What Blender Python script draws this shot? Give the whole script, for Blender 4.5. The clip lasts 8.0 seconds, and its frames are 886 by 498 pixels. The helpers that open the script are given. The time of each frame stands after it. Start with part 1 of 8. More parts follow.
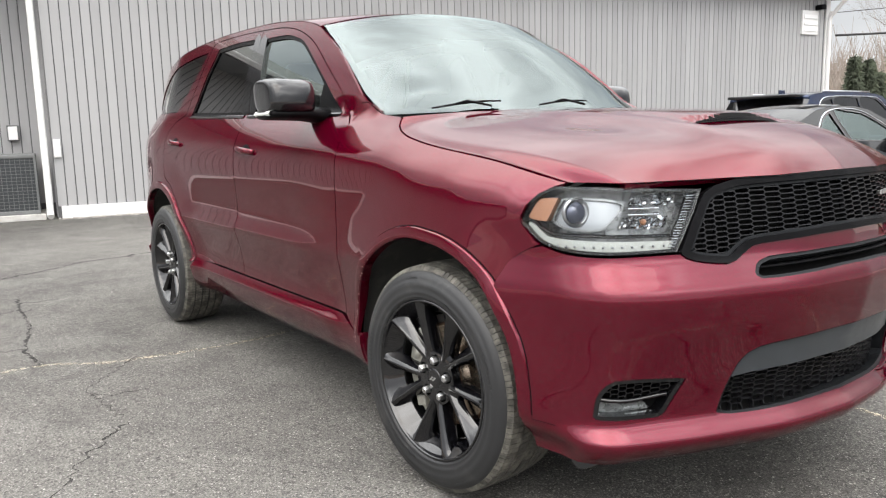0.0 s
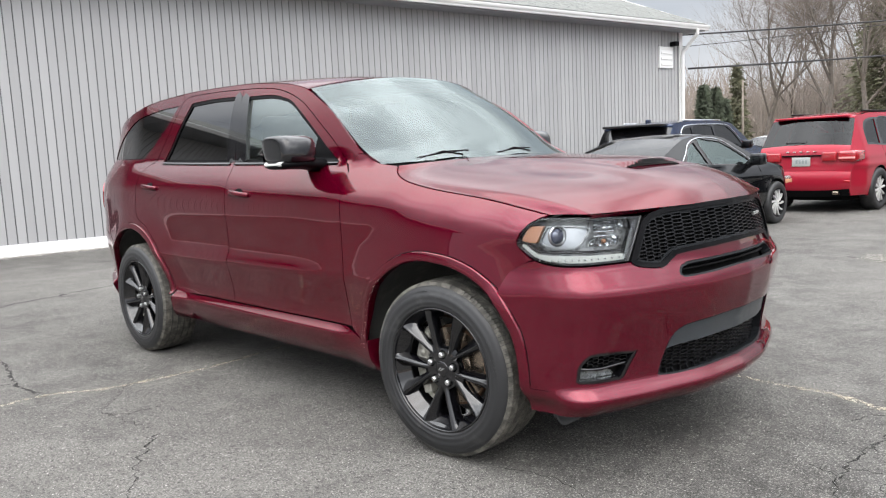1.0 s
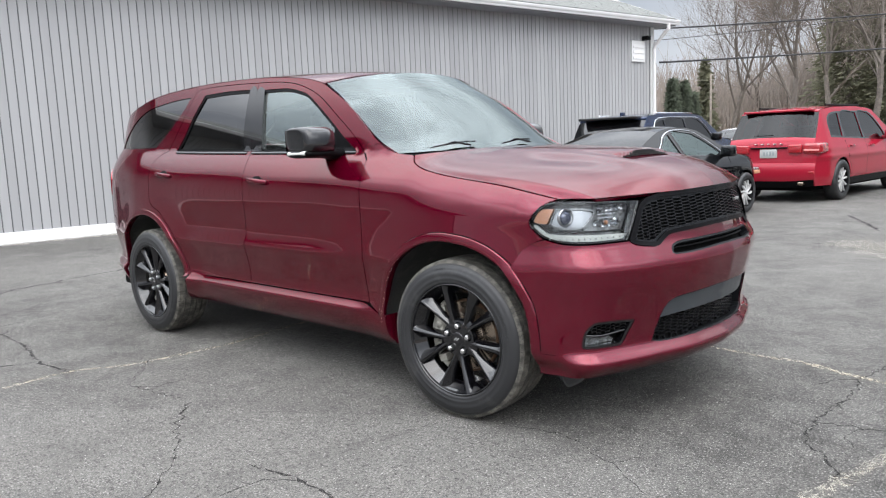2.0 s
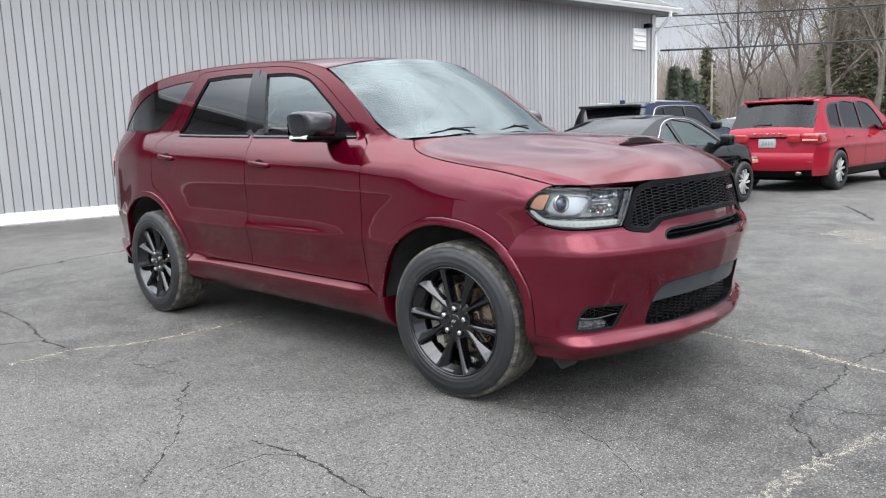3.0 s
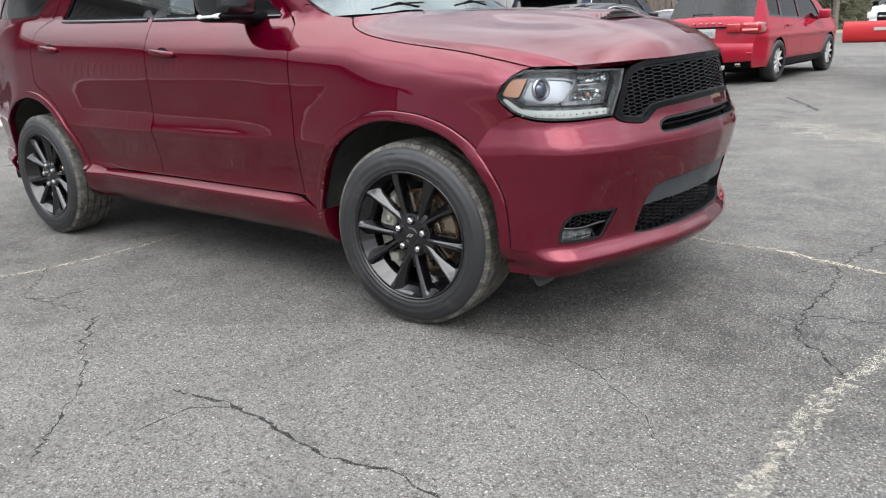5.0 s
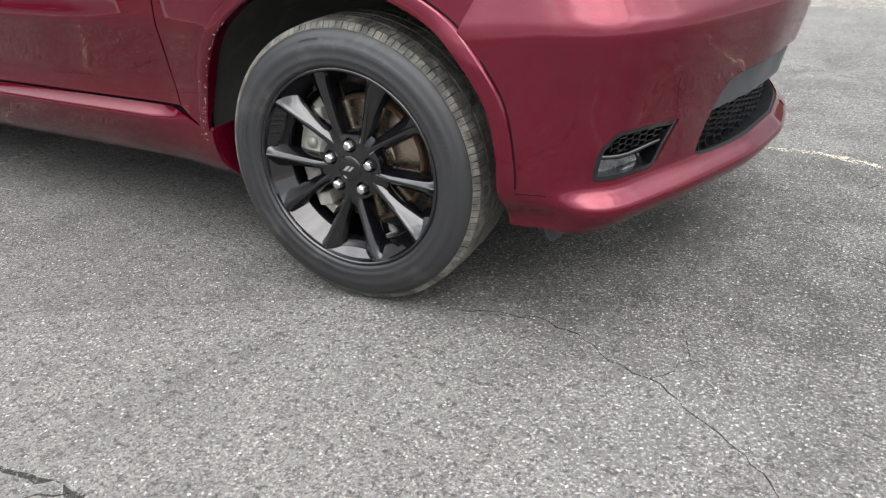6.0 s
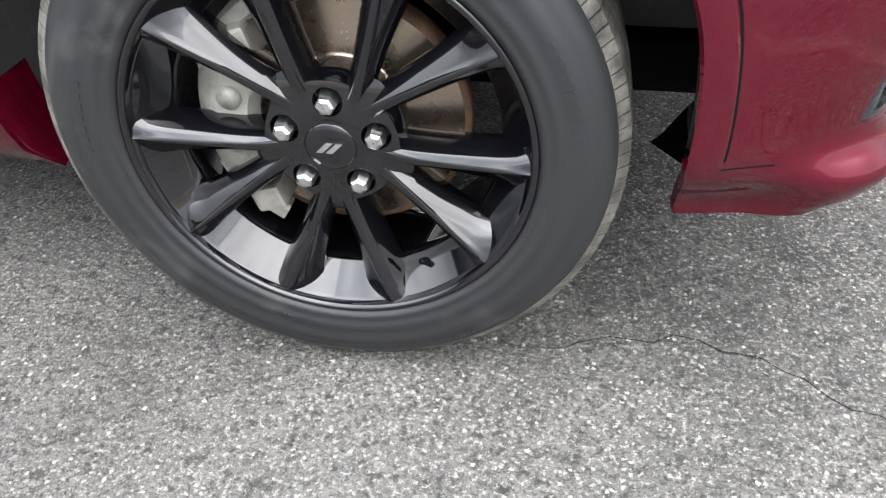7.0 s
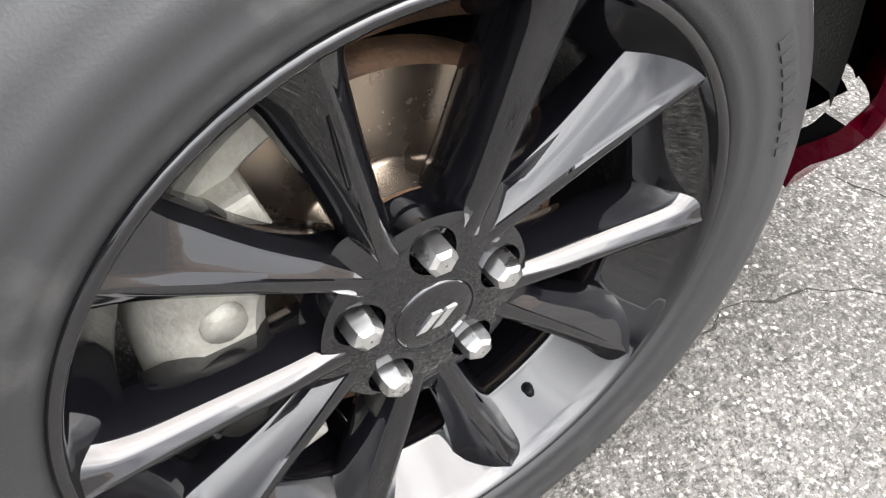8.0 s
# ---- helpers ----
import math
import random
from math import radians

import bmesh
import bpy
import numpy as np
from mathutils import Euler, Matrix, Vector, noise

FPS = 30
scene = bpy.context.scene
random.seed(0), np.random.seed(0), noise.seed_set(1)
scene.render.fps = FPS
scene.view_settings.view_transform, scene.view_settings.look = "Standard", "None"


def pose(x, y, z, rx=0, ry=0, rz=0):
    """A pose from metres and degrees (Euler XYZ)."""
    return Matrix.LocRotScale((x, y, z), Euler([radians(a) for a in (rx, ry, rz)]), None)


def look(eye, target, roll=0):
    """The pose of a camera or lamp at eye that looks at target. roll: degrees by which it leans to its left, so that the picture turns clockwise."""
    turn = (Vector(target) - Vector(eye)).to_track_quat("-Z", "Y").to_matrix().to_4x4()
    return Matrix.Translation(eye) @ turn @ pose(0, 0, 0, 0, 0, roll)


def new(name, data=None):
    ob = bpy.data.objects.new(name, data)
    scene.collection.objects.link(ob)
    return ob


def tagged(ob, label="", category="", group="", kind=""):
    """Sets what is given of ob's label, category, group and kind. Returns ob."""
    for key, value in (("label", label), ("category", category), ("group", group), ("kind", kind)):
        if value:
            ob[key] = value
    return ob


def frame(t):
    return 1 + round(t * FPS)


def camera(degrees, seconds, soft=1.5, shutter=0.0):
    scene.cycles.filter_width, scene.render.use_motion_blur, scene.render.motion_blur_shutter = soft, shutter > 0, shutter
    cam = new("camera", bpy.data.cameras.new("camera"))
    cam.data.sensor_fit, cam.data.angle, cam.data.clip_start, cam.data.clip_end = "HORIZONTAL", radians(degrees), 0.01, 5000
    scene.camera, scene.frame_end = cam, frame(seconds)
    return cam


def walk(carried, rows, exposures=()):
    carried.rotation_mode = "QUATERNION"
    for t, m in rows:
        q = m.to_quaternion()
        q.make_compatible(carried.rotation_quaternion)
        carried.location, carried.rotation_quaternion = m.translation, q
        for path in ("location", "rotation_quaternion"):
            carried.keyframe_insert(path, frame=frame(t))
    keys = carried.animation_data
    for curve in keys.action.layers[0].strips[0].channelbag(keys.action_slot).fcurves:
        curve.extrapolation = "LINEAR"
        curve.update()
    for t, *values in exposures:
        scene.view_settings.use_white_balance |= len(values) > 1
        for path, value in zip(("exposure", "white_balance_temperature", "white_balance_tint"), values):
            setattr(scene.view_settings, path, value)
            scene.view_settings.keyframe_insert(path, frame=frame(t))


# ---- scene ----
cam = camera(60.5, 8.0, soft=1.2)
PATH = [
    (0, (2.013, -1.361, 1.194), (0.395, -0.225, 0.89), -1.4),
    (0.5, (2.088, -1.843, 1.247), (0.587, -0.549, 0.979), -2.1),
    (1, (2.285, -2.185, 1.296), (0.864, -0.799, 1.049), -2.7),
    (1.5, (2.337, -2.453, 1.302), (0.96, -1.024, 1.054), -2.9),
    (2.8, (2.435, -2.623, 1.305), (1.078, -1.187, 0.997), -1.9),
    (3, (2.433, -2.632, 1.303), (1.075, -1.197, 0.993), -1.8),
    (3.5, (2.431, -2.635, 1.308), (1.076, -1.199, 0.988), -1.6),
    (4, (2.42, -2.629, 1.307), (1.084, -1.182, 0.957), -1.8),
    (4.5, (2.272, -2.607, 1.278), (0.99, -1.132, 0.853), -2.0),
    (5, (1.959, -2.284, 1.203), (0.774, -0.774, 0.64), -2.5),
    (5.2, (1.813, -2.14, 1.186), (0.677, -0.618, 0.558), -2.7),
    (6.3, (0.946, -1.255, 1.003), (0.106, 0.278, 0.03), -3.1),
    (6.5, (0.749, -1.122, 0.987), (0.026, 0.411, -0.075), -3.3),
    (7, (0.347, -0.787, 0.9), (-0.043, 0.71, -0.368), -3.8),
    (7.5, (0.093, -0.488, 0.829), (0.134, 0.94, -0.571), -4.1),
    (8, (-0.148, -0.341, 0.826), (0.444, 0.951, -0.581), -3.5),
]
walk(cam, [(t, look(eye, target, roll)) for t, eye, target, roll in PATH], exposures=[(0, 0.12, 7000, 12), (1, 0.04, 6750, 12), (3, -0.08, 6450, 12), (5, -0.04, 6600, 12), (6.3, 0.34, 6700, 12), (7, 0.66, 6550, 12), (8, 1.18, 6900, 13)])


from mathutils import geometry


# ---- building helpers ----
def part(name, bm, material, parent=None, label="", smooth=True):
    """Links a bmesh as one mesh object under a thing or a part."""
    me = bpy.data.meshes.new(name)
    bm.to_mesh(me)
    bm.free()
    for p in me.polygons:
        p.use_smooth = smooth
    me.materials.append(material)
    ob = new(name, me)
    ob.parent = parent
    if label:
        ob["label"] = label
    return ob


def sharp(ob, degrees=35):
    """Smooth faces, but hard edges above the angle."""
    me = ob.data
    bm = bmesh.new()
    bm.from_mesh(me)
    for e in bm.edges:
        e.smooth = len(e.link_faces) == 2 and e.calc_face_angle(0) < radians(degrees)
    bm.to_mesh(me)
    bm.free()
    return ob


def empty(name, label, category, group="", m=None):
    ob = new(name)
    if m is not None:
        ob.matrix_world = m
    return tagged(ob, label, category, group)


def add_box(bm, x0, x1, y0, y1, z0, z1, bevel=0.0, m=None):
    r = bmesh.ops.create_cube(bm, size=1)
    vs = r["verts"]
    bmesh.ops.transform(bm, matrix=Matrix.LocRotScale(((x0 + x1) / 2, (y0 + y1) / 2, (z0 + z1) / 2), None, (abs(x1 - x0), abs(y1 - y0), abs(z1 - z0))), verts=vs)
    if bevel:
        es = list({e for v in vs for e in v.link_edges})
        out = bmesh.ops.bevel(bm, geom=es, offset=bevel, segments=2, profile=0.6, affect="EDGES")
        vs = list({v for f in out["faces"] for v in f.verts} | {v for v in vs if v.is_valid})
    if m is not None:
        bmesh.ops.transform(bm, matrix=m, verts=vs)
    return vs


def box(x0, x1, y0, y1, z0, z1, bevel=0.0, m=None):
    bm = bmesh.new()
    add_box(bm, x0, x1, y0, y1, z0, z1, bevel, m)
    return bm


def sheet(points, closed_u=False, closed_v=False, caps=False):
    """A bmesh grid over a 2D array of places (rows x columns x 3)."""
    bm = bmesh.new()
    pts = np.asarray(points, float)
    nu, nv = pts.shape[:2]
    vs = [[bm.verts.new(pts[i, j]) for j in range(nv)] for i in range(nu)]
    for i in range(nu if closed_u else nu - 1):
        for j in range(nv if closed_v else nv - 1):
            a, b, c, d = vs[i][j], vs[(i + 1) % nu][j], vs[(i + 1) % nu][(j + 1) % nv], vs[i][(j + 1) % nv]
            bm.faces.new((a, b, c, d))
    if caps:
        bm.faces.new(vs[0][::-1])
        bm.faces.new(vs[-1])
    bmesh.ops.recalc_face_normals(bm, faces=bm.faces)
    return bm


def tube(bm, path, radius, sides=8, close=True):
    """A round bar along a list of places; radius is a number or a list."""
    path = [Vector(p) for p in path]
    rings = []
    for i, p in enumerate(path):
        d = (path[min(i + 1, len(path) - 1)] - path[max(i - 1, 0)]).normalized()
        a = d.orthogonal().normalized() if i == 0 else (a - d * a.dot(d)).normalized()
        b = d.cross(a)
        r = radius[i] if isinstance(radius, (list, tuple)) else radius
        rings.append([bm.verts.new(p + (a * math.cos(2 * math.pi * k / sides) + b * math.sin(2 * math.pi * k / sides)) * r) for k in range(sides)])
    for r0, r1 in zip(rings, rings[1:]):
        for k in range(sides):
            bm.faces.new((r0[k], r0[(k + 1) % sides], r1[(k + 1) % sides], r1[k]))
    if close:
        bm.faces.new(rings[0][::-1])
        bm.faces.new(rings[-1])
    return bm


def smooth_run(pts, near=0.03, scale=(1, 1)):
    """Points along a soft curve through pts, about near metres apart."""
    p = np.array(pts, float)
    s = np.array(scale)
    if len(p) == 2:
        n = max(1, int(np.linalg.norm((p[1] - p[0]) * s) / near))
        return [tuple(p[0] + (p[1] - p[0]) * k / n) for k in range(n)]
    out = []
    for i in range(len(p) - 1):
        p0, p1, p2, p3 = p[max(i - 1, 0)], p[i], p[i + 1], p[min(i + 2, len(p) - 1)]
        n = max(2, int(np.linalg.norm((p2 - p1) * s) / near))
        for k in range(n):
            t = k / n
            out.append(tuple(0.5 * (2 * p1 + (p2 - p0) * t + (2 * p0 - 5 * p1 + 4 * p2 - p3) * t * t + (3 * p1 - p0 - 3 * p2 + p3) * t ** 3)))
    return out


def outline(*runs, near=0.03, scale=(1, 1)):
    """A closed outline of soft runs that meet at corners: each run begins where the one before ends."""
    out = []
    for i, r in enumerate(runs):
        out += smooth_run(list(r) + [runs[(i + 1) % len(runs)][0]], near, scale)
    return out


def inset(poly, d, scale=(1, 1)):
    """The outline drawn in by d metres (grown where d is negative)."""
    p = np.array(poly) * scale
    a, b = np.roll(p, 1, 0), np.roll(p, -1, 0)
    t1, t2 = p - a, b - p
    t1 /= np.linalg.norm(t1, axis=1)[:, None] + 1e-9
    t2 /= np.linalg.norm(t2, axis=1)[:, None] + 1e-9
    t = t1 + t2
    t /= np.linalg.norm(t, axis=1)[:, None] + 1e-9
    turn = np.sign(np.sum(p[:, 0] * b[:, 1] - b[:, 0] * p[:, 1]))
    return [tuple(q) for q in (p + np.stack([-t[:, 1], t[:, 0]], 1) * d * turn) / scale]


def inside(poly, q):
    """Which of the places q lie inside the outline."""
    p = np.array(poly)
    x, y = q[:, 0], q[:, 1]
    hit = np.zeros(len(q), bool)
    for (x0, y0), (x1, y1) in zip(p, np.roll(p, -1, 0)):
        c = (y0 > y) != (y1 > y)
        hit ^= c & (x < (x1 - x0) * (y - y0) / (y1 - y0 + 1e-12) + x0)
    return hit


def edge_distance(poly, q, scale):
    p = np.array(poly) * scale
    d = np.full(len(q), 9.0)
    for a, b in zip(p, np.roll(p, -1, 0)):
        ab = b - a
        t = np.clip(((q * scale - a) @ ab) / (ab @ ab + 1e-12), 0, 1)
        d = np.minimum(d, np.linalg.norm(q * scale - a - t[:, None] * ab, axis=1))
    return d


def panel(name, surface, poly, material, parent, holes=(), toward=(0, -1, 0), res=0.045, depth=0.014, out=0.0, scale=(1, 1), label="", flip=False, axis_y=None):
    """A panel cut out of a curved surface: surface(a, b) gives x, y, z; poly is its outline and holes its openings, in a and b. The edges are
    turned in by depth. out: how far it lies above the surface. flip: its twin on the other side of the car."""
    scale = np.array(scale, float)
    poly = [tuple(p) for p in poly]
    lo, hi = np.min(poly, 0), np.max(poly, 0)
    ga, gb = np.arange(lo[0], hi[0], res / scale[0]), np.arange(lo[1], hi[1], res / scale[1])
    g = np.array([(a + (0.5 * res / scale[0] if k % 2 else 0), b) for k, b in enumerate(gb) for a in ga]) if len(ga) and len(gb) else np.zeros((0, 2))
    if len(g):
        keep = inside(poly, g) & (edge_distance(poly, g, scale) > res * 0.35)
        for h in holes:
            keep &= ~inside(h, g) & (edge_distance(h, g, scale) > res * 0.35)
        g = g[keep]
    pts, edges = [], []
    for ring in (poly, *holes):
        k = len(pts)
        pts += [Vector((p[0] * scale[0], p[1] * scale[1])) for p in ring]
        edges += [(k + i, k + (i + 1) % len(ring)) for i in range(len(ring))]
    pts += [Vector((p[0] * scale[0], p[1] * scale[1])) for p in g]
    cdt = geometry.delaunay_2d_cdt(pts, edges, [], 0, 1e-6)
    v2 = np.array([(v.x, v.y) for v in cdt[0]]) / scale
    tris = np.array(cdt[2])
    mid = v2[tris].mean(1)
    ok = inside(poly, mid)
    for h in holes:
        ok &= ~inside(h, mid)
    tris = tris[ok]
    e = 0.004

    def at(a, b):
        return np.stack(np.broadcast_arrays(*surface(a, b)), -1)
    a, b = v2.T
    p = at(a, b)
    n = np.cross(at(a + e / scale[0], b) - at(a - e / scale[0], b), at(a, b + e / scale[1]) - at(a, b - e / scale[1]))
    n /= np.linalg.norm(n, axis=1)[:, None] + 1e-12
    if np.sum(n @ np.array(toward)) < 0:
        n = -n
    p = p + n * out
    if flip:
        p, n = p * (1, -1, 1) + (0, 2 * (YC if axis_y is None else axis_y), 0), n * (1, -1, 1)
    faces, normals = [], []
    for t in tris:
        q = p[t]
        fn = np.cross(q[1] - q[0], q[2] - q[0])
        t = list(t) if fn @ n[t].mean(0) > 0 else list(t[::-1])
        faces.append(t)
        normals += [tuple(n[i]) for i in t]
    verts = [tuple(q) for q in p]
    if depth:
        count = {}
        for t in faces:
            for i in range(3):
                k = (t[i], t[(i + 1) % 3])
                count[k] = count.get(k, 0) + 1
        for i, j in [k for k in count if (k[1], k[0]) not in count]:
            base = len(verts)
            verts += [tuple(p[i]), tuple(p[j]), tuple(p[j] - n[j] * depth), tuple(p[i] - n[i] * depth)]
            w = np.cross(p[j] - p[i], n[i])
            w /= np.linalg.norm(w) + 1e-12
            faces.append([base + 1, base, base + 3, base + 2])
            normals += [tuple(w)] * 4
    me = bpy.data.meshes.new(name)
    me.from_pydata(verts, [], faces)
    for f in me.polygons:
        f.use_smooth = True
    me.normals_split_custom_set(normals)
    me.materials.append(material)
    ob = new(name, me)
    ob.parent = parent
    if label:
        ob["label"] = label
    return ob


def ribbon(name, surface, path, width, material, parent, out=0.003, toward=(0, -1, 0), flip=False, height=0.004, label="", axis_y=None):
    """A thin strip along a line on a surface."""
    p = np.array(path, float)
    t = np.gradient(p, axis=0)
    t /= np.linalg.norm(t, axis=1)[:, None] + 1e-9
    nrm = np.stack([-t[:, 1], t[:, 0]], 1)
    rows = []
    for o, w in ((out - height, 0.5), (out, 0.4), (out, -0.4), (out - height, -0.5)):
        q = p + nrm * w * width
        s = np.stack(np.broadcast_arrays(*surface(q[:, 0], q[:, 1])), -1) + np.array(toward) * o
        rows.append(s * ((1, -1, 1) if flip else (1, 1, 1)) + ((0, 2 * (YC if axis_y is None else axis_y), 0) if flip else (0, 0, 0)))
    return part(name, sheet(np.stack(rows, 1)), material, parent, label)


def revolve(profile, sides=64, start=0.0, stop=2 * math.pi):
    """Turns a profile of (radius, along) round the y axis; along is y."""
    full = abs(stop - start - 2 * math.pi) < 1e-6
    n = sides if full else sides + 1
    rows = []
    for k in range(n):
        a = start + (stop - start) * k / sides
        rows.append([(r * math.cos(a), y, r * math.sin(a)) for r, y in profile])
    return sheet(rows, closed_u=full)


# ---- light: a bright, thinly clouded sky with a soft sun ----
world = bpy.data.worlds.new("sky")
scene.world = world
world.use_nodes = True
wt = world.node_tree
wn, wl = wt.nodes, wt.links
SUN_AZ, SUN_EL = -38.0, 56.0
sky = wn.new("ShaderNodeTexSky")
sky.sky_type, sky.sun_disc = "NISHITA", False
sky.sun_elevation, sky.sun_rotation = radians(SUN_EL), radians(90 - SUN_AZ)
sky.dust_density, sky.air_density = 3.0, 1.0
coord = wn.new("ShaderNodeTexCoord")
cloud = wn.new("ShaderNodeTexNoise")
cloud.inputs["Scale"].default_value, cloud.inputs["Detail"].default_value, cloud.inputs["Roughness"].default_value = 2.3, 4.0, 0.5
stretch = wn.new("ShaderNodeMapping")
stretch.inputs["Scale"].default_value = (1.0, 1.0, 2.2)
wl.new(coord.outputs["Generated"], stretch.inputs[0])
wl.new(stretch.outputs[0], cloud.inputs["Vector"])
cover = wn.new("ShaderNodeMapRange")
cover.inputs[1].default_value, cover.inputs[2].default_value, cover.inputs[3].default_value, cover.inputs[4].default_value = 0.38, 0.60, 0.50, 0.98
wl.new(cloud.outputs["Fac"], cover.inputs[0])
mixer = wn.new("ShaderNodeMix")
mixer.data_type = "RGBA"
up = wn.new("ShaderNodeSeparateXYZ")
wl.new(coord.outputs["Generated"], up.inputs[0])
rise = wn.new("ShaderNodeMapRange")
rise.interpolation_type = "SMOOTHSTEP"
rise.inputs[1].default_value, rise.inputs[2].default_value = 0.20, 0.66
wl.new(up.outputs["Z"], rise.inputs[0])
veil = wn.new("ShaderNodeMix")
veil.data_type = "RGBA"
veil.inputs[6].default_value = (7.2, 7.7, 8.35, 1)
veil.inputs[7].default_value = (27.0, 28.7, 30.4, 1)
wl.new(rise.outputs[0], veil.inputs[0])
# the thin cloud grows brighter towards the sun
toward = wn.new("ShaderNodeVectorMath")
toward.operation = "DOT_PRODUCT"
toward.inputs[1].default_value = (math.cos(radians(SUN_EL)) * math.cos(radians(SUN_AZ)), math.cos(radians(SUN_EL)) * math.sin(radians(SUN_AZ)), math.sin(radians(SUN_EL)))
wl.new(coord.outputs["Generated"], toward.inputs[0])
glow = wn.new("ShaderNodeMapRange")
glow.interpolation_type = "SMOOTHSTEP"
for i, value in enumerate((-0.10, 1.0, 1.0, 2.2)):
    glow.inputs[i + 1].default_value = value
wl.new(toward.outputs["Value"], glow.inputs[0])
lit = wn.new("ShaderNodeVectorMath")
lit.operation = "SCALE"
wl.new(veil.outputs[2], lit.inputs[0])
wl.new(glow.outputs[0], lit.inputs["Scale"])
wl.new(lit.outputs[0], mixer.inputs[7])
wl.new(cover.outputs[0], mixer.inputs[0])
wl.new(sky.outputs[0], mixer.inputs[6])
wl.new(mixer.outputs[2], wn["Background"].inputs[0])
wn["Background"].inputs[1].default_value = 0.1
sun = new("sun", bpy.data.lights.new("sun", "SUN"))
sun.data.energy, sun.data.angle, sun.data.color = 1.4, radians(60), (1, 0.96, 0.9)
sun.matrix_world = look((0, 0, 0), [-math.cos(radians(SUN_EL)) * math.cos(radians(SUN_AZ)), -math.cos(radians(SUN_EL)) * math.sin(radians(SUN_AZ)), -math.sin(radians(SUN_EL))])


# ---- materials ----
def mat(name, color, rough=0.6, metal=0.0, coat=0.0, vary=0.0, scale=8.0, bump=0.0, bump_scale=200.0, dirt=None, dirt_amount=0.0, spec=0.5):
    """A surface with two scales of variation: stains (vary, dirt) and fine relief (bump)."""
    m = bpy.data.materials.new(name)
    m.use_nodes = True
    t = m.node_tree
    n, l = t.nodes, t.links
    b = n["Principled BSDF"]
    b.inputs["Base Color"].default_value = (*color, 1)
    b.inputs["Roughness"].default_value, b.inputs["Metallic"].default_value = rough, metal
    b.inputs["Specular IOR Level"].default_value = spec
    if coat:
        b.inputs["Coat Weight"].default_value, b.inputs["Coat Roughness"].default_value = coat, 0.02
    tc = n.new("ShaderNodeTexCoord")
    if vary or dirt:
        nz = n.new("ShaderNodeTexNoise")
        nz.inputs["Scale"].default_value, nz.inputs["Detail"].default_value, nz.inputs["Roughness"].default_value = scale, 8.0, 0.65
        l.new(tc.outputs["Object"], nz.inputs["Vector"])
        mx = n.new("ShaderNodeMix")
        mx.data_type = "RGBA"
        mx.inputs[6].default_value = (*[c * (1 - vary) for c in color], 1)
        mx.inputs[7].default_value = (*(dirt or [min(1, c * (1 + vary)) for c in color]), 1)
        mr = n.new("ShaderNodeMapRange")
        mr.inputs[1].default_value, mr.inputs[2].default_value = (0.35, 0.7) if not dirt else (0.75 - dirt_amount, 0.85)
        l.new(nz.outputs["Fac"], mr.inputs[0])
        l.new(mr.outputs[0], mx.inputs[0])
        l.new(mx.outputs[2], b.inputs["Base Color"])
        rr = n.new("ShaderNodeMapRange")
        rr.inputs[3].default_value, rr.inputs[4].default_value = rough * 0.85, min(1, rough * 1.2 + (0.1 if dirt else 0))
        l.new(mr.outputs[0], rr.inputs[0])
        l.new(rr.outputs[0], b.inputs["Roughness"])
    if bump:
        n2 = n.new("ShaderNodeTexNoise")
        n2.inputs["Scale"].default_value, n2.inputs["Detail"].default_value = bump_scale, 3.0
        l.new(tc.outputs["Object"], n2.inputs["Vector"])
        bp = n.new("ShaderNodeBump")
        bp.inputs["Strength"].default_value, bp.inputs["Distance"].default_value = bump, 0.003
        l.new(n2.outputs["Fac"], bp.inputs["Height"])
        l.new(bp.outputs[0], b.inputs["Normal"])
    return m


def glass(name, tint, gloss=1.0, ior=1.5):
    m = bpy.data.materials.new(name)
    m.use_nodes = True
    t = m.node_tree
    n, l = t.nodes, t.links
    n.remove(n["Principled BSDF"])
    clear, shine, fr, mx = n.new("ShaderNodeBsdfTransparent"), n.new("ShaderNodeBsdfGlossy"), n.new("ShaderNodeFresnel"), n.new("ShaderNodeMixShader")
    clear.inputs[0].default_value = (*tint, 1)
    shine.inputs["Roughness"].default_value = 0.004
    shine.inputs["Color"].default_value = (gloss, gloss, gloss, 1)
    fr.inputs[0].default_value = ior
    l.new(fr.outputs[0], mx.inputs[0])
    l.new(clear.outputs[0], mx.inputs[1])
    l.new(shine.outputs[0], mx.inputs[2])
    l.new(mx.outputs[0], n["Material Output"].inputs[0])
    return m


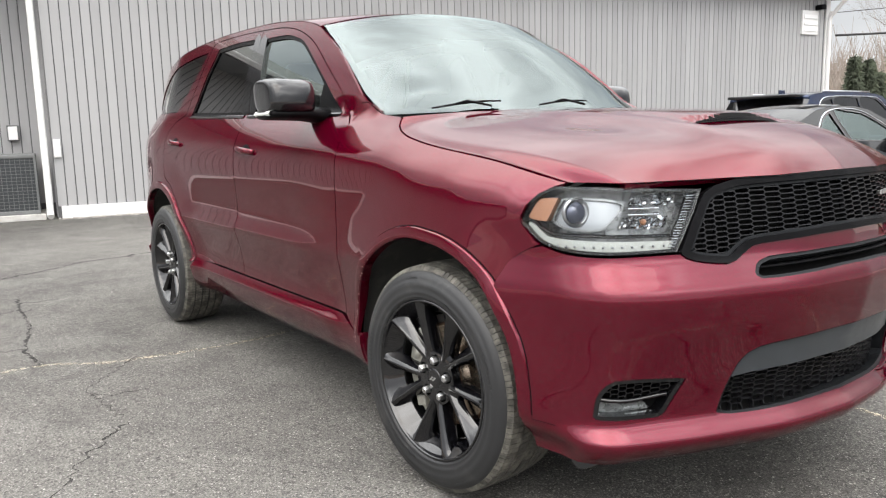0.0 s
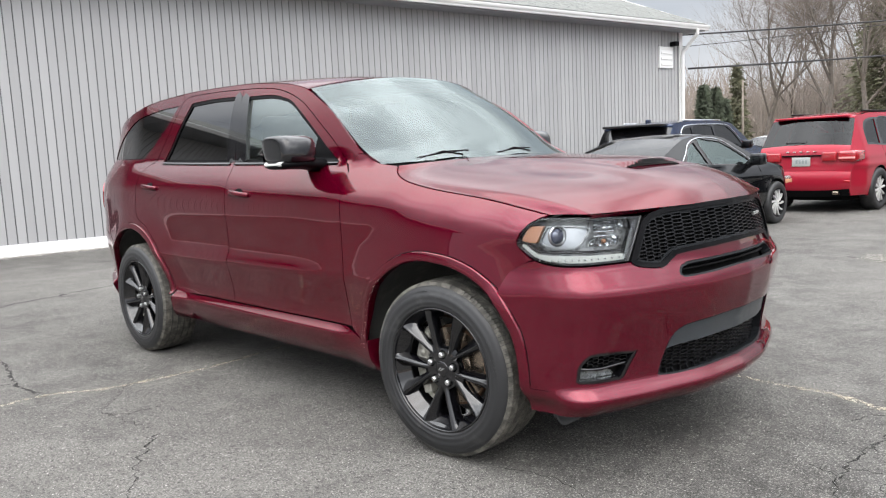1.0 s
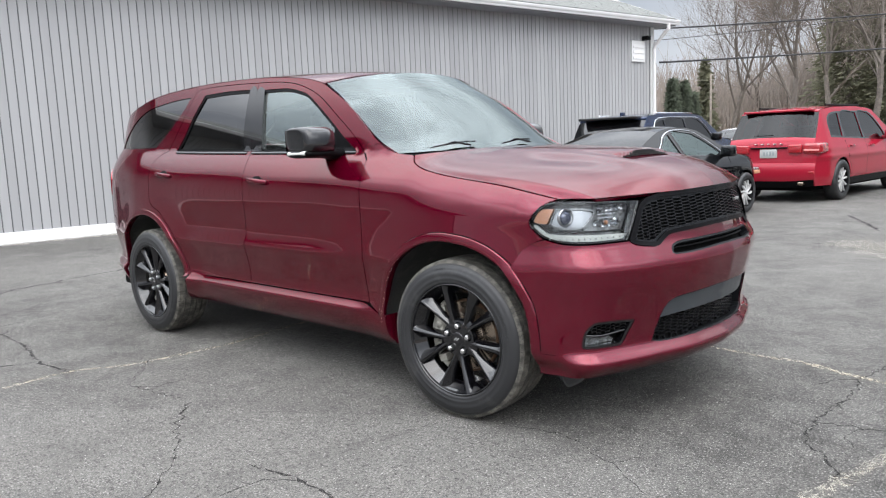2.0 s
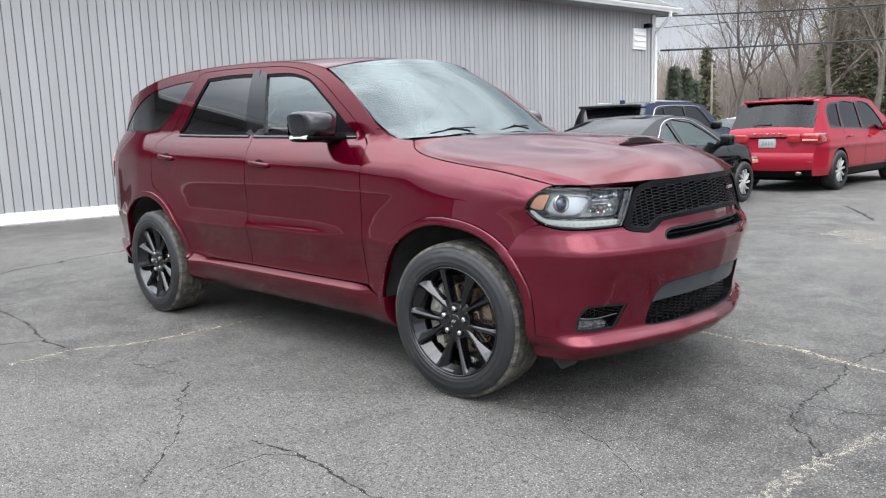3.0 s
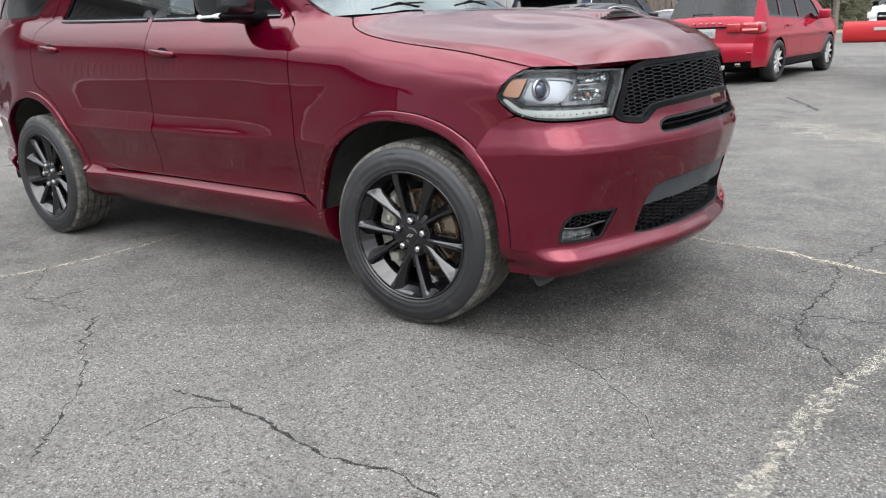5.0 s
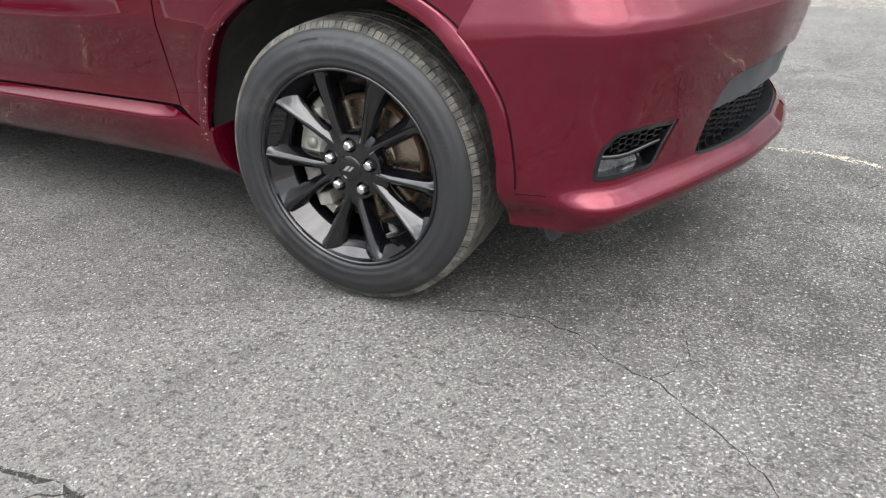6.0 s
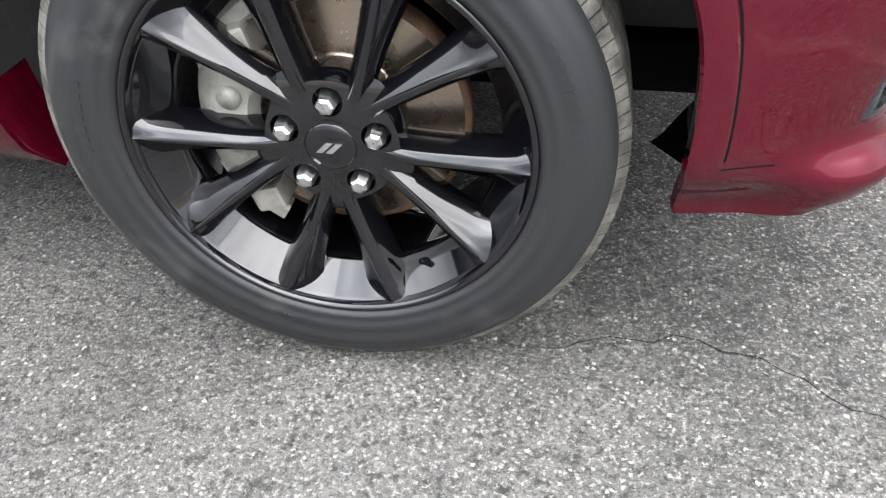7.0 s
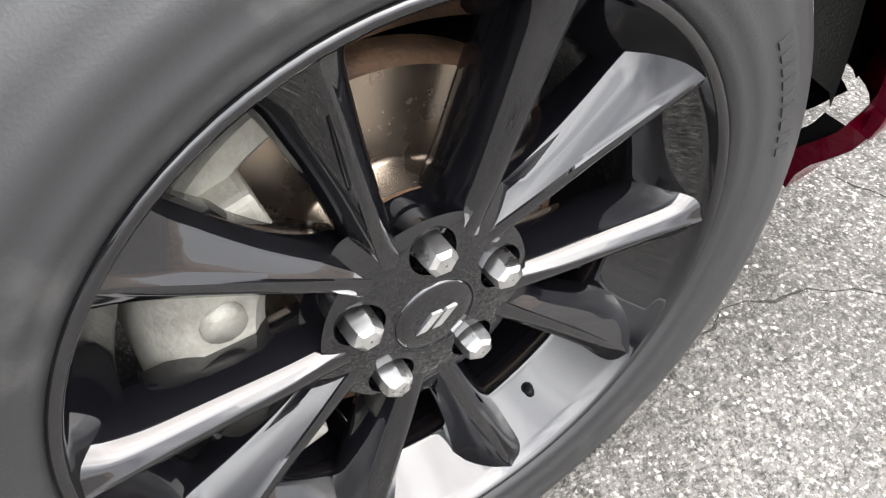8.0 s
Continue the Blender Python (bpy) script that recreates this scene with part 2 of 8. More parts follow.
def paint(name, color, metal=0.55, flake=0.02, dirt=(0.25, 0.22, 0.2), coat_ior=1.6):
    """Metallic car paint under clear lacquer, with a thin film of dust low down on the panels' own texture."""
    m = mat(name, color, 0.22, metal, 1.0, spec=0.0)
    t = m.node_tree
    n, l = t.nodes, t.links
    b = n["Principled BSDF"]
    b.inputs["Coat Roughness"].default_value, b.inputs["Coat IOR"].default_value = 0.016, coat_ior
    b.inputs["Specular Tint"].default_value = (*[0.25 * c / max(color) for c in color], 1)
    tc = n.new("ShaderNodeTexCoord")
    v = n.new("ShaderNodeTexVoronoi")
    v.inputs["Scale"].default_value = 900.0
    l.new(tc.outputs["Object"], v.inputs["Vector"])
    hs = n.new("ShaderNodeMix")
    hs.data_type = "RGBA"
    hs.inputs[6].default_value = (*[c * (1 - flake) for c in color], 1)
    hs.inputs[7].default_value = (*[min(1, c * (1 + 2 * flake)) for c in color], 1)
    l.new(v.outputs["Distance"], hs.inputs[0])
    nz = n.new("ShaderNodeTexNoise")
    nz.inputs["Scale"].default_value, nz.inputs["Detail"].default_value, nz.inputs["Roughness"].default_value = 5.0, 9.0, 0.7
    l.new(tc.outputs["Object"], nz.inputs["Vector"])
    mr = n.new("ShaderNodeMapRange")
    mr.inputs[1].default_value, mr.inputs[2].default_value, mr.inputs[4].default_value = 0.55, 0.85, 0.004
    l.new(nz.outputs["Fac"], mr.inputs[0])
    dm = n.new("ShaderNodeMix")
    dm.data_type = "RGBA"
    dm.inputs[7].default_value = (*dirt, 1)
    l.new(mr.outputs[0], dm.inputs[0])
    l.new(hs.outputs[2], dm.inputs[6])
    l.new(dm.outputs[2], b.inputs["Base Color"])
    return m


RED = paint("crimson_paint", (0.110, 0.0005, 0.0122), 0.6, coat_ior=1.48)
GLOSS_BLACK = mat("gloss_black", (0.005, 0.005, 0.006), 0.2, 0.0, 1.0, vary=0.3, scale=20, spec=0.1)
WHEEL_BLACK = mat("wheel_gloss_black", (0.0035, 0.0035, 0.0045), 0.3, 0.0, 1.0, vary=0.2, scale=30, spec=0.0)
WHEEL_BLACK.node_tree.nodes["Principled BSDF"].inputs["Coat IOR"].default_value = 1.64
PLASTIC = mat("black_plastic", (0.005, 0.005, 0.0057), 0.36, spec=0.06, vary=0.25, scale=14, bump=0.25, bump_scale=600)
DULL_GREY = mat("dark_grey_plastic", (0.013, 0.0142, 0.016), 0.36, spec=0.12, vary=0.12, scale=10, bump=0.2, bump_scale=700)
BAND_GREY = mat("satin_band_grey", (0.040, 0.045, 0.050), 0.38, spec=0.35, vary=0.1, scale=10)
MESH_BLACK = mat("mesh_satin_black", (0.010, 0.010, 0.0115), 0.30, spec=0.4, vary=0.2, scale=20)
# underbody black, also painted as shade in gaps and behind openings
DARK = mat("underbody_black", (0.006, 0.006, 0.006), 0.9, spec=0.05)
GRIT = mat("road_grit", (0.34, 0.325, 0.30), 0.9, vary=0.3, scale=60)
LINER = mat("liner_felt", (0.075, 0.076, 0.071), 0.95, vary=0.4, scale=12, dirt=(0.12, 0.115, 0.10), dirt_amount=0.22, bump=0.6, bump_scale=300)
TYRE = mat("tyre_sidewall", (0.021, 0.0215, 0.023), 0.55, spec=0.5, vary=0.2, scale=7, dirt=(0.085, 0.083, 0.079), dirt_amount=0.20, bump=0.12, bump_scale=500)
TREAD = mat("tyre_tread", (0.070, 0.066, 0.057), 0.85, vary=0.3, scale=25, dirt=(0.25, 0.235, 0.20), dirt_amount=0.33, bump=0.5, bump_scale=400)
CHROME = mat("chrome", (0.75, 0.76, 0.78), 0.10, 1.0)
SILVER = mat("brushed_silver", (0.62, 0.62, 0.62), 0.3, 1.0, vary=0.15, scale=40)
ROTOR = mat("brake_rotor_steel", (0.41, 0.335, 0.265), 0.32, 0.95, vary=0.2, scale=16, dirt=(0.26, 0.15, 0.085), dirt_amount=0.22)
RUST = mat("rust_band", (0.15, 0.085, 0.05), 0.8, 0.3, vary=0.5, scale=30, bump=0.4)
CAST = mat("cast_grey", (0.36, 0.35, 0.31), 0.55, 0.5, vary=0.3, scale=25, bump=0.4, bump_scale=150)
AMBER = mat("amber_lens", (0.52, 0.235, 0.125), 0.35, 0.0, 1.0)
LENS_WHITE = mat("frosted_white_lens", (0.66, 0.68, 0.65), 0.3, 0.0, 1.0, bump=0.3, bump_scale=90)
TAIL_RED = mat("tail_lamp_red", (0.30, 0.010, 0.016), 0.12, 0.0, 1.0)
GLASS_CLEAR = glass("windscreen_glass", (0.62, 0.76, 0.74), ior=2.05)
GLASS_TINT = glass("privacy_glass", (0.05, 0.052, 0.055), ior=2.2)
GLASS_FRONT = glass("front_door_glass", (0.80, 0.92, 0.89), ior=2.9)
for tinted in (GLASS_CLEAR, GLASS_FRONT):
    tinted.node_tree.nodes["Glossy BSDF"].inputs["Color"].default_value = (0.88, 0.99, 0.98, 1)
LENS = glass("lamp_cover", (0.88, 0.9, 0.9), ior=1.35)
HOUSING = mat("lamp_housing_grey", (0.30, 0.305, 0.31), 0.28, 0.5, vary=0.2, scale=30)
MID_SILVER = mat("satin_reflector", (0.40, 0.41, 0.43), 0.30, 0.9)
WHITE_PAINT = mat("white_trim_paint", (0.78, 0.78, 0.77), 0.45, vary=0.06, scale=3, dirt=(0.5, 0.49, 0.46), dirt_amount=0.12)
CABIN = mat("cabin_black", (0.018, 0.018, 0.02), 0.8, vary=0.3, scale=12, bump=0.3)


# ---- ground ----
def asphalt():
    m = bpy.data.materials.new("worn_asphalt")
    m.use_nodes = True
    t = m.node_tree
    n, l = t.nodes, t.links
    b = n["Principled BSDF"]
    tc = n.new("ShaderNodeTexCoord")

    def node(kind, **values):
        x = n.new(kind)
        for k, v in values.items():
            x.inputs[k].default_value = v
        l.new(tc.outputs["Object"], x.inputs["Vector"])
        return x

    def ramp(src, a, b2, lo=0.0, hi=1.0):
        r = n.new("ShaderNodeMapRange")
        for i, v in enumerate((a, b2, lo, hi)):
            r.inputs[i + 1].default_value = v
        l.new(src, r.inputs[0])
        return r.outputs[0]

    def mix(f, a, c):
        x = n.new("ShaderNodeMix")
        x.data_type = "RGBA"
        for sock, v in ((x.inputs[0], f), (x.inputs[6], a), (x.inputs[7], c)):
            if isinstance(v, tuple):
                sock.default_value = (*v, 1)
            elif isinstance(v, float):
                sock.default_value = v
            else:
                l.new(v, sock)
        return x.outputs[2]
    wob = node("ShaderNodeTexNoise", Scale=150.0, Detail=2.0)
    off = n.new("ShaderNodeVectorMath")
    off.operation = "MULTIPLY_ADD"
    off.inputs[1].default_value = (0.007, 0.007, 0.007)
    l.new(wob.outputs["Color"], off.inputs[0])
    l.new(tc.outputs["Object"], off.inputs[2])

    def stone(scale):
        x = n.new("ShaderNodeTexVoronoi")
        x.inputs["Scale"].default_value = scale
        l.new(off.outputs[0], x.inputs["Vector"])
        return x
    soft = n.new("ShaderNodeVectorMath")
    soft.operation = "MULTIPLY_ADD"
    soft.inputs[1].default_value = (0.0075, 0.0075, 0.0075)
    l.new(wob.outputs["Color"], soft.inputs[0])
    l.new(tc.outputs["Object"], soft.inputs[2])

    def times(a, c):
        x = n.new("ShaderNodeMath")
        x.operation = "MULTIPLY"
        l.new(a, x.inputs[0])
        l.new(c, x.inputs[1])
        return x.outputs[0]

    def split(src):
        x = n.new("ShaderNodeSeparateColor")
        l.new(src.outputs["Color"], x.inputs[0])
        return x.outputs
    stones, fine, chips, pebbles = stone(170.0), stone(340.0), stone(98.0), stone(52.0)
    for v in (chips, pebbles):
        l.new(soft.outputs[0], v.inputs["Vector"])
    wear = node("ShaderNodeTexNoise", Scale=0.55, Detail=7.0, Roughness=0.62)
    blot = node("ShaderNodeTexNoise", Scale=4.0, Detail=9.0, Roughness=0.72)
    speck = node("ShaderNodeTexNoise", Scale=30.0, Detail=6.0, Roughness=0.8)
    wet = node("ShaderNodeTexNoise", Scale=0.16, Detail=4.0, Roughness=0.5)
    grit = node("ShaderNodeTexNoise", Scale=520.0, Detail=3.0, Roughness=0.6)
    s1, s2, s3, s4 = split(stones), split(fine), split(chips), split(pebbles)
    chips.distance, pebbles.distance = "CHEBYCHEV", "MANHATTAN"
    # binder between the stones, worn pale in patches
    binder = mix(ramp(wear.outputs["Fac"], 0.38, 0.62), (0.0302, 0.0288, 0.0270), (0.0878, 0.0840, 0.0776))
    binder = mix(ramp(blot.outputs["Fac"], 0.42, 0.62, 0.0, 0.65), binder, (0.1464, 0.1397, 0.1293))
    binder = mix(ramp(wet.outputs["Fac"], 0.40, 0.56, 0.0, 0.60), binder, (0.1798, 0.1721, 0.1590))
    binder = mix(ramp(speck.outputs["Fac"], 0.38, 0.52, 0.75, 0.0), binder, (0.0184, 0.0174, 0.0165))
    # packed small stones of every grey
    tone = mix(ramp(s1[1], 0.0, 0.85), (0.0284, 0.0271, 0.0255), (0.1798, 0.1713, 0.1583))
    tone = mix(ramp(s1[1], 0.88, 0.97), tone, (0.3848, 0.3654, 0.3330))
    tone = mix(ramp(blot.outputs["Fac"], 0.40, 0.58, 0.55, 0.0), tone, (0.0461, 0.0438, 0.0407))
    tone = mix(ramp(wet.outputs["Fac"], 0.42, 0.60, 0.0, 0.35), tone, (0.2509, 0.2395, 0.2194))
    edge = ramp(stones.outputs["Distance"], 0.40, 0.60, 1.0, 0.0)
    col = mix(times(edge, ramp(s1[0], 0.05, 0.40, 0.10, 0.95)), binder, tone)
    col = mix(times(ramp(fine.outputs["Distance"], 0.25, 0.45, 0.9, 0.0), ramp(s2[0], 0.60, 0.9, 0.0, 0.6)), col, (0.2760, 0.2639, 0.2429))
    # larger pale and dark stones here and there
    crumb = node("ShaderNodeTexNoise", Scale=118.0, Detail=3.0, Roughness=0.6)
    patch = node("ShaderNodeTexNoise", Scale=1.6, Detail=5.0, Roughness=0.6)
    col = mix(times(ramp(crumb.outputs["Fac"], 0.575, 0.625, 0.0, 0.90), ramp(patch.outputs["Fac"], 0.38, 0.60, 0.25, 1.0)), col, (0.325, 0.315, 0.291))
    col = mix(ramp(crumb.outputs["Fac"], 0.38, 0.44, 0.65, 0.0), col, (0.026, 0.025, 0.0235))
    col = mix(ramp(blot.outputs["Fac"], 0.36, 0.47, 0.22, 0.0), col, (0.046, 0.0445, 0.042))
    col = mix(ramp(patch.outputs["Fac"], 0.50, 0.66, 0.0, 0.16), col, (0.235, 0.229, 0.216))
    # lost stones leave dark pits
    pit = node("ShaderNodeTexNoise", Scale=44.0, Detail=4.0, Roughness=0.65)
    col = mix(ramp(pit.outputs["Fac"], 0.37, 0.44, 0.72, 0.0), col, (0.030, 0.0285, 0.026))
    chip = times(ramp(chips.outputs["Distance"], 0.22, 0.34, 1.0, 0.0), ramp(s3[0], 0.80, 0.83, 0.0, 0.9))
    col = mix(chip, col, mix(ramp(s3[1], 0.1, 1.0), (0.085, 0.082, 0.076), (0.41, 0.398, 0.368)))
    big = times(ramp(pebbles.outputs["Distance"], 0.20, 0.30, 1.0, 0.0), ramp(s4[0], 0.77, 0.79, 0.0, 0.95))
    col = mix(big, col, mix(ramp(s4[1], 0.1, 1.0), (0.15, 0.142, 0.125), (0.55, 0.532, 0.485)))
    l.new(col, b.inputs["Base Color"])
    b.inputs["Roughness"].default_value = 0.85
    b.inputs["Specular IOR Level"].default_value = 0.35
    hgt = n.new("ShaderNodeMath")
    hgt.operation = "MULTIPLY_ADD"
    l.new(edge, hgt.inputs[0])
    hgt.inputs[1].default_value = 1.0
    l.new(ramp(grit.outputs["Fac"], 0.2, 0.8, 0.0, 0.6), hgt.inputs[2])
    bp = n.new("ShaderNodeBump")
    bp.inputs["Strength"].default_value, bp.inputs["Distance"].default_value = 0.8, 0.0035
    l.new(hgt.outputs[0], bp.inputs["Height"])
    l.new(bp.outputs[0], b.inputs["Normal"])
    return m


ASPHALT = asphalt()
rings = [0, 3, 8, 20, 60, 200, 900, 2500]
rows = [[(r * math.cos(a), r * math.sin(a) + 1, 0.0) for a in np.linspace(0, 2 * math.pi, 49)[:-1]] for r in rings[1:]]
bm = sheet(rows, closed_v=True)
bm.verts.ensure_lookup_table()
bm.faces.new([bm.verts[i] for i in range(48)])
bmesh.ops.recalc_face_normals(bm, faces=bm.faces)
if sum(f.normal.z for f in bm.faces) < 0:
    bmesh.ops.reverse_faces(bm, faces=bm.faces)
ground = tagged(part("ground", bm, ASPHALT), "worn grey asphalt car park with pale stones and cracks", "ground", kind="structure")



def worn(name, color, low, high, scale):
    """Thin old paint or dust that lets the asphalt show through in flecks."""
    m = bpy.data.materials.new(name)
    m.use_nodes = True
    n, l = m.node_tree.nodes, m.node_tree.links
    b = n["Principled BSDF"]
    b.inputs["Base Color"].default_value, b.inputs["Roughness"].default_value = (*color, 1), 0.9
    tc, nz, mr = n.new("ShaderNodeTexCoord"), n.new("ShaderNodeTexNoise"), n.new("ShaderNodeMapRange")
    nz.inputs["Scale"].default_value, nz.inputs["Detail"].default_value, nz.inputs["Roughness"].default_value = scale, 8.0, 0.8
    l.new(tc.outputs["Object"], nz.inputs["Vector"])
    mr.inputs[1].default_value, mr.inputs[2].default_value = low, high
    l.new(nz.outputs["Fac"], mr.inputs[0])
    l.new(mr.outputs[0], b.inputs["Alpha"])
    return m


CRACK = worn("crack_dirt", (0.014, 0.013, 0.012), 0.40, 0.52, 45.0)


FADED = worn("faded_yellow_paint", (0.46, 0.41, 0.31), 0.45, 0.62, 38.0)
CRUMBS = worn("crumbled_stone", (0.40, 0.385, 0.35), 0.60, 0.70, 90.0)
PALE = worn("pale_stone_dust", (0.38, 0.35, 0.29), 0.46, 0.70, 30.0)


def stripe(name, points, width, material, label, z=0.0045):
    p = smooth_run(points, 0.05)
    rnd = random.Random(len(points))
    rows = []
    for i, (x, y) in enumerate(p):
        a, b = p[max(i - 1, 0)], p[min(i + 1, len(p) - 1)]
        q = math.hypot(b[0] - a[0], b[1] - a[1]) + 1e-9
        w = width * rnd.uniform(0.5, 1.2) / 2
        nx, ny = -(b[1] - a[1]) / q * w, (b[0] - a[0]) / q * w
        rows.append([(x + nx, y + ny, z), (x - nx, y - ny, z)])
    return tagged(part(name, sheet(rows), material), label, "marking", kind="structure")


def crack(points, width=0.012, wander=0.03, seed=1, branch=True):
    """A jagged dark crack: an uneven ribbon lying on the asphalt, with short side cracks."""
    rnd = random.Random(seed)
    pts = []
    for (x0, y0), (x1, y1) in zip(points, points[1:]):
        d = math.hypot(x1 - x0, y1 - y0)
        k = max(2, int(d / 0.028))
        for i in range(k):
            t = i / k
            s = wander * (0.36 if i else 0.15)
            pts.append((x0 + (x1 - x0) * t + rnd.uniform(-s, s), y0 + (y1 - y0) * t + rnd.uniform(-s, s)))
    pts.append(points[-1])
    rows = []
    for i, (x, y) in enumerate(pts):
        a, b = pts[max(i - 1, 0)], pts[min(i + 1, len(pts) - 1)]
        dx, dy = b[0] - a[0], b[1] - a[1]
        q = math.hypot(dx, dy) + 1e-9
        w = width * rnd.choice((0.12, 0.25, 0.5, 0.8, 1.0, 1.3)) * 1.1 * (0.2 if i in (0, len(pts) - 1) else 1) / 2
        rows.append([(x - dy / q * w, y + dx / q * w, 0.0), (x, y, 0.0018), (x + dy / q * w, y - dx / q * w, 0.0)])
    ob = part("crack", sheet(rows), CRACK)
    tagged(ob, "thin jagged dark crack in the asphalt", "crack", "cracks in the asphalt", "structure")
    if branch:
        edge = stripe("crumbled_edge", points, 0.05, CRUMBS, "pale crumbled stones along a crack", 0.0030 + 0.0002 * seed)
        for k in range(max(1, len(pts) // 22)):
            i = rnd.randrange(4, len(pts) - 2)
            x, y = pts[i]
            a = rnd.uniform(0, 2 * math.pi)
            l = rnd.uniform(0.10, 0.32)
            crack([(x, y), (x + l * 0.5 * math.cos(a), y + l * 0.5 * math.sin(a)), (x + l * math.cos(a + 0.5), y + l * math.sin(a + 0.5))], width * 0.5, wander * 0.8, seed * 50 + k, False)


crack([(-4.6, -0.75), (-4.15, -0.78), (-3.5, -0.80), (-2.9, -0.90), (-2.44, -0.86)], 0.020, 0.05, 1)
crack([(-1.30, -0.70), (-1.21, -0.79), (-1.0, -0.93), (-0.82, -1.03), (-0.62, -1.16), (-0.46, -1.31), (-0.31, -1.46)], 0.012, 0.05, 2)
crack([(-0.34, -0.95), (-0.08, -0.90), (0.24, -0.93), (0.42, -0.96), (0.68, -0.90), (0.90, -0.95), (1.3, -1.0)], 0.013, 0.025, 3)
crack([(0.29, 0.06), (0.40, 0.10), (0.52, 0.11), (0.64, 0.07), (0.76, 0.0), (0.86, -0.03), (1.02, -0.14), (1.12, -0.22), (1.25, -0.40)], 0.0042, 0.034, 4)
crack([(1.45, 2.3), (1.31, 1.7), (1.35, 1.38), (1.32, 0.91), (1.36, 0.66), (1.52, 0.47), (1.57, 0.35)], 0.010, 0.05, 5)
crack([(-0.95, 9.7), (-0.41, 8.64), (-0.12, 7.95)], 0.05, 0.08, 6)
crack([(-5.5, -1.0), (-5.81, -0.5), (-6.15, -0.05), (-6.4, 0.9), (-6.6, 2.0)], 0.035, 0.08, 7)
crack([(-2.9, -0.90), (-3.1, -1.3), (-3.0, -1.8), (-3.2, -2.3)], 0.012, 0.06, 8)
crack([(-2.35, -0.4), (-1.9, -0.75), (-1.4, -0.7)], 0.006, 0.05, 9)
crack([(1.32, 0.91), (1.7, 1.0), (2.1, 0.9), (2.6, 1.0)], 0.007, 0.05, 10)
crack([(-0.5, 6.6), (0.4, 6.2), (1.5, 6.3)], 0.02, 0.08, 11)


stripe("faded_line", [(-2.45, -1.25), (-2.47, -0.86), (-2.30, -0.57), (-2.24, -0.22), (-2.22, 0.15), (-2.30, 0.65), (-2.3, 1.2)], 0.05, FADED, "faded yellowish parking line worn away in flecks")
stripe("faded_line", [(0.2, 1.84), (0.45, 1.81), (0.75, 1.78), (0.97, 1.79), (1.23, 1.70), (1.6, 1.62), (2.4, 1.5)], 0.05, FADED, "faded yellowish parking line worn away in flecks")
stripe("pale_seam", [(1.75, 1.0), (1.65, 0.6), (1.58, 0.3), (1.54, 0.05), (1.52, -0.19), (1.51, -0.43), (1.46, -0.9)], 0.09, PALE, "pale crumbling seam of stone dust in the asphalt", 0.005)
stripe("pale_seam", [(-0.2, 6.9), (0.3, 6.3), (0.9, 5.9), (1.6, 5.8)], 0.7, PALE, "pale dusty patch on the asphalt", 0.0055)

# ---- the grey building behind ----
HALL = pose(-10.95, 2.0, 0, 0, 0, -8)
SIDING = mat("grey_siding", (0.368, 0.369, 0.371), 0.5, vary=0.10, scale=0.7, dirt=(0.28, 0.28, 0.285), dirt_amount=0.15)
n_, l_ = SIDING.node_tree.nodes, SIDING.node_tree.links
oi, hs = n_.new("ShaderNodeObjectInfo"), n_.new("ShaderNodeHueSaturation")
mr_ = n_.new("ShaderNodeMapRange")
mr_.inputs[3].default_value, mr_.inputs[4].default_value = 0.93, 1.05
l_.new(oi.outputs["Random"], mr_.inputs[0])
l_.new(mr_.outputs[0], hs.inputs["Value"])
src_ = n_["Principled BSDF"].inputs["Base Color"].links[0].from_socket
l_.new(src_, hs.inputs["Color"])
l_.new(hs.outputs[0], n_["Principled BSDF"].inputs["Base Color"])
# dark backing colour paints the shade between the siding boards
GROOVE_SHADE = mat("siding_groove", (0.10, 0.10, 0.105), 0.8)
SOFFIT = mat("grey_soffit", (0.26, 0.265, 0.28), 0.6, vary=0.08, scale=2)
SHINGLE = mat("asphalt_shingle", (0.15, 0.155, 0.145), 0.95, vary=0.35, scale=9, bump=0.7, bump_scale=120)
GRAVEL = mat("pale_gravel", (0.42, 0.40, 0.37), 0.9, vary=0.4, scale=30, bump=0.8, bump_scale=80)


def structure(name, bm, material, label="", m=None, smooth=False):
    ob = part(name, bm, material, None, label, smooth)
    if m is not None:
        ob.matrix_world = m
    return tagged(ob, kind="structure")


S0, S1, TOP = -1.47, 16.40, 4.40
wall = structure("wall_west", box(-0.25, -0.012, S0, S1, 0, TOP + 0.1), GROOVE_SHADE, "grey vertical board siding of a long low hall", HALL)
bm = bmesh.new()
pitch = 0.1424
prof = [(-0.012, -0.0640), (-0.002, -0.0625), (0.0, -0.054), (0.0, 0.054), (-0.002, 0.0625), (-0.012, 0.0640)]
lo_ = [bm.verts.new((x, y, 0.19)) for x, y in prof]
hi_ = [bm.verts.new((x, y, TOP)) for x, y in prof]
for i in range(5):
    bm.faces.new((lo_[i], lo_[i + 1], hi_[i + 1], hi_[i]))
bm.faces.new(lo_[::-1])
bm.faces.new(hi_)
board_mesh = bpy.data.meshes.new("board")
bm.to_mesh(board_mesh)
bm.free()
board_mesh.materials.append(SIDING)
for k in range(int((S1 - S0) / pitch)):
    ob = new("board", board_mesh)
    ob.parent = wall
    ob.location = (0, S0 + pitch * (k + 0.5), 0)
structure("plinth", box(-0.05, 0.03, S0 + 0.05, S1 - 0.05, 0, 0.19, 0.008), WHITE_PAINT, "white painted plinth board at the foot of the wall", HALL)
structure("corner_trim", box(-0.06, 0.025, S1 - 0.02, S1 + 0.13, 0, TOP, 0.006), WHITE_PAINT, "white corner board of the hall", HALL)
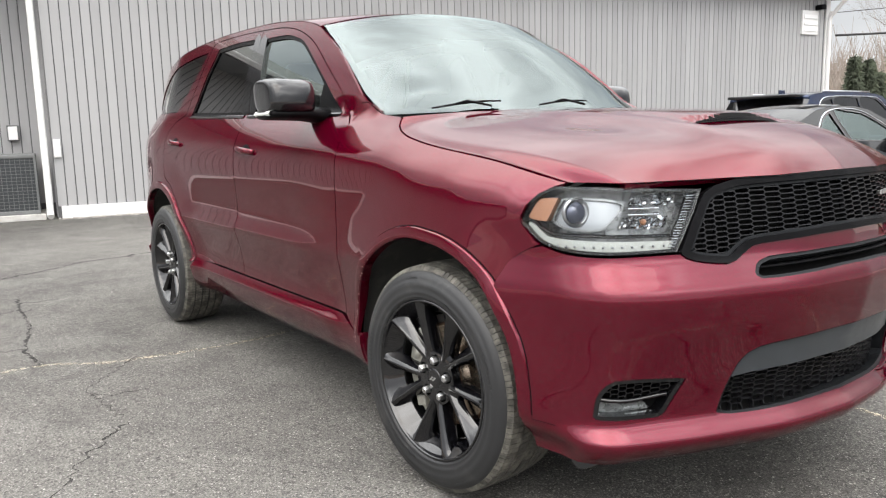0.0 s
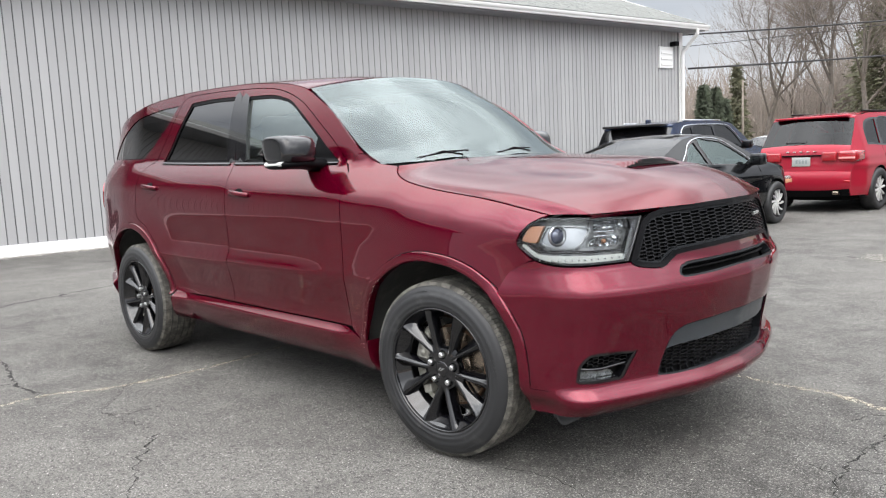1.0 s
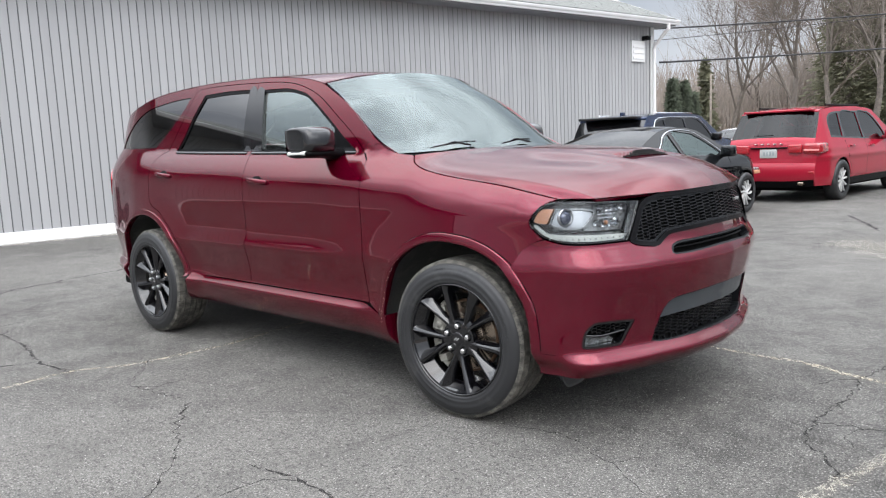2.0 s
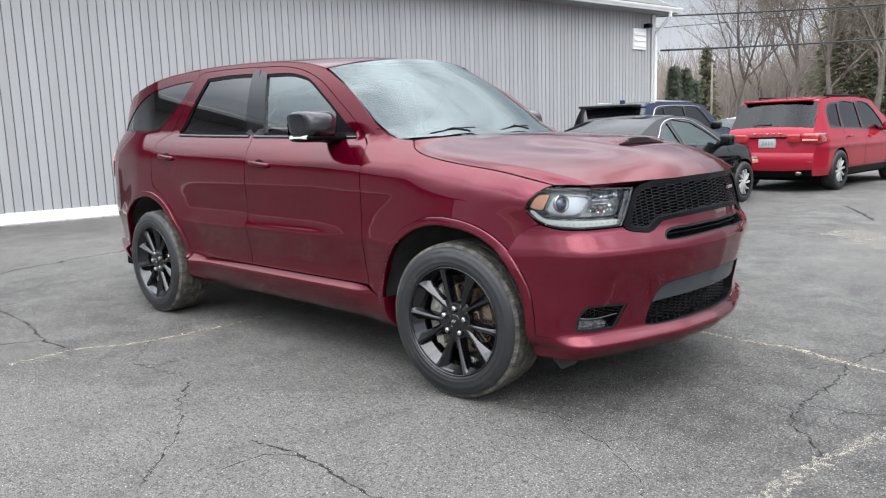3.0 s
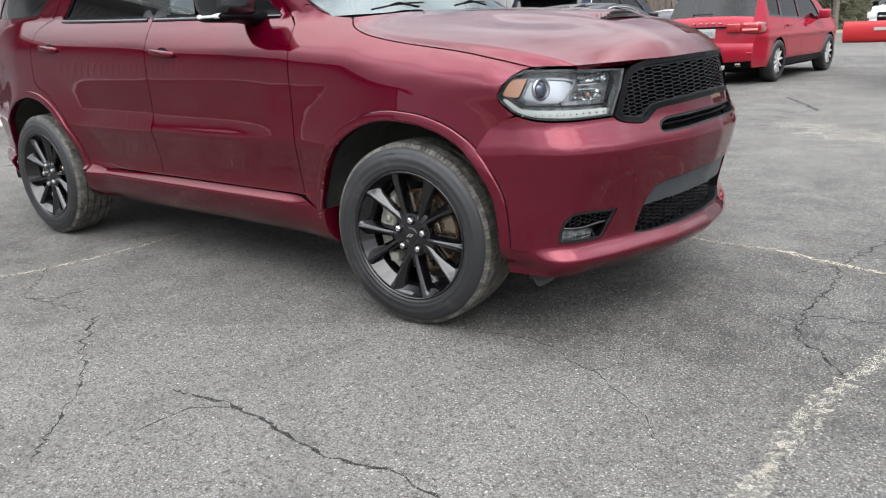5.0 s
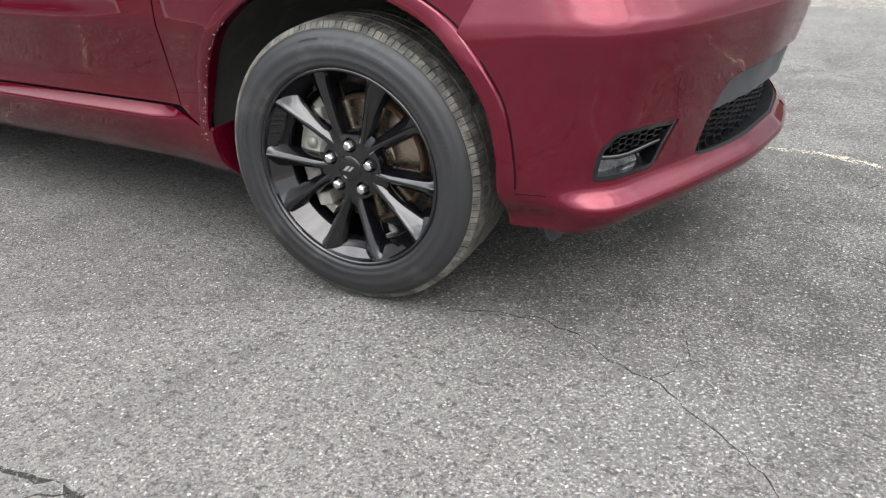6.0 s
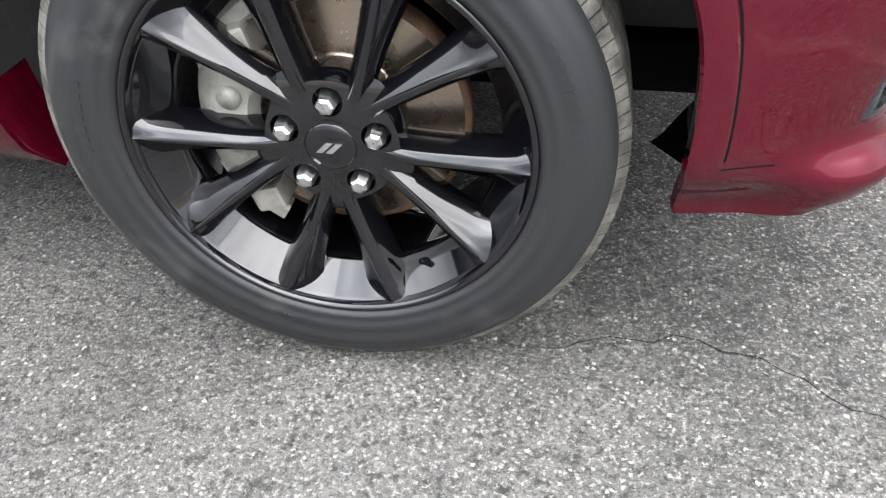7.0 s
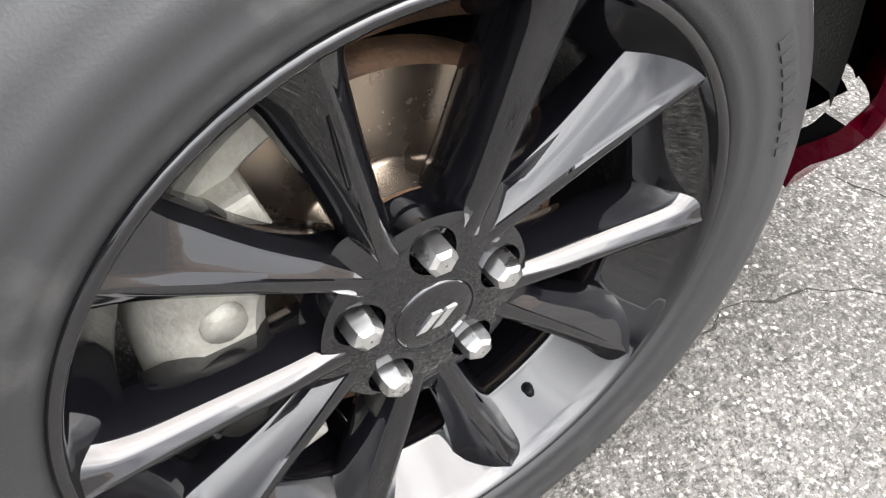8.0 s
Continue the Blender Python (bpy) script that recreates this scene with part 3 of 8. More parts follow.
structure("wall_end", box(-9.0, -0.25, S1 - 0.2, S1 + 0.05, 0, TOP + 0.1), SIDING, "grey gable end wall of the hall", HALL)
structure("wall_return", box(-0.95, -0.25, S0 - 0.02, S0 + 0.2, 0, TOP), SIDING, "grey side of the projecting wall", HALL)
structure("soffit", box(-1.2, 0.47, S0 - 18.0, S1 + 0.55, TOP, TOP + 0.035), SOFFIT, "grey soffit under the eaves", HALL)
structure("fascia", box(0.44, 0.475, S0 - 18.0, S1 + 0.55, TOP + 0.035, TOP + 0.17), SOFFIT, "grey fascia board", HALL)
g_prof = [(0.476, 0.155), (0.476, 0.03), (0.50, 0.025), (0.55, 0.025), (0.56, 0.06), (0.585, 0.09), (0.60, 0.125), (0.60, 0.15), (0.592, 0.15), (0.588, 0.13), (0.49, 0.05)]
structure("gutter", sheet([[(x, s, TOP + z) for x, z in g_prof] for s in np.linspace(S0 - 18.0, S1 + 0.62, 30)]), WHITE_PAINT, "white metal gutter along the eaves", HALL)
structure("roof_low", sheet([[(0.56 - 6.0 * k, s + 3.0 * k * (s < S0 - 1), TOP + 0.16 + 2.45 * k) for k in (0, 1)] for s in (S0 - 18.0, S0 - 0.02)]), SHINGLE, "grey-green shingle roof over the recessed part", HALL)
roof_h = structure("roof", sheet([[(0.56 - 6.0 * k, s, TOP + 0.16 + 2.45 * k) for k in (0, 1)] for s in (S0, S1 + 0.5)]), SHINGLE, "grey-green asphalt shingle roof", HALL)
bm = bmesh.new()
rnd = random.Random(4)
for row in range(16):
    r0 = row * 0.135
    s = 5.0 + rnd.uniform(0, 0.3)
    while s < S1 + 0.42:
        w = min(rnd.uniform(0.22, 0.36), S1 + 0.5 - s)
        f = 2.45 / 6.0
        x = 0.575 - r0 * 0.925
        z = TOP + 0.163 + r0 * 0.925 * f
        add_box(bm, x - 0.15, x, s, s + w - 0.012, z + 0.002, z + 0.010 + rnd.uniform(0, 0.004), m=Matrix.Translation((x, 0, z)) @ Matrix.Rotation(math.atan(f), 4, "Y") @ Matrix.Translation((-x, 0, -z)))
        s += w
ob = part("shingle_courses", bm, SHINGLE, roof_h, smooth=False)
tagged(ob, kind="stuff")
structure("rake_board", box(-6.0, 0.55, 0, 0.03, 0, 0.14, m=Matrix.Translation((0.55, S1 + 0.5, TOP + 0.03)) @ Matrix.Rotation(math.atan(2.45 / 6.0), 4, "Y") @ Matrix.Translation((-0.55, 0, 0))), WHITE_PAINT, "white board along the roof edge", HALL)
# louvred vent
vent = structure("wall_vent", box(0.0, 0.05, 15.46, 16.05, 3.40, 3.98, 0.006), WHITE_PAINT, "white louvred gable vent with a raised rim", HALL)
for k in range(3):
    z = 3.47 + 0.155 * k
    ob = part("louvre", box(0.05, 0.075, 15.52, 15.99, z, z + 0.125, 0.004, Matrix.Translation((0.055, 0, z)) @ Matrix.Rotation(radians(-14), 4, "Y") @ Matrix.Translation((-0.055, 0, -z))), WHITE_PAINT, vent, smooth=False)
# downpipe at the far corner
bm = bmesh.new()
for pth in ([(0.54, S1 + 0.10, TOP + 0.03), (0.54, S1 + 0.10, TOP - 0.10), (0.36, S1 + 0.10, TOP - 0.26), (0.14, S1 + 0.06, TOP - 0.50)], [(0.14, S1 + 0.06, TOP - 0.42), (0.075, S1 + 0.06, TOP - 0.62), (0.075, S1 + 0.06, 0.0)]):
    tube(bm, pth, 0.052, 8)
tagged(structure("downpipe", bm, WHITE_PAINT, "white metal downpipe with an elbow under the gutter", HALL), category="downpipe")
fl = empty("flood_light", "small dark flood light fixed under the eaves", "lamp")
fl.matrix_world = HALL
part("lamp_head", box(0.02, 0.22, 15.95, 16.12, 4.00, 4.12, 0.02), PLASTIC, fl)
part("lamp_arm", box(0.0, 0.06, 16.08, 16.24, 4.05, 4.10, 0.01), PLASTIC, fl)
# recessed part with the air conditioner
rec = structure("wall_recess", box(-1.15, -0.95, S0 - 18.0, S0 + 0.2, 0, TOP), GROOVE_SHADE, "grey siding of the recessed wall", HALL)
for k in range(124):
    ob = new("board", board_mesh)
    ob.parent = rec
    ob.location = (-0.94, S0 - pitch * (k + 0.5), 0)
structure("plinth", box(-0.95, -0.91, S0 - 18.0, S0 - 1.32, 0, 0.19, 0.008), WHITE_PAINT, "white painted plinth board at the foot of the recessed wall", HALL)
bm = bmesh.new()
tube(bm, [(0.07, S0 - 0.11, TOP + 0.02), (0.07, S0 - 0.11, 2.0), (0.07, S0 - 0.11, 0.12), (0.16, S0 - 0.11, 0.05)], 0.05, 8)
tagged(structure("downpipe", bm, WHITE_PAINT, "white metal downpipe beside the air conditioner", HALL), category="downpipe")
AC_GREY = mat("ac_grey", (0.15, 0.155, 0.155), 0.5, 0.2, vary=0.15, scale=6)
AC_DARK = mat("ac_fins", (0.05, 0.055, 0.06), 0.6, 0.4)
ac = empty("air_conditioner", "grey outdoor air conditioner with a dark wire grille on a slab", "air conditioner")
ac.matrix_world = HALL @ Matrix.Translation((-0.42, S0 - 0.66, 0.09))
part("body", box(-0.36, 0.36, -0.40, 0.40, 0.02, 0.88, 0.03), AC_DARK, ac, "dark finned coil", smooth=False)
part("top_cover", box(-0.38, 0.38, -0.42, 0.42, 0.86, 0.93, 0.02), AC_GREY, ac, smooth=False)
part("base_pan", box(-0.38, 0.38, -0.42, 0.42, 0.0, 0.06, 0.01), AC_GREY, ac, smooth=False)
bm = bmesh.new()
for k in range(15):
    z = 0.10 + 0.052 * k
    add_box(bm, 0.365, 0.372, -0.40, 0.40, z, z + 0.006)
    add_box(bm, -0.36, 0.36, 0.405, 0.412, z, z + 0.006)
for k in range(13):
    y = -0.40 + 0.0666 * k
    add_box(bm, 0.372, 0.378, y - 0.003, y + 0.003, 0.06, 0.87)
part("wire_grille", bm, AC_GREY, ac, "grey wire guard", smooth=False)
for sx in (-1, 1):
    for sy in (-1, 1):
        part("corner_post", box(0.345 * sx, 0.378 * sx, 0.385 * sy, 0.418 * sy, 0.04, 0.88, 0.004), AC_GREY, ac, smooth=False)
structure("slab", box(-0.95, 0.06, S0 - 1.3, S0 - 0.17, 0, 0.09, 0.01), mat("slab_concrete", (0.45, 0.44, 0.42), 0.9, vary=0.2, scale=8, bump=0.5), "pale concrete slab under the air conditioner", HALL)
for nm, lb, args in (("switch_box", "small grey electric switch box on the wall", (-0.93, -0.84, S0 - 0.62, S0 - 0.45, 1.22, 1.47)), ("meter_box", "small white socket box beside the downpipe", (-0.02, 0.06, S0 + 0.02, S0 + 0.12, 0.95, 1.23))):
    ob = empty(nm, lb, "electric box")
    ob.matrix_world = HALL
    part("case", box(*args, 0.01), WHITE_PAINT if nm == "meter_box" else AC_GREY, ob, smooth=False)
    x0, x1, y0, y1, z0, z1 = args
    part("cover", box(x1, x1 + 0.012, y0 + 0.02, y1 - 0.02, z0 + 0.02, z1 - 0.02, 0.004), WHITE_PAINT, ob, smooth=False)
gr = random.Random(9)
bm = bmesh.new()
for k in range(900):
    s, o, r = gr.uniform(S0, 8.0), abs(gr.gauss(0, 0.10)) + 0.03, gr.uniform(0.006, 0.018)
    add_box(bm, o - r, o + r, s - r, s + r, -r * 0.3, r, m=None)
tagged(structure("gravel_strip", bm, GRAVEL, "loose pale gravel along the foot of the wall", HALL), kind="stuff")


# ---- surfaces of the red car: x forward, y to its left, z up; the right front wheel stands at x = 0 ----
YC = 0.90
WB = -3.042
ARCH_F, ARCH_R = (-0.045, 0.385, 0.468), (-3.055, 0.395, 0.485)


def curve(pairs):
    """A smooth function through (x, y) pairs that never overshoots."""
    px, py = np.array(pairs, float).T
    h = np.diff(px)
    d = np.diff(py) / h
    m = np.zeros(len(px))
    for i in range(1, len(px) - 1):
        if d[i - 1] * d[i] > 0:
            w1, w2 = 2 * h[i] + h[i - 1], h[i] + 2 * h[i - 1]
            m[i] = (w1 + w2) / (w1 / d[i - 1] + w2 / d[i])
    m[0], m[-1] = d[0], d[-1]

    def f(x):
        x = np.clip(np.asarray(x, float), px[0], px[-1])
        i = np.clip(np.searchsorted(px, x) - 1, 0, len(h) - 1)
        t = (x - px[i]) / h[i]
        a, b = 1 + 2 * t, 1 - t
        return a * b * b * py[i] + t * b * b * h[i] * m[i] + t * t * (3 - 2 * t) * py[i + 1] - t * t * b * h[i] * m[i + 1]
    return f


def step(a, b, x):
    t = np.clip((x - a) / (b - a), 0, 1)
    return t * t * (3 - 2 * t)


belt_z = curve([(-4.3, 1.39), (-3.79, 1.379), (-2.76, 1.335), (-1.7, 1.305), (-0.73, 1.285), (-0.4, 1.262), (0.0, 1.19), (0.3, 1.12), (0.52, 1.056), (0.8, 1.0)])
belt_y = curve([(-4.3, 0.14), (-3.79, 0.135), (-2.76, 0.125), (-1.7, 0.115), (-0.73, 0.135), (-0.4, 0.165), (0.0, 0.155), (0.3, 0.125), (0.52, 0.09), (0.8, 0.05)])
low_y = curve([(0.2, 0.14), (0.27, 0.10), (0.33, 0.045), (0.40, 0.010), (0.445, -0.004), (0.455, -0.001), (0.476, 0.028), (0.485, 0.032), (0.52, 0.034), (0.60, 0.022), (0.68, 0.005), (0.735, -0.006), (0.80, -0.004), (0.95, 0.0)])
plain_y = curve([(0.2, 0.14), (0.27, 0.09), (0.33, 0.045), (0.40, 0.030), (0.46, 0.030), (0.52, 0.032), (0.60, 0.022), (0.68, 0.005), (0.735, -0.006), (0.80, -0.004), (0.95, 0.0)])
shoulder = curve([(0, 0), (0.25, 0.0), (0.45, 0.035), (0.6, 0.13), (0.72, 0.32), (0.83, 0.55), (0.92, 0.78), (1, 1)])
tail_y = curve([(-4.4, 0.62), (-4.25, 0.40), (-4.15, 0.27), (-4.0, 0.165), (-3.8, 0.09), (-3.5, 0.03), (-3.2, 0.0), (-2.0, 0.0)])
nose_y = curve([(-1.0, 0.0), (0.1, 0.0), (0.38, 0.008), (0.47, 0.02), (0.57, 0.05), (0.66, 0.11), (0.72, 0.21)])


def flare(x, z):
    out = 0
    for c, h, r0 in (ARCH_F, ARCH_R):
        r = np.hypot(x - c, z - h)
        out = out + 0.030 * (1 - step(r0 - 0.06, r0 + 0.24, r))
    return out * step(0.2, 0.3, z)


crease = curve([(0.60, 0.0), (0.70, -0.004), (0.737, -0.007), (0.752, -0.004), (0.790, 0.013), (0.82, 0.014), (0.90, 0.008), (1.02, 0.0), (1.1, 0.0)])


def side(x, z):
    """The right flank: y over x and z."""
    x, z = np.asarray(x, float), np.asarray(z, float)
    zb, yb = belt_z(x), belt_y(x)
    s = np.clip((z - 0.9) / (zb - 0.9), 0, 1)
    # the ledge over the sill fades out towards the front wheel
    fade = step(-0.80, -0.54, x)
    y = np.where(z < 0.9, low_y(z) * (1 - fade) + plain_y(z) * fade, shoulder(s) * yb)
    y = y + crease(z) * step(-2.62, -2.35, x) * (1 - step(-1.15, -0.72, x))
    up = np.maximum(z - zb, 0)
    y = y + up * 0.20 + up ** 2 * 0.26
    y = y + tail_y(x) + nose_y(x)
    return y - flare(x, z)


plan_x = curve([(-1, 0.26), (0, 0.36), (1, 0.47), (2, 0.57), (3, 0.66), (4, 0.72), (5, 0.775), (6, 0.82), (7, 0.875), (8, 0.898)])
plan_y = curve([(-1, 0.0), (0, 0.006), (1, 0.02), (2, 0.05), (3, 0.11), (4, 0.21), (5, 0.34), (6, 0.48), (7, 0.68), (8, 0.90)])
front_out = curve([(0.2, -0.05), (0.285, -0.012), (0.310, 0.022), (0.336, 0.042), (0.350, 0.047), (0.357, 0.044), (0.384, 0.018), (0.405, 0.006), (0.5, 0.018), (0.60, 0.030), (0.70, 0.048), (0.748, 0.055), (0.762, 0.052), (0.81, 0.026), (0.85, 0.004), (0.9, -0.006), (1.06, -0.045), (1.2, -0.10)])


def front(u, z):
    """The nose: u runs from 0 at the wheel arch to 8 on the middle line (and on to 16); returns x, y, z."""
    u, z = np.asarray(u, float), np.asarray(z, float)
    m = np.where(u > 8, 16 - u, u)
    e = 0.01
    x, y = plan_x(m), plan_y(m)
    tx, ty = plan_x(np.minimum(m + e, 8)) - plan_x(np.maximum(m - e, -1)), plan_y(np.minimum(m + e, 8)) - plan_y(np.maximum(m - e, -1))
    n = np.hypot(tx, ty)
    g = front_out(z) * (0.35 + 0.65 * step(0.5, 4.5, m))
    x, y = x + ty / n * g, y - tx / n * g
    x = x - 0.020 * step(2.8, 4.6, m) * (1 - step(0.45, 0.70, z))
    y = y + (1 - step(0.29, 0.42, z)) * np.maximum(0.080 - y, 0) * (1 - step(1.4, 3.0, m))
    y = y - flare(x, z) * (1 - step(1.0, 2.6, m)) + 0.10 * np.maximum(z - 0.95, 0) * (1 - step(2, 5, m))
    y = np.where(u > 8, 2 * YC - y, y)
    return x, y, z


# ---- the red sport utility car ----
suv = empty("suv", "dark crimson sport utility car with black wheels parked on asphalt", "car")


def flank(x, z):
    return x, side(x, z), z


def arc(arch, r, a0, a1, n=40):
    c, h, _ = arch
    return [(c + r * math.cos(radians(a0 + (a1 - a0) * k / n)), h + r * math.sin(radians(a0 + (a1 - a0) * k / n))) for k in range(n + 1)]


# the front wheel opening is drawn forward of a circle low down
arch_bulge = curve([(-30, 0.012), (0, 0.018), (10, 0.026), (27, 0.044), (40, 0.044), (55, 0.030), (70, 0.012), (85, 0.0), (200, 0.0)])


def front_arch(r, a0, a1, n=40):
    c, h, _ = ARCH_F
    out = []
    for k in range(n + 1):
        a = a0 + (a1 - a0) * k / n
        q = r + float(arch_bulge(a))
        out.append((c + q * math.cos(radians(a)), h + q * math.sin(radians(a))))
    return out


GAP = 0.0028
u_of_x = curve([(float(plan_x(u)), u) for u in np.linspace(-1, 7, 50)])
DRIP = [(-0.68, 1.235), (-0.748, 1.291), (-0.856, 1.385), (-0.998, 1.484), (-1.155, 1.588), (-1.282, 1.649), (-1.437, 1.697), (-1.62, 1.725), (-1.86, 1.740)]
DRIP_REAR = [(-1.86, 1.740), (-2.2, 1.754), (-2.50, 1.757), (-2.60, 1.750), (-2.645, 1.725)]
DOOR_CUT = [(-1.785, 0.484), (-1.762, 0.785), (-1.757, 1.03), (-1.785, 1.265), (-1.86, 1.740)]
FENDER_CUT = [(-0.68, 1.235), (-0.657, 1.10), (-0.645, 0.79), (-0.652, 0.58), (-0.640, 0.484)]
HOOD_CUT = [(-0.385, 1.255), (-0.352, 1.222), (-0.285, 1.193), (-0.20, 1.172), (-0.058, 1.147), (0.215, 1.110), (0.401, 1.075), (0.515, 1.050)]
LAMP_EDGE = [(0.515, 1.050), (0.468, 1.020), (0.430, 0.955), (0.455, 0.920), (0.497, 0.886)]
SEAM = [(0.497, 0.886), (0.408, 0.838), (0.3576, 0.760)]
FRONT_GLASS = outline([(-1.640, 1.302), (-1.80, 1.302)], [(-1.812, 1.302), (-1.866, 1.690)], [(-1.866, 1.692), (-1.542, 1.680), (-1.389, 1.652), (-1.297, 1.622), (-1.164, 1.540), (-1.038, 1.454), (-0.90, 1.352)], [(-0.81, 1.285), (-1.2, 1.292)])
REAR_GLASS = outline([(-1.825, 1.305), (-2.3, 1.315)], [(-2.768, 1.330), (-2.684, 1.426), (-2.610, 1.553), (-2.540, 1.655)], [(-2.505, 1.708), (-2.2, 1.712)], [(-1.878, 1.700), (-1.85, 1.5)])
QUARTER_GLASS = outline([(-3.092, 1.362), (-3.5, 1.366)], [(-3.905, 1.378), (-3.781, 1.458), (-3.642, 1.543), (-3.524, 1.596), (-3.420, 1.634), (-3.259, 1.666), (-3.046, 1.690), (-2.885, 1.702)], [(-2.700, 1.706), (-2.787, 1.589), (-2.944, 1.454)])
RAIL_TOP = [(-0.525, 1.272), (-0.65, 1.334), (-0.749, 1.412), (-0.921, 1.542), (-1.10, 1.640), (-1.22, 1.690), (-1.45, 1.735), (-1.9, 1.772), (-2.5, 1.784), (-3.0, 1.768), (-3.45, 1.715), (-3.80, 1.650), (-3.97, 1.60)]
TAIL_EDGE = [(-3.97, 1.60), (-4.06, 1.48), (-4.13, 1.33), (-4.17, 1.15), (-4.18, 0.86)]

front_door_poly = outline(FENDER_CUT[::-1][:1] + [(-1.2, 0.484)], DOOR_CUT[:-1], [DOOR_CUT[-1]] + DRIP[::-1][1:-1], FENDER_CUT[:-1])
rear_door_poly = outline([(-1.785, 0.484), (-2.2, 0.484)], arc(ARCH_R, 0.545, 8, 58), [(-2.83, 0.905), (-2.94, 0.950), (-2.985, 1.006), (-3.018, 1.20), (-3.005, 1.275), (-2.94, 1.318)], [(-2.885, 1.332), (-2.79, 1.46), (-2.71, 1.60)], DRIP_REAR[::-1][:-1], DOOR_CUT[::-1][:-1])
fender_poly = outline([(-0.640, 0.484), (-0.56, 0.440)], [(-0.560, 0.437)], front_arch(ARCH_F[2] + 0.040, 174.5, 43), SEAM[::-1][:-1], LAMP_EDGE[::-1][:-1], HOOD_CUT[::-1][:-1], [(-0.385, 1.255), (-0.525, 1.272)], [(-0.62, 1.315), (-0.665, 1.318)], [(-0.715, 1.268), (-0.68, 1.235)], FENDER_CUT[:-1])
quarter_poly = outline(arc(ARCH_R, ARCH_R[2] + 0.040, 9, 140), [(-3.46, 0.735), (-3.62, 0.80), (-3.95, 0.845)], TAIL_EDGE[::-1][:-1], [(-3.97, 1.60), (-3.80, 1.650), (-3.45, 1.715), (-3.0, 1.768)], [(-2.66, 1.776), (-2.64, 1.74)], [(-2.645, 1.725), (-2.71, 1.60), (-2.79, 1.46)], [(-2.885, 1.332), (-2.94, 1.318), (-3.005, 1.275), (-3.018, 1.20), (-2.985, 1.006), (-2.94, 0.950), (-2.83, 0.905)], arc(ARCH_R, 0.545, 58, 8))
rail_poly = outline(DRIP[1:-1], [(-1.86, 1.740), (-2.2, 1.754), (-2.50, 1.757), (-2.60, 1.750)], [(-2.645, 1.725), (-2.64, 1.74)], [(-2.66, 1.776)], [(-2.67, 1.782)] + RAIL_TOP[::-1][4:-1], [(-0.525, 1.272), (-0.62, 1.315)], [(-0.665, 1.318), (-0.715, 1.268)])
sill_poly = outline([(-0.500, 0.430), (-0.56, 0.440), (-0.66, 0.476), (-0.80, 0.482), (-1.5, 0.482), (-2.2, 0.482)], [(-2.512, 0.482), (-2.53, 0.44)], [(-2.545, 0.395)], [(-2.60, 0.300), (-2.0, 0.29), (-0.9, 0.285)], [(-0.47, 0.275)], [(-0.49, 0.33)])
bumper_rear_poly = outline([(-3.46, 0.735), (-3.62, 0.80), (-3.95, 0.845)], [(-4.18, 0.86), (-4.20, 0.70), (-4.18, 0.50)], [(-4.10, 0.36), (-3.8, 0.33)], [(-3.50, 0.30)], arc(ARCH_R, ARCH_R[2] + 0.040, 192, 142))

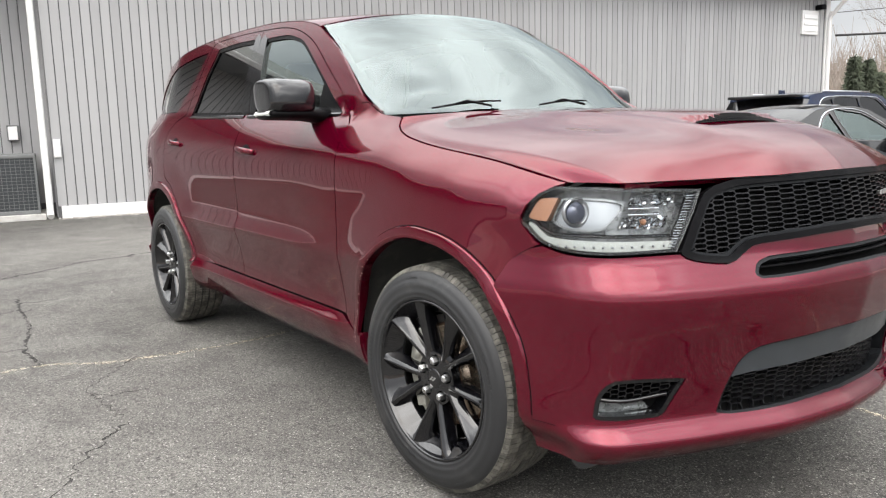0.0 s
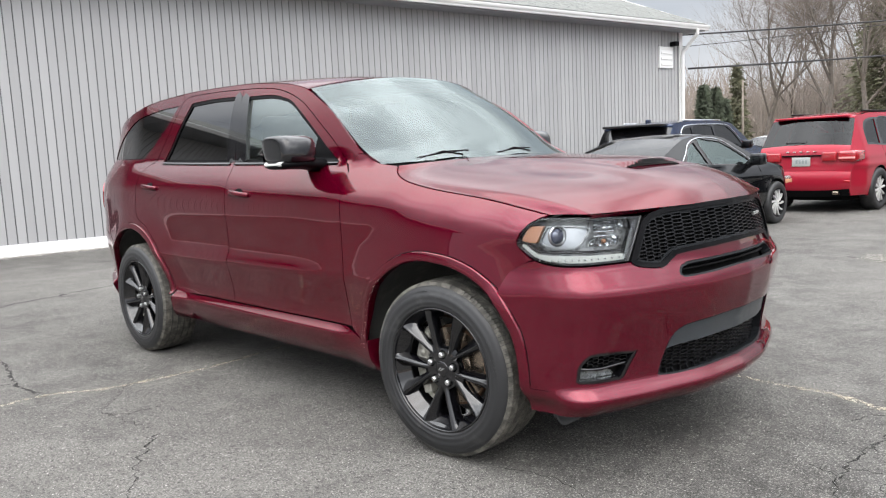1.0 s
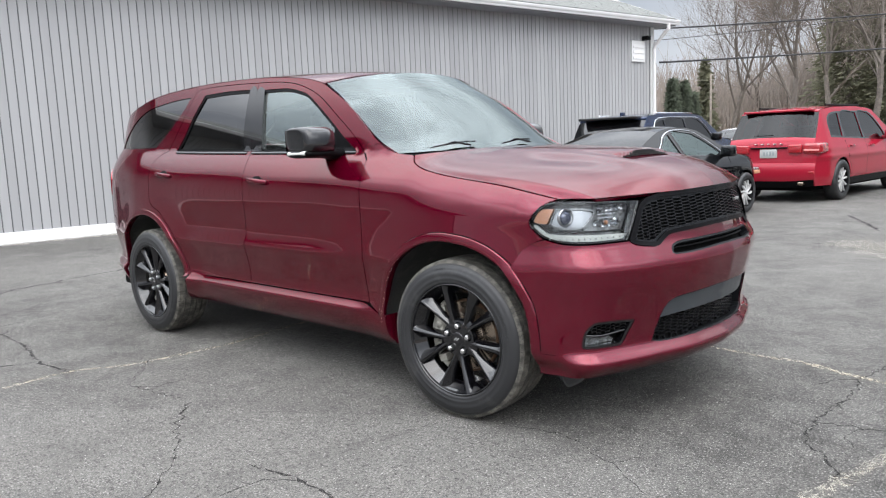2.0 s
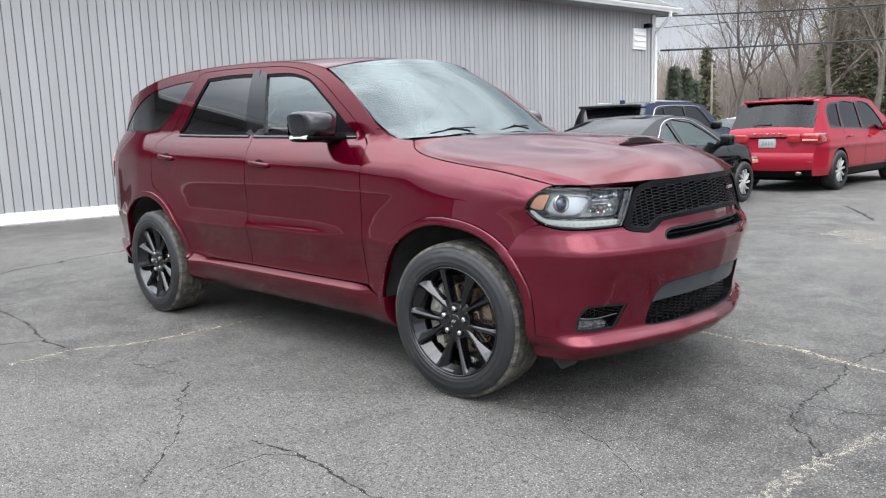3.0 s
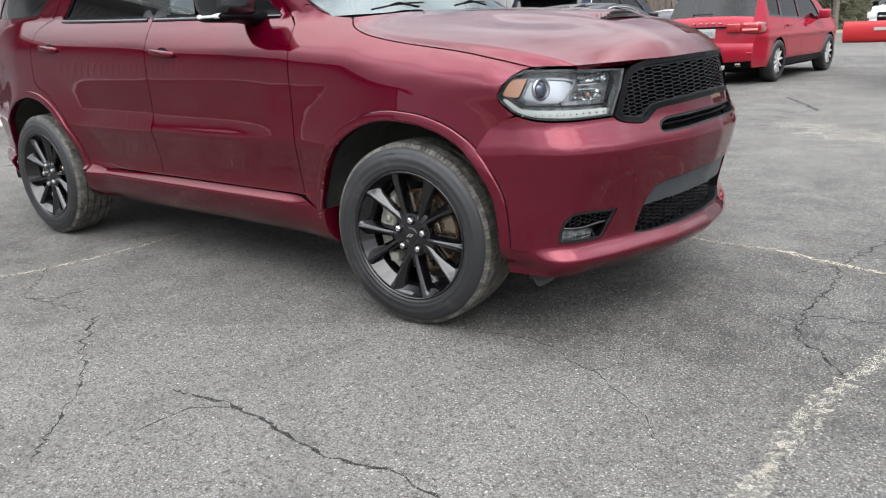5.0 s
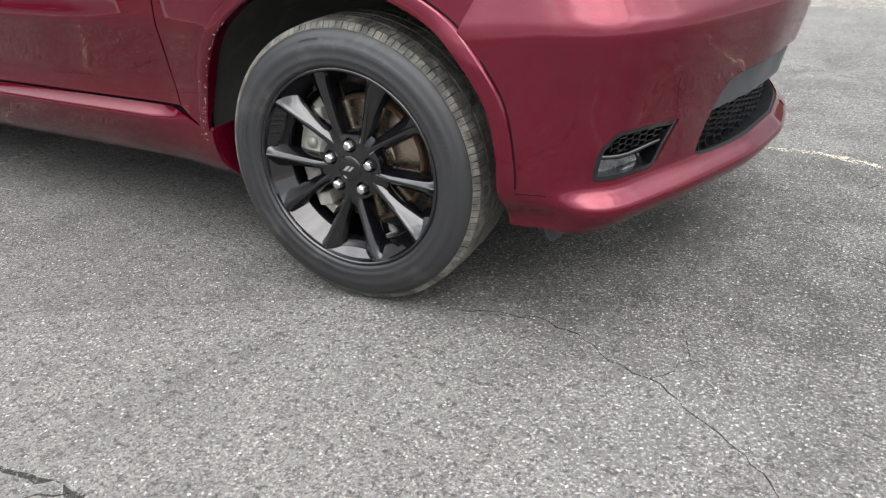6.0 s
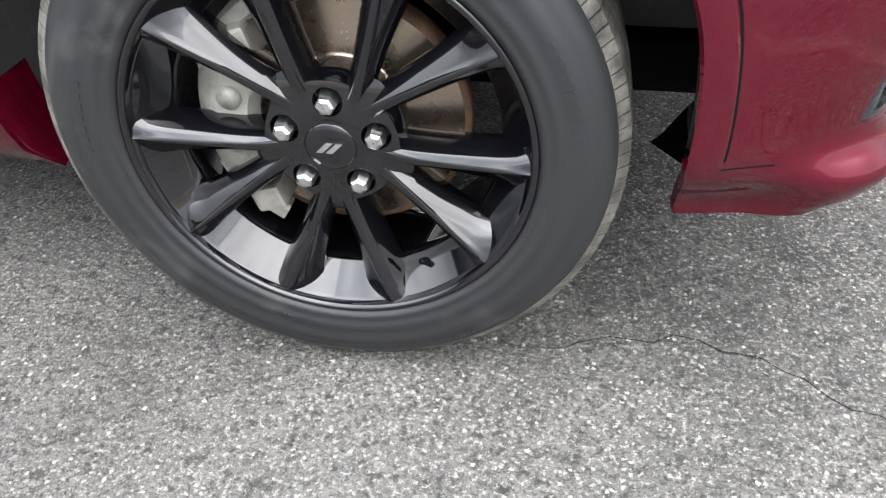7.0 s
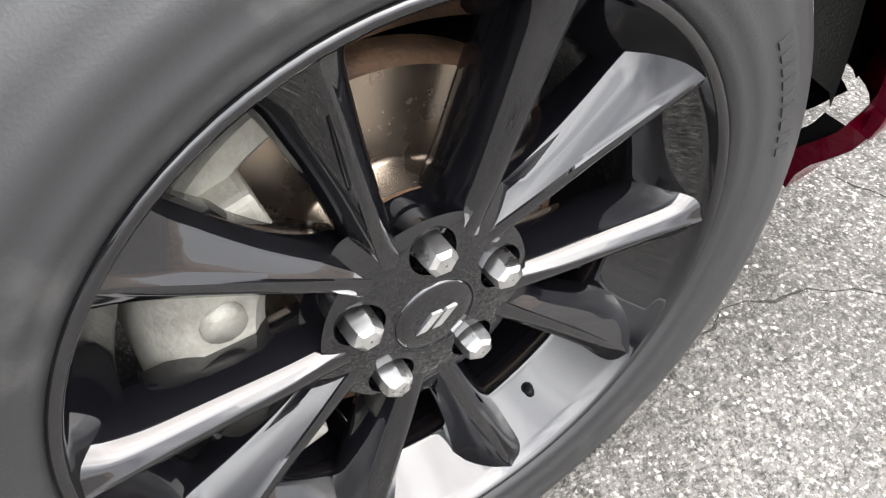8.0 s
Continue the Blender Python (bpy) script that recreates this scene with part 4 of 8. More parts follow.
for flip in (False, True):
    k = dict(flip=flip)
    door = panel("front_door", flank, inset(front_door_poly, GAP), RED, suv, [FRONT_GLASS], **k)
    panel("window", flank, inset(FRONT_GLASS, 0.012), GLASS_FRONT, door, out=-0.012, depth=0.004, label="slightly green clear side glass", **k)
    panel("window_seal", flank, inset(FRONT_GLASS, -0.001), PLASTIC, door, [inset(FRONT_GLASS, 0.016)], out=-0.005, depth=0.012, label="black rubber window seal", **k)
    panel("pillar_trim", flank, outline([(-1.672, 1.308), (-1.78, 1.307)], [(-1.789, 1.306), (-1.8525, 1.692)], [(-1.767, 1.688), (-1.72, 1.5)]), GLOSS_BLACK, door, out=0.0015, label="gloss black pillar trim", **k)
    ribbon("belt_moulding", flank, smooth_run([(-0.80, 1.278), (-1.3, 1.288), (-1.80, 1.298)]), 0.016, GLOSS_BLACK, door, out=0.006, label="black belt moulding", **k)
    rdoor = panel("rear_door", flank, inset(rear_door_poly, GAP), RED, suv, [REAR_GLASS], **k)
    panel("window", flank, inset(REAR_GLASS, 0.012), GLASS_TINT, rdoor, out=-0.012, depth=0.004, label="dark tinted privacy glass", **k)
    panel("window_seal", flank, inset(REAR_GLASS, -0.001), PLASTIC, rdoor, [inset(REAR_GLASS, 0.018)], out=-0.005, depth=0.012, label="black rubber window seal", **k)
    panel("pillar_trim", flank, outline([(-1.7945, 1.307), (-1.88, 1.312)], [(-1.895, 1.314), (-1.935, 1.708)], [(-1.8580, 1.700), (-1.826, 1.5)]), GLOSS_BLACK, rdoor, out=0.0015, label="gloss black pillar trim", **k)
    ribbon("belt_moulding", flank, smooth_run([(-1.84, 1.299), (-2.3, 1.310), (-2.77, 1.324)]), 0.016, GLOSS_BLACK, rdoor, out=0.006, label="black belt moulding", **k)
    panel("front_fender", flank, inset(fender_poly, GAP), RED, suv, **k)
    quarter = panel("quarter_panel", flank, inset(quarter_poly, GAP), RED, suv, [QUARTER_GLASS], **k)
    panel("window", flank, inset(QUARTER_GLASS, 0.004), GLASS_TINT, quarter, out=-0.005, depth=0.004, label="dark tinted rear quarter glass", **k)
    panel("roof_rail_panel", flank, inset(rail_poly, GAP * 0.6), RED, suv, res=0.03, **k)
    panel("sill", flank, inset(sill_poly, GAP), RED, suv, res=0.02, depth=0.02, **k)
    panel("rear_bumper", flank, inset(bumper_rear_poly, GAP), RED, suv, **k)
    # dark inner shell behind the gaps
    shell = outline(arc(ARCH_F, 0.50, 176, 60), HOOD_CUT[::-1][1:-1], [(-0.385, 1.255), (-0.525, 1.272)], RAIL_TOP[1:-1], TAIL_EDGE[:-1], [(-4.15, 0.86), (-4.12, 0.40)], [(-4.0, 0.36), (-3.7, 0.36)], arc(ARCH_R, 0.50, 186, 4), [(-2.5, 0.33), (-1.5, 0.33)], near=0.05)
    panel("inner_shell", flank, inset(shell, 0.012), DARK, suv, [inset(h, -0.01) for h in (FRONT_GLASS, REAR_GLASS, QUARTER_GLASS)], out=-0.020, depth=0.0, res=0.07, label="unseen black inner body shell", **k)
    # wheel wells
    for arch, nm in ((ARCH_F, "front"), (ARCH_R, "rear")):
        c, h, r = arch
        prof = [(r + 0.002, 0.022), (r + 0.022, 0.035), (r + 0.03, 0.10), (r + 0.03, 0.40), (0.20, 0.42)]
        rows = []
        first = 1 if arch is ARCH_F else -20
        for i in range(41):
            a = radians(first + (200 - first) * i / 40)
            rr = []
            for q, y in prof:
                q = q + (float(arch_bulge(math.degrees(a))) if arch is ARCH_F and q > r else 0.0)
                x, z = c + q * math.cos(a), h + q * math.sin(a)
                yy = y + (float(side(x, max(z, 0.33))) if y < 0.05 else 0.0)
                yy = max(yy, float(front(float(u_of_x(x)), max(z, 0.29))[1]) + 0.030) if z < 0.62 and x > 0.25 else yy
                rr.append((x, 2 * YC - yy if flip else yy, max(z, 0.29)))
            rows.append(rr)
        part("wheel_well", sheet(rows), LINER, suv, "grey felt wheel well liner")
    # arch mouldings: a crisp band round each wheel opening
    for arch, a0, a1 in ((ARCH_F, 0.5, 175), (ARCH_R, 8, 190)):
        c, h, r0 = arch
        rows = []
        for i in range(91):
            a = radians(a0 + (a1 - a0) * i / 90)
            fade = min(1, 6 * min(i, 90 - i) / 90 + 0.3)
            r1 = r0 + (float(arch_bulge(math.degrees(a))) if arch is ARCH_F else 0.0)
            rr = []
            for dr, o in ((0.0415, -0.004), (0.0405, 0.007), (0.0375, 0.0105), (0.030, 0.0115), (0.014, 0.0125), (0.004, 0.011), (0.0, 0.005), (0.001, -0.03)):
                x, z = c + (r1 + dr) * math.cos(a), h + (r1 + dr) * math.sin(a)
                y = float(side(x, z))
                if x > 0.27:
                    w = float(step(0.27, 0.34, x) * (1 - step(0.68, 0.80, z)))
                    y = y * (1 - w) + w * float(front(float(u_of_x(x)), z)[1])
                y = y - o * fade
                rr.append((x, 2 * YC - y if flip else y, z))
            rows.append(rr)
        sharp(part("arch_moulding", sheet(rows), RED, suv), 30)
    # the gap between the arch moulding and the panels round it
    rows = []
    for i in range(91):
        a = 2.0 + 172.0 * i / 90
        r1 = ARCH_F[2] + float(arch_bulge(a))
        rr = []
        for dr, o in ((0.0405, 0.0012), (0.0418, 0.0018), (0.0432, 0.0018), (0.0442, 0.0010)):
            x, z = ARCH_F[0] + (r1 + dr) * math.cos(radians(a)), ARCH_F[1] + (r1 + dr) * math.sin(radians(a))
            y = float(side(x, z))
            if x > 0.27:
                w = float(step(0.27, 0.34, x) * (1 - step(0.68, 0.80, z)))
                y = y * (1 - w) + w * float(front(float(u_of_x(x)), z)[1])
            rr.append((x, 2 * YC - y + o if flip else y - o, z))
        rows.append(rr)
    part("arch_gap", sheet(rows), DARK, suv, "dark joint round the arch moulding")
    # the end of the sill towards the front wheel
    rows = []
    for z in np.linspace(0.282, 0.436, 8):
        x = float(curve([(0.275, -0.472), (0.33, -0.492), (0.436, -0.508)])(z))
        y = float(side(x, z)) + 0.004
        rows.append([(x + dx, 2 * YC - y - dy if flip else y + dy, z) for dx, dy in ((-0.004, 0.0), (0.004, 0.006), (0.006, 0.03), (0.0, 0.10))])
    part("sill_end", sheet(rows), RED, suv, "crimson sill end splashed with grit")
    # road grit stuck along the rear edge of the front wheel opening
    rnd = random.Random(31)
    grit = bmesh.new()
    for k in range(110):
        a = radians(rnd.uniform(128, 178))
        q = ARCH_F[2] + rnd.choice((rnd.uniform(-0.004, 0.004), rnd.uniform(0.0, 0.034), rnd.uniform(-0.002, 0.012)))
        x, z = ARCH_F[0] + q * math.cos(a), ARCH_F[1] + q * math.sin(a)
        y = float(side(x, z)) - 0.011
        r = rnd.uniform(0.0004, 0.0012)
        made = bmesh.ops.create_icosphere(grit, subdivisions=1, radius=r)["verts"]
        bmesh.ops.transform(grit, matrix=Matrix.LocRotScale((x, 2 * YC - y if flip else y, z), None, (rnd.uniform(0.7, 2.2), 0.4, rnd.uniform(0.7, 1.6))), verts=made)
    tagged(part("grit_specks", grit, GRIT, suv, "pale road grit stuck to the wheel arch edge"), kind="stuff")
    # door handles
    for parent, x0, z0 in ((door, -1.71, 1.140), (rdoor, -2.90, 1.180)):
        rows = []
        for i in range(25):
            s = i / 24
            x = x0 + 0.215 * s
            z = z0 - 0.018 * s
            y = float(side(x, z))
            lift = 0.034 * math.sin(math.pi * min(max(s * 1.02, 0.02), 0.98)) ** 0.45 - 0.004
            hgt = 0.013 + 0.004 * math.sin(math.pi * s)
            rows.append([(x, y - lift - 0.011 * math.cos(a), z + hgt * math.sin(a)) for a in np.linspace(0, 2 * math.pi, 13)[:-1]])
        rows = np.array(rows)
        if flip:
            rows = rows * (1, -1, 1) + (0, 2 * YC, 0)
        part("door_handle", sheet(rows, closed_v=True, caps=True), RED, parent)
        # flat black ellipse on the door paints the shade behind the handle
        cup = [(x0 + 0.10 + 0.05 * math.cos(a), z0 - 0.006 + 0.024 * math.sin(a)) for a in np.linspace(0, 2 * math.pi, 25)[:-1]]
        panel("handle_cup", flank, cup, PLASTIC, parent, out=0.0012, depth=0.001, res=0.03, flip=flip, label="flat black patch painting the shade behind the handle")

# ---- nose ----
FS = (0.105, 1)


def fo(*runs):
    return outline(*runs, near=0.018, scale=FS)


LAMP = fo([(1.54, 1.046), (3.2, 1.042)], [(5.20, 1.030), (4.9, 0.95)], [(4.56, 0.866), (3.0, 0.864), (2.0, 0.870), (1.28, 0.890), (0.80, 0.925), (0.52, 0.956), (0.72, 0.99), (1.02, 1.022)])


def whole(half_run):
    """The same line on both halves of the nose, from right to left."""
    return half_run + [(16 - u, z) for u, z in half_run[::-1] if u < 7.99]


GRILLE_TOP = whole([(4.68, 0.870), (4.95, 0.945), (5.26, 1.012), (5.72, 1.036), (6.35, 1.046), (8, 1.052)])
GRILLE_LOW = whole([(4.68, 0.862), (4.9, 0.846), (5.55, 0.834), (5.80, 0.846), (6.02, 0.868), (6.35, 0.880), (8, 0.892)])
GRILLE = fo(GRILLE_TOP, GRILLE_LOW[::-1])
INTAKE = fo(whole([(6.12, 0.822), (6.35, 0.838), (7, 0.842), (8, 0.844)]), whole([(6.05, 0.803), (6.10, 0.788), (6.4, 0.784), (8, 0.794)])[::-1])
LOWER = fo(whole([(5.60, 0.408), (5.74, 0.484), (5.84, 0.526), (5.96, 0.560), (6.25, 0.590), (7, 0.604), (8, 0.610)]), whole([(5.64, 0.400), (6.2, 0.392), (8, 0.396)])[::-1])
FOG = fo([(2.70, 0.430), (2.76, 0.476), (2.90, 0.505), (3.13, 0.526), (3.4, 0.532), (4.2, 0.528)], [(4.82, 0.520), (4.65, 0.47), (4.47, 0.422)], [(4.33, 0.410), (3.5, 0.412), (2.78, 0.416)])


def twin(poly):
    return [(16 - u, z) for u, z in poly]


bumper_edge = [(float(u_of_x(x)), z) for x, z in front_arch(ARCH_F[2] + 0.040, 1, 43, 12)]
bumper_poly = fo(whole([(1.32, 0.882), (2.0, 0.864), (3.0, 0.858), (4.56, 0.860), (4.62, 0.858), (4.9, 0.842), (5.55, 0.830), (5.80, 0.842), (6.04, 0.864), (6.35, 0.876), (8, 0.888)]),
                 [(14.68, 0.882), (15.2, 0.868)], twin(bumper_edge)[::-1], [(15.26, 0.388)], [(15.26, 0.285), (12, 0.285), (8, 0.285), (4, 0.285)],
                 [(0.74, 0.285)], [(0.74, 0.388)], bumper_edge[:-1], [bumper_edge[-1], (0.36, 0.835), (0.80, 0.868)])
bumper = panel("front_bumper", front, bumper_poly, RED, suv, [INTAKE, LOWER, FOG, twin(FOG)], toward=(1, 0, 0.05), res=0.013, scale=FS, depth=0.022)
panel("bumper_backing", front, fo(whole([(2.6, 0.850), (4.6, 0.850), (8, 0.870)]), whole([(2.6, 0.31), (8, 0.31)])[::-1]), DARK, suv, [], toward=(1, 0, 0), res=0.06, scale=FS, depth=0.0, out=-0.075, label="unseen black backing of the bumper")
ribbon("lip_seam", front, smooth_run([(0.76, 0.391), (1.1, 0.390), (1.5, 0.387), (1.9, 0.383)], 0.02, FS), 0.0022, DARK, bumper, out=0.0006, toward=(0.15, -0.98, 0), height=0.001, label="dark joint line of the lip")


def hexes(name, poly, parent, material, cu, cz, out, thick=0.0045, deep=0.016, grow=0.0, label=""):
    """A honeycomb of thin walls over the part of the nose inside the outline; cu, cz: half a cell's width and its height."""
    lo, hi = np.min(poly, 0), np.max(poly, 0)
    bars = []
    rows = int((hi[1] - lo[1]) / cz) + 2
    cols = int((hi[0] - lo[0]) / (2 * cu)) + 2
    for r in range(rows):
        z = lo[1] + r * cz
        for c in range(cols):
            u = lo[0] + (2 * c + (r % 2)) * cu
            a, b, d = (u - cu * 0.42, z), (u + cu * 0.42, z), (u + cu * 0.58 + cu * 0.0, z + cz)
            nxt_l, nxt_r = (u - cu * 0.58, z + cz), (u + cu * 0.58, z + cz)
            bars += [(a, b), (a, nxt_l), (b, nxt_r)]
    mids = np.array([((p[0] + q[0]) / 2, (p[1] + q[1]) / 2) for p, q in bars])
    ok = inside(poly, mids)
    verts, faces = [], []
    for (p, q), good in zip(bars, ok):
        if not good:
            continue
        pu, pz = np.array([p[0], q[0]]), np.array([p[1], q[1]])
        s = np.stack(np.broadcast_arrays(*front(pu, pz)), -1)
        o = np.stack(np.broadcast_arrays(*front(pu + 0.02, pz)), -1)
        w = np.stack(np.broadcast_arrays(*front(pu, pz + 0.004)), -1)
        n = np.cross(o - s, w - s)
        n /= np.linalg.norm(n, axis=1)[:, None]
        n *= np.where(n[:, :1] < 0, -1, 1)
        t = s[1] - s[0]
        sd = np.cross(n, t[None])
        sd /= np.linalg.norm(sd, axis=1)[:, None]
        k = len(verts)
        for i in (0, 1):
            for a, b in ((0.5, -deep), (0.5, 0), (-0.5, 0), (-0.5, -deep)):
                verts.append(tuple(s[i] + n[i] * (out + b) + sd[i] * a * thick))
        faces += [(k, k + 1, k + 5, k + 4), (k + 1, k + 2, k + 6, k + 5), (k + 2, k + 3, k + 7, k + 6), (k + 3, k, k + 4, k + 7)]
    me = bpy.data.meshes.new(name)
    me.from_pydata(verts, [], faces)
    me.materials.append(material)
    ob = new(name, me)
    ob.parent = parent
    if label:
        ob["label"] = label
    return ob


def ring(name, poly, width, material, parent, out, depth=0.02, label="", toward=(1, 0, 0), flip=False):
    return panel(name, front, poly, material, parent, [inset(poly, width, FS)], toward=toward, res=0.02, scale=FS, depth=depth, out=out, label=label, flip=flip)


grille = ring("grille", inset(GRILLE, -0.006, FS), 0.018, PLASTIC, suv, 0.006, 0.03, "black grille surround")
panel("grille_bezel", front, inset(GRILLE, 0.012, FS), DULL_GREY, grille, [inset(GRILLE, 0.020, FS)], toward=(1, 0, 0), res=0.02, scale=FS, depth=0.02, out=-0.004, label="dark grey inner bezel")
# black sheet in place of the shade behind the grille
panel("grille_backing", front, inset(GRILLE, 0.01, FS), DARK, grille, toward=(1, 0, 0), res=0.06, scale=FS, depth=0.0, out=-0.05, label="black sheet painting the shade behind the mesh")
hexes("grille_mesh", inset(GRILLE, 0.016, FS), grille, MESH_BLACK, 0.25, 0.0070, -0.006, thick=0.0027, label="gloss black honeycomb mesh")
bars = bmesh.new()
for i, (u0, w) in enumerate(((9.05, 0.012), (9.17, 0.010), (9.28, 0.013), (9.40, 0.011), (9.51, 0.009))):
    x, y, z = [float(v) for v in front(u0, 0.975)]
    add_box(bars, x, x + 0.012, y - w / 2, y + w / 2, z - 0.006, z + 0.006, 0.0015)
part("grille_badge", bars, SILVER, grille, "small silver grille lettering shown as bars", smooth=False)
intake = ring("bumper_intake", inset(INTAKE, -0.001, FS), 0.009, DULL_GREY, suv, -0.004, 0.04, "black slot intake above the bumper")
# the slot's inner shade is a black sheet too
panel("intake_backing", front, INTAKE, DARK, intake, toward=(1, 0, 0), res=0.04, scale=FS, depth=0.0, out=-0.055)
for z in (0.808, 0.822):
    ribbon("intake_slat", front, smooth_run(whole([(6.25, z), (7, z + 0.003), (8, z + 0.006)]), 0.03, FS), 0.006, PLASTIC, intake, out=-0.022, toward=(1, 0, 0), height=0.01)
lower = ring("lower_grille", inset(LOWER, -0.001, FS), 0.008, DULL_GREY, suv, -0.006, 0.085, "dark grey lower grille surround")
# black sheet painted as the shade behind the lower mesh
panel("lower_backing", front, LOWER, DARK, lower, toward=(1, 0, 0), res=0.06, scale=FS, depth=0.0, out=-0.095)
band = fo(whole([(5.84, 0.514), (5.90, 0.540), (6.0, 0.562), (6.25, 0.586), (7, 0.600), (8, 0.606)]), whole([(5.80, 0.498), (6.5, 0.508), (8, 0.515)])[::-1])
panel("lower_band", front, band, BAND_GREY, lower, toward=(1, 0, 0), res=0.03, scale=FS, depth=0.02, out=-0.012, label="smooth dark grey band over the mesh")
mesh_poly = fo(whole([(5.62, 0.410), (5.74, 0.484), (5.80, 0.500), (6.5, 0.510), (8, 0.517)]), whole([(5.68, 0.402), (6.2, 0.396), (8, 0.400)])[::-1])
hexes("lower_mesh", mesh_poly, lower, MESH_BLACK, 0.19, 0.0070, -0.040, thick=0.0026, label="gloss black honeycomb mesh")
for flip in (False, True):
    fog = ring("fog_lamp", inset(FOG, -0.001, FS), 0.013, GLOSS_BLACK, suv, -0.003, 0.04, "gloss black fog lamp bezel", toward=(0.7, -0.7, 0), flip=flip)
    # black sheet for the shade inside the fog lamp opening
    panel("fog_backing", front, FOG, DARK, fog, toward=(0.7, -0.7, 0), res=0.04, scale=FS, depth=0.0, out=-0.045, flip=flip)
    upper = fo([(2.84, 0.488), (3.02, 0.510), (3.35, 0.522), (4.2, 0.518)], [(4.70, 0.510), (4.62, 0.488)], [(4.55, 0.480), (3.6, 0.472)])
    if not flip:
        hexes("fog_mesh", upper, fog, GLOSS_BLACK, 0.20, 0.0074, -0.012, thick=0.0026, label="honeycomb insert above the fog lamp")
    ribbon("fog_bar", front, smooth_run([(2.76, 0.474), (3.6, 0.466), (4.60, 0.478)], 0.02, FS), 0.010, GLOSS_BLACK, fog, out=-0.006, toward=(0.65, -0.75, 0), flip=flip, height=0.02)
    lens = fo([(2.80, 0.462), (3.4, 0.458)], [(4.05, 0.452), (4.2, 0.43)], [(4.22, 0.424), (3.4, 0.424), (2.80, 0.428)])
    panel("fog_reflector", front, lens, HOUSING, fog, toward=(0.7, -0.7, 0), res=0.03, scale=FS, depth=0.01, out=-0.034, flip=flip, label="chrome fog lamp reflector")
    panel("fog_lens", front, lens, LENS, fog, toward=(0.7, -0.7, 0), res=0.03, scale=FS, depth=0.008, out=-0.014, flip=flip, label="clear fog lamp lens")
    # headlamp
    lamp = panel("headlamp", front, inset(LAMP, 0.003, FS), HOUSING, suv, toward=(0.7, -0.7, 0), res=0.04, scale=FS, depth=0.0, out=-0.075, flip=flip, label="clear projector headlamp with amber marker and white running strip")
    ring("lamp_housing", inset(LAMP, 0.002, FS), 0.007, GLOSS_BLACK, lamp, -0.004, 0.06, "black lamp rim", toward=(0.7, -0.7, 0), flip=flip)
    panel("lamp_cover", front, inset(LAMP, 0.003, FS), LENS, lamp, toward=(0.7, -0.7, 0), res=0.025, scale=FS, depth=0.003, out=0.001, flip=flip, label="clear polycarbonate lens")
    amber = fo([(0.76, 0.962), (0.86, 0.985), (1.06, 1.010)], [(1.60, 1.014), (1.48, 0.985), (1.36, 0.955)], [(1.30, 0.950), (0.84, 0.954)])
    panel("side_marker", front, amber, AMBER, lamp, toward=(0.7, -0.7, 0), res=0.03, scale=FS, depth=0.02, out=-0.014, flip=flip, label="amber side marker reflector")
    bowl = fo([(1.68, 1.012), (2.4, 1.014), (3.1, 1.010), (3.46, 1.003), (3.50, 0.990), (3.28, 0.962), (2.95, 0.938), (2.6, 0.931), (2.0, 0.932), (1.60, 0.942)], [(1.44, 0.955), (1.55, 0.985)])
    panel("reflector_bowl", front, bowl, MID_SILVER, lamp, toward=(0.7, -0.7, 0), res=0.03, scale=FS, depth=0.012, out=-0.040, flip=flip, label="bright projector shroud")
    ring("shroud_rim", inset(bowl, -0.004, FS), 0.006, HOUSING, lamp, -0.030, 0.015, "satin grey shroud rim", toward=(0.7, -0.7, 0), flip=flip)
    drl = fo([(0.80, 0.945), (1.02, 0.938), (1.32, 0.915), (1.8, 0.905)], [(4.55, 0.898), (4.5, 0.885)], [(4.46, 0.876), (3.0, 0.874), (2.0, 0.880), (1.30, 0.894), (1.0, 0.912), (0.80, 0.930)])
    strip = panel("running_light", front, drl, LENS_WHITE, lamp, toward=(0.7, -0.7, 0), res=0.025, scale=FS, depth=0.02, out=-0.012, flip=flip, label="frosted white running light strip")
    for j in range(13):
        u = 1.55 + 0.23 * j
        x, y, z = [float(v) for v in front(u, 0.885)]
        bm = bmesh.new()
        bmesh.ops.create_uvsphere(bm, u_segments=8, v_segments=6, radius=0.0038)
        bmesh.ops.translate(bm, vec=(x - 0.004, (2 * YC - y - 0.002) if flip else y + 0.002, z), verts=bm.verts)
        part("light_dot", bm, MID_SILVER, strip)
    inner = fo([(3.5, 1.014), (4.2, 1.010)], [(4.85, 1.002), (4.72, 0.96), (4.55, 0.925)], [(4.3, 0.920), (3.0, 0.922)], [(3.25, 0.96), (3.4, 0.99)])
    panel("high_beam", front, inner, HOUSING, lamp, toward=(0.7, -0.7, 0), res=0.02, scale=FS, depth=0.01, out=-0.060, flip=flip, label="stepped chrome high beam reflector")
    # cut-glass facets above and below a bright slot
    rnd = random.Random(31)
    for u0, u1, z0, z1 in ((3.62, 4.62, 0.986, 1.014), (3.42, 4.42, 0.926, 0.958)):
        bm = bmesh.new()
        nu, nz = 15, 5
        for i in range(nu):
            for j in range(nz):
                lean = 0.10 * j / nz
                corners = []
                deep = [rnd.uniform(0.038, 0.054) for _ in range(4)]
                for (du, dz), dd in zip(((0, 0), (1, 0), (1, 1), (0, 1)), deep):
                    x, y, z = [float(v) for v in front(u0 + lean + (u1 - u0) * (i + du * 0.94) / nu, z0 + (z1 - z0) * (j + dz * 0.94) / nz)]
                    x, y = x - dd * 0.8, y + dd * 0.6
                    corners.append(bm.verts.new((x, 2 * YC - y if flip else y, z)))
                bm.faces.new(corners[::-1] if flip else corners)
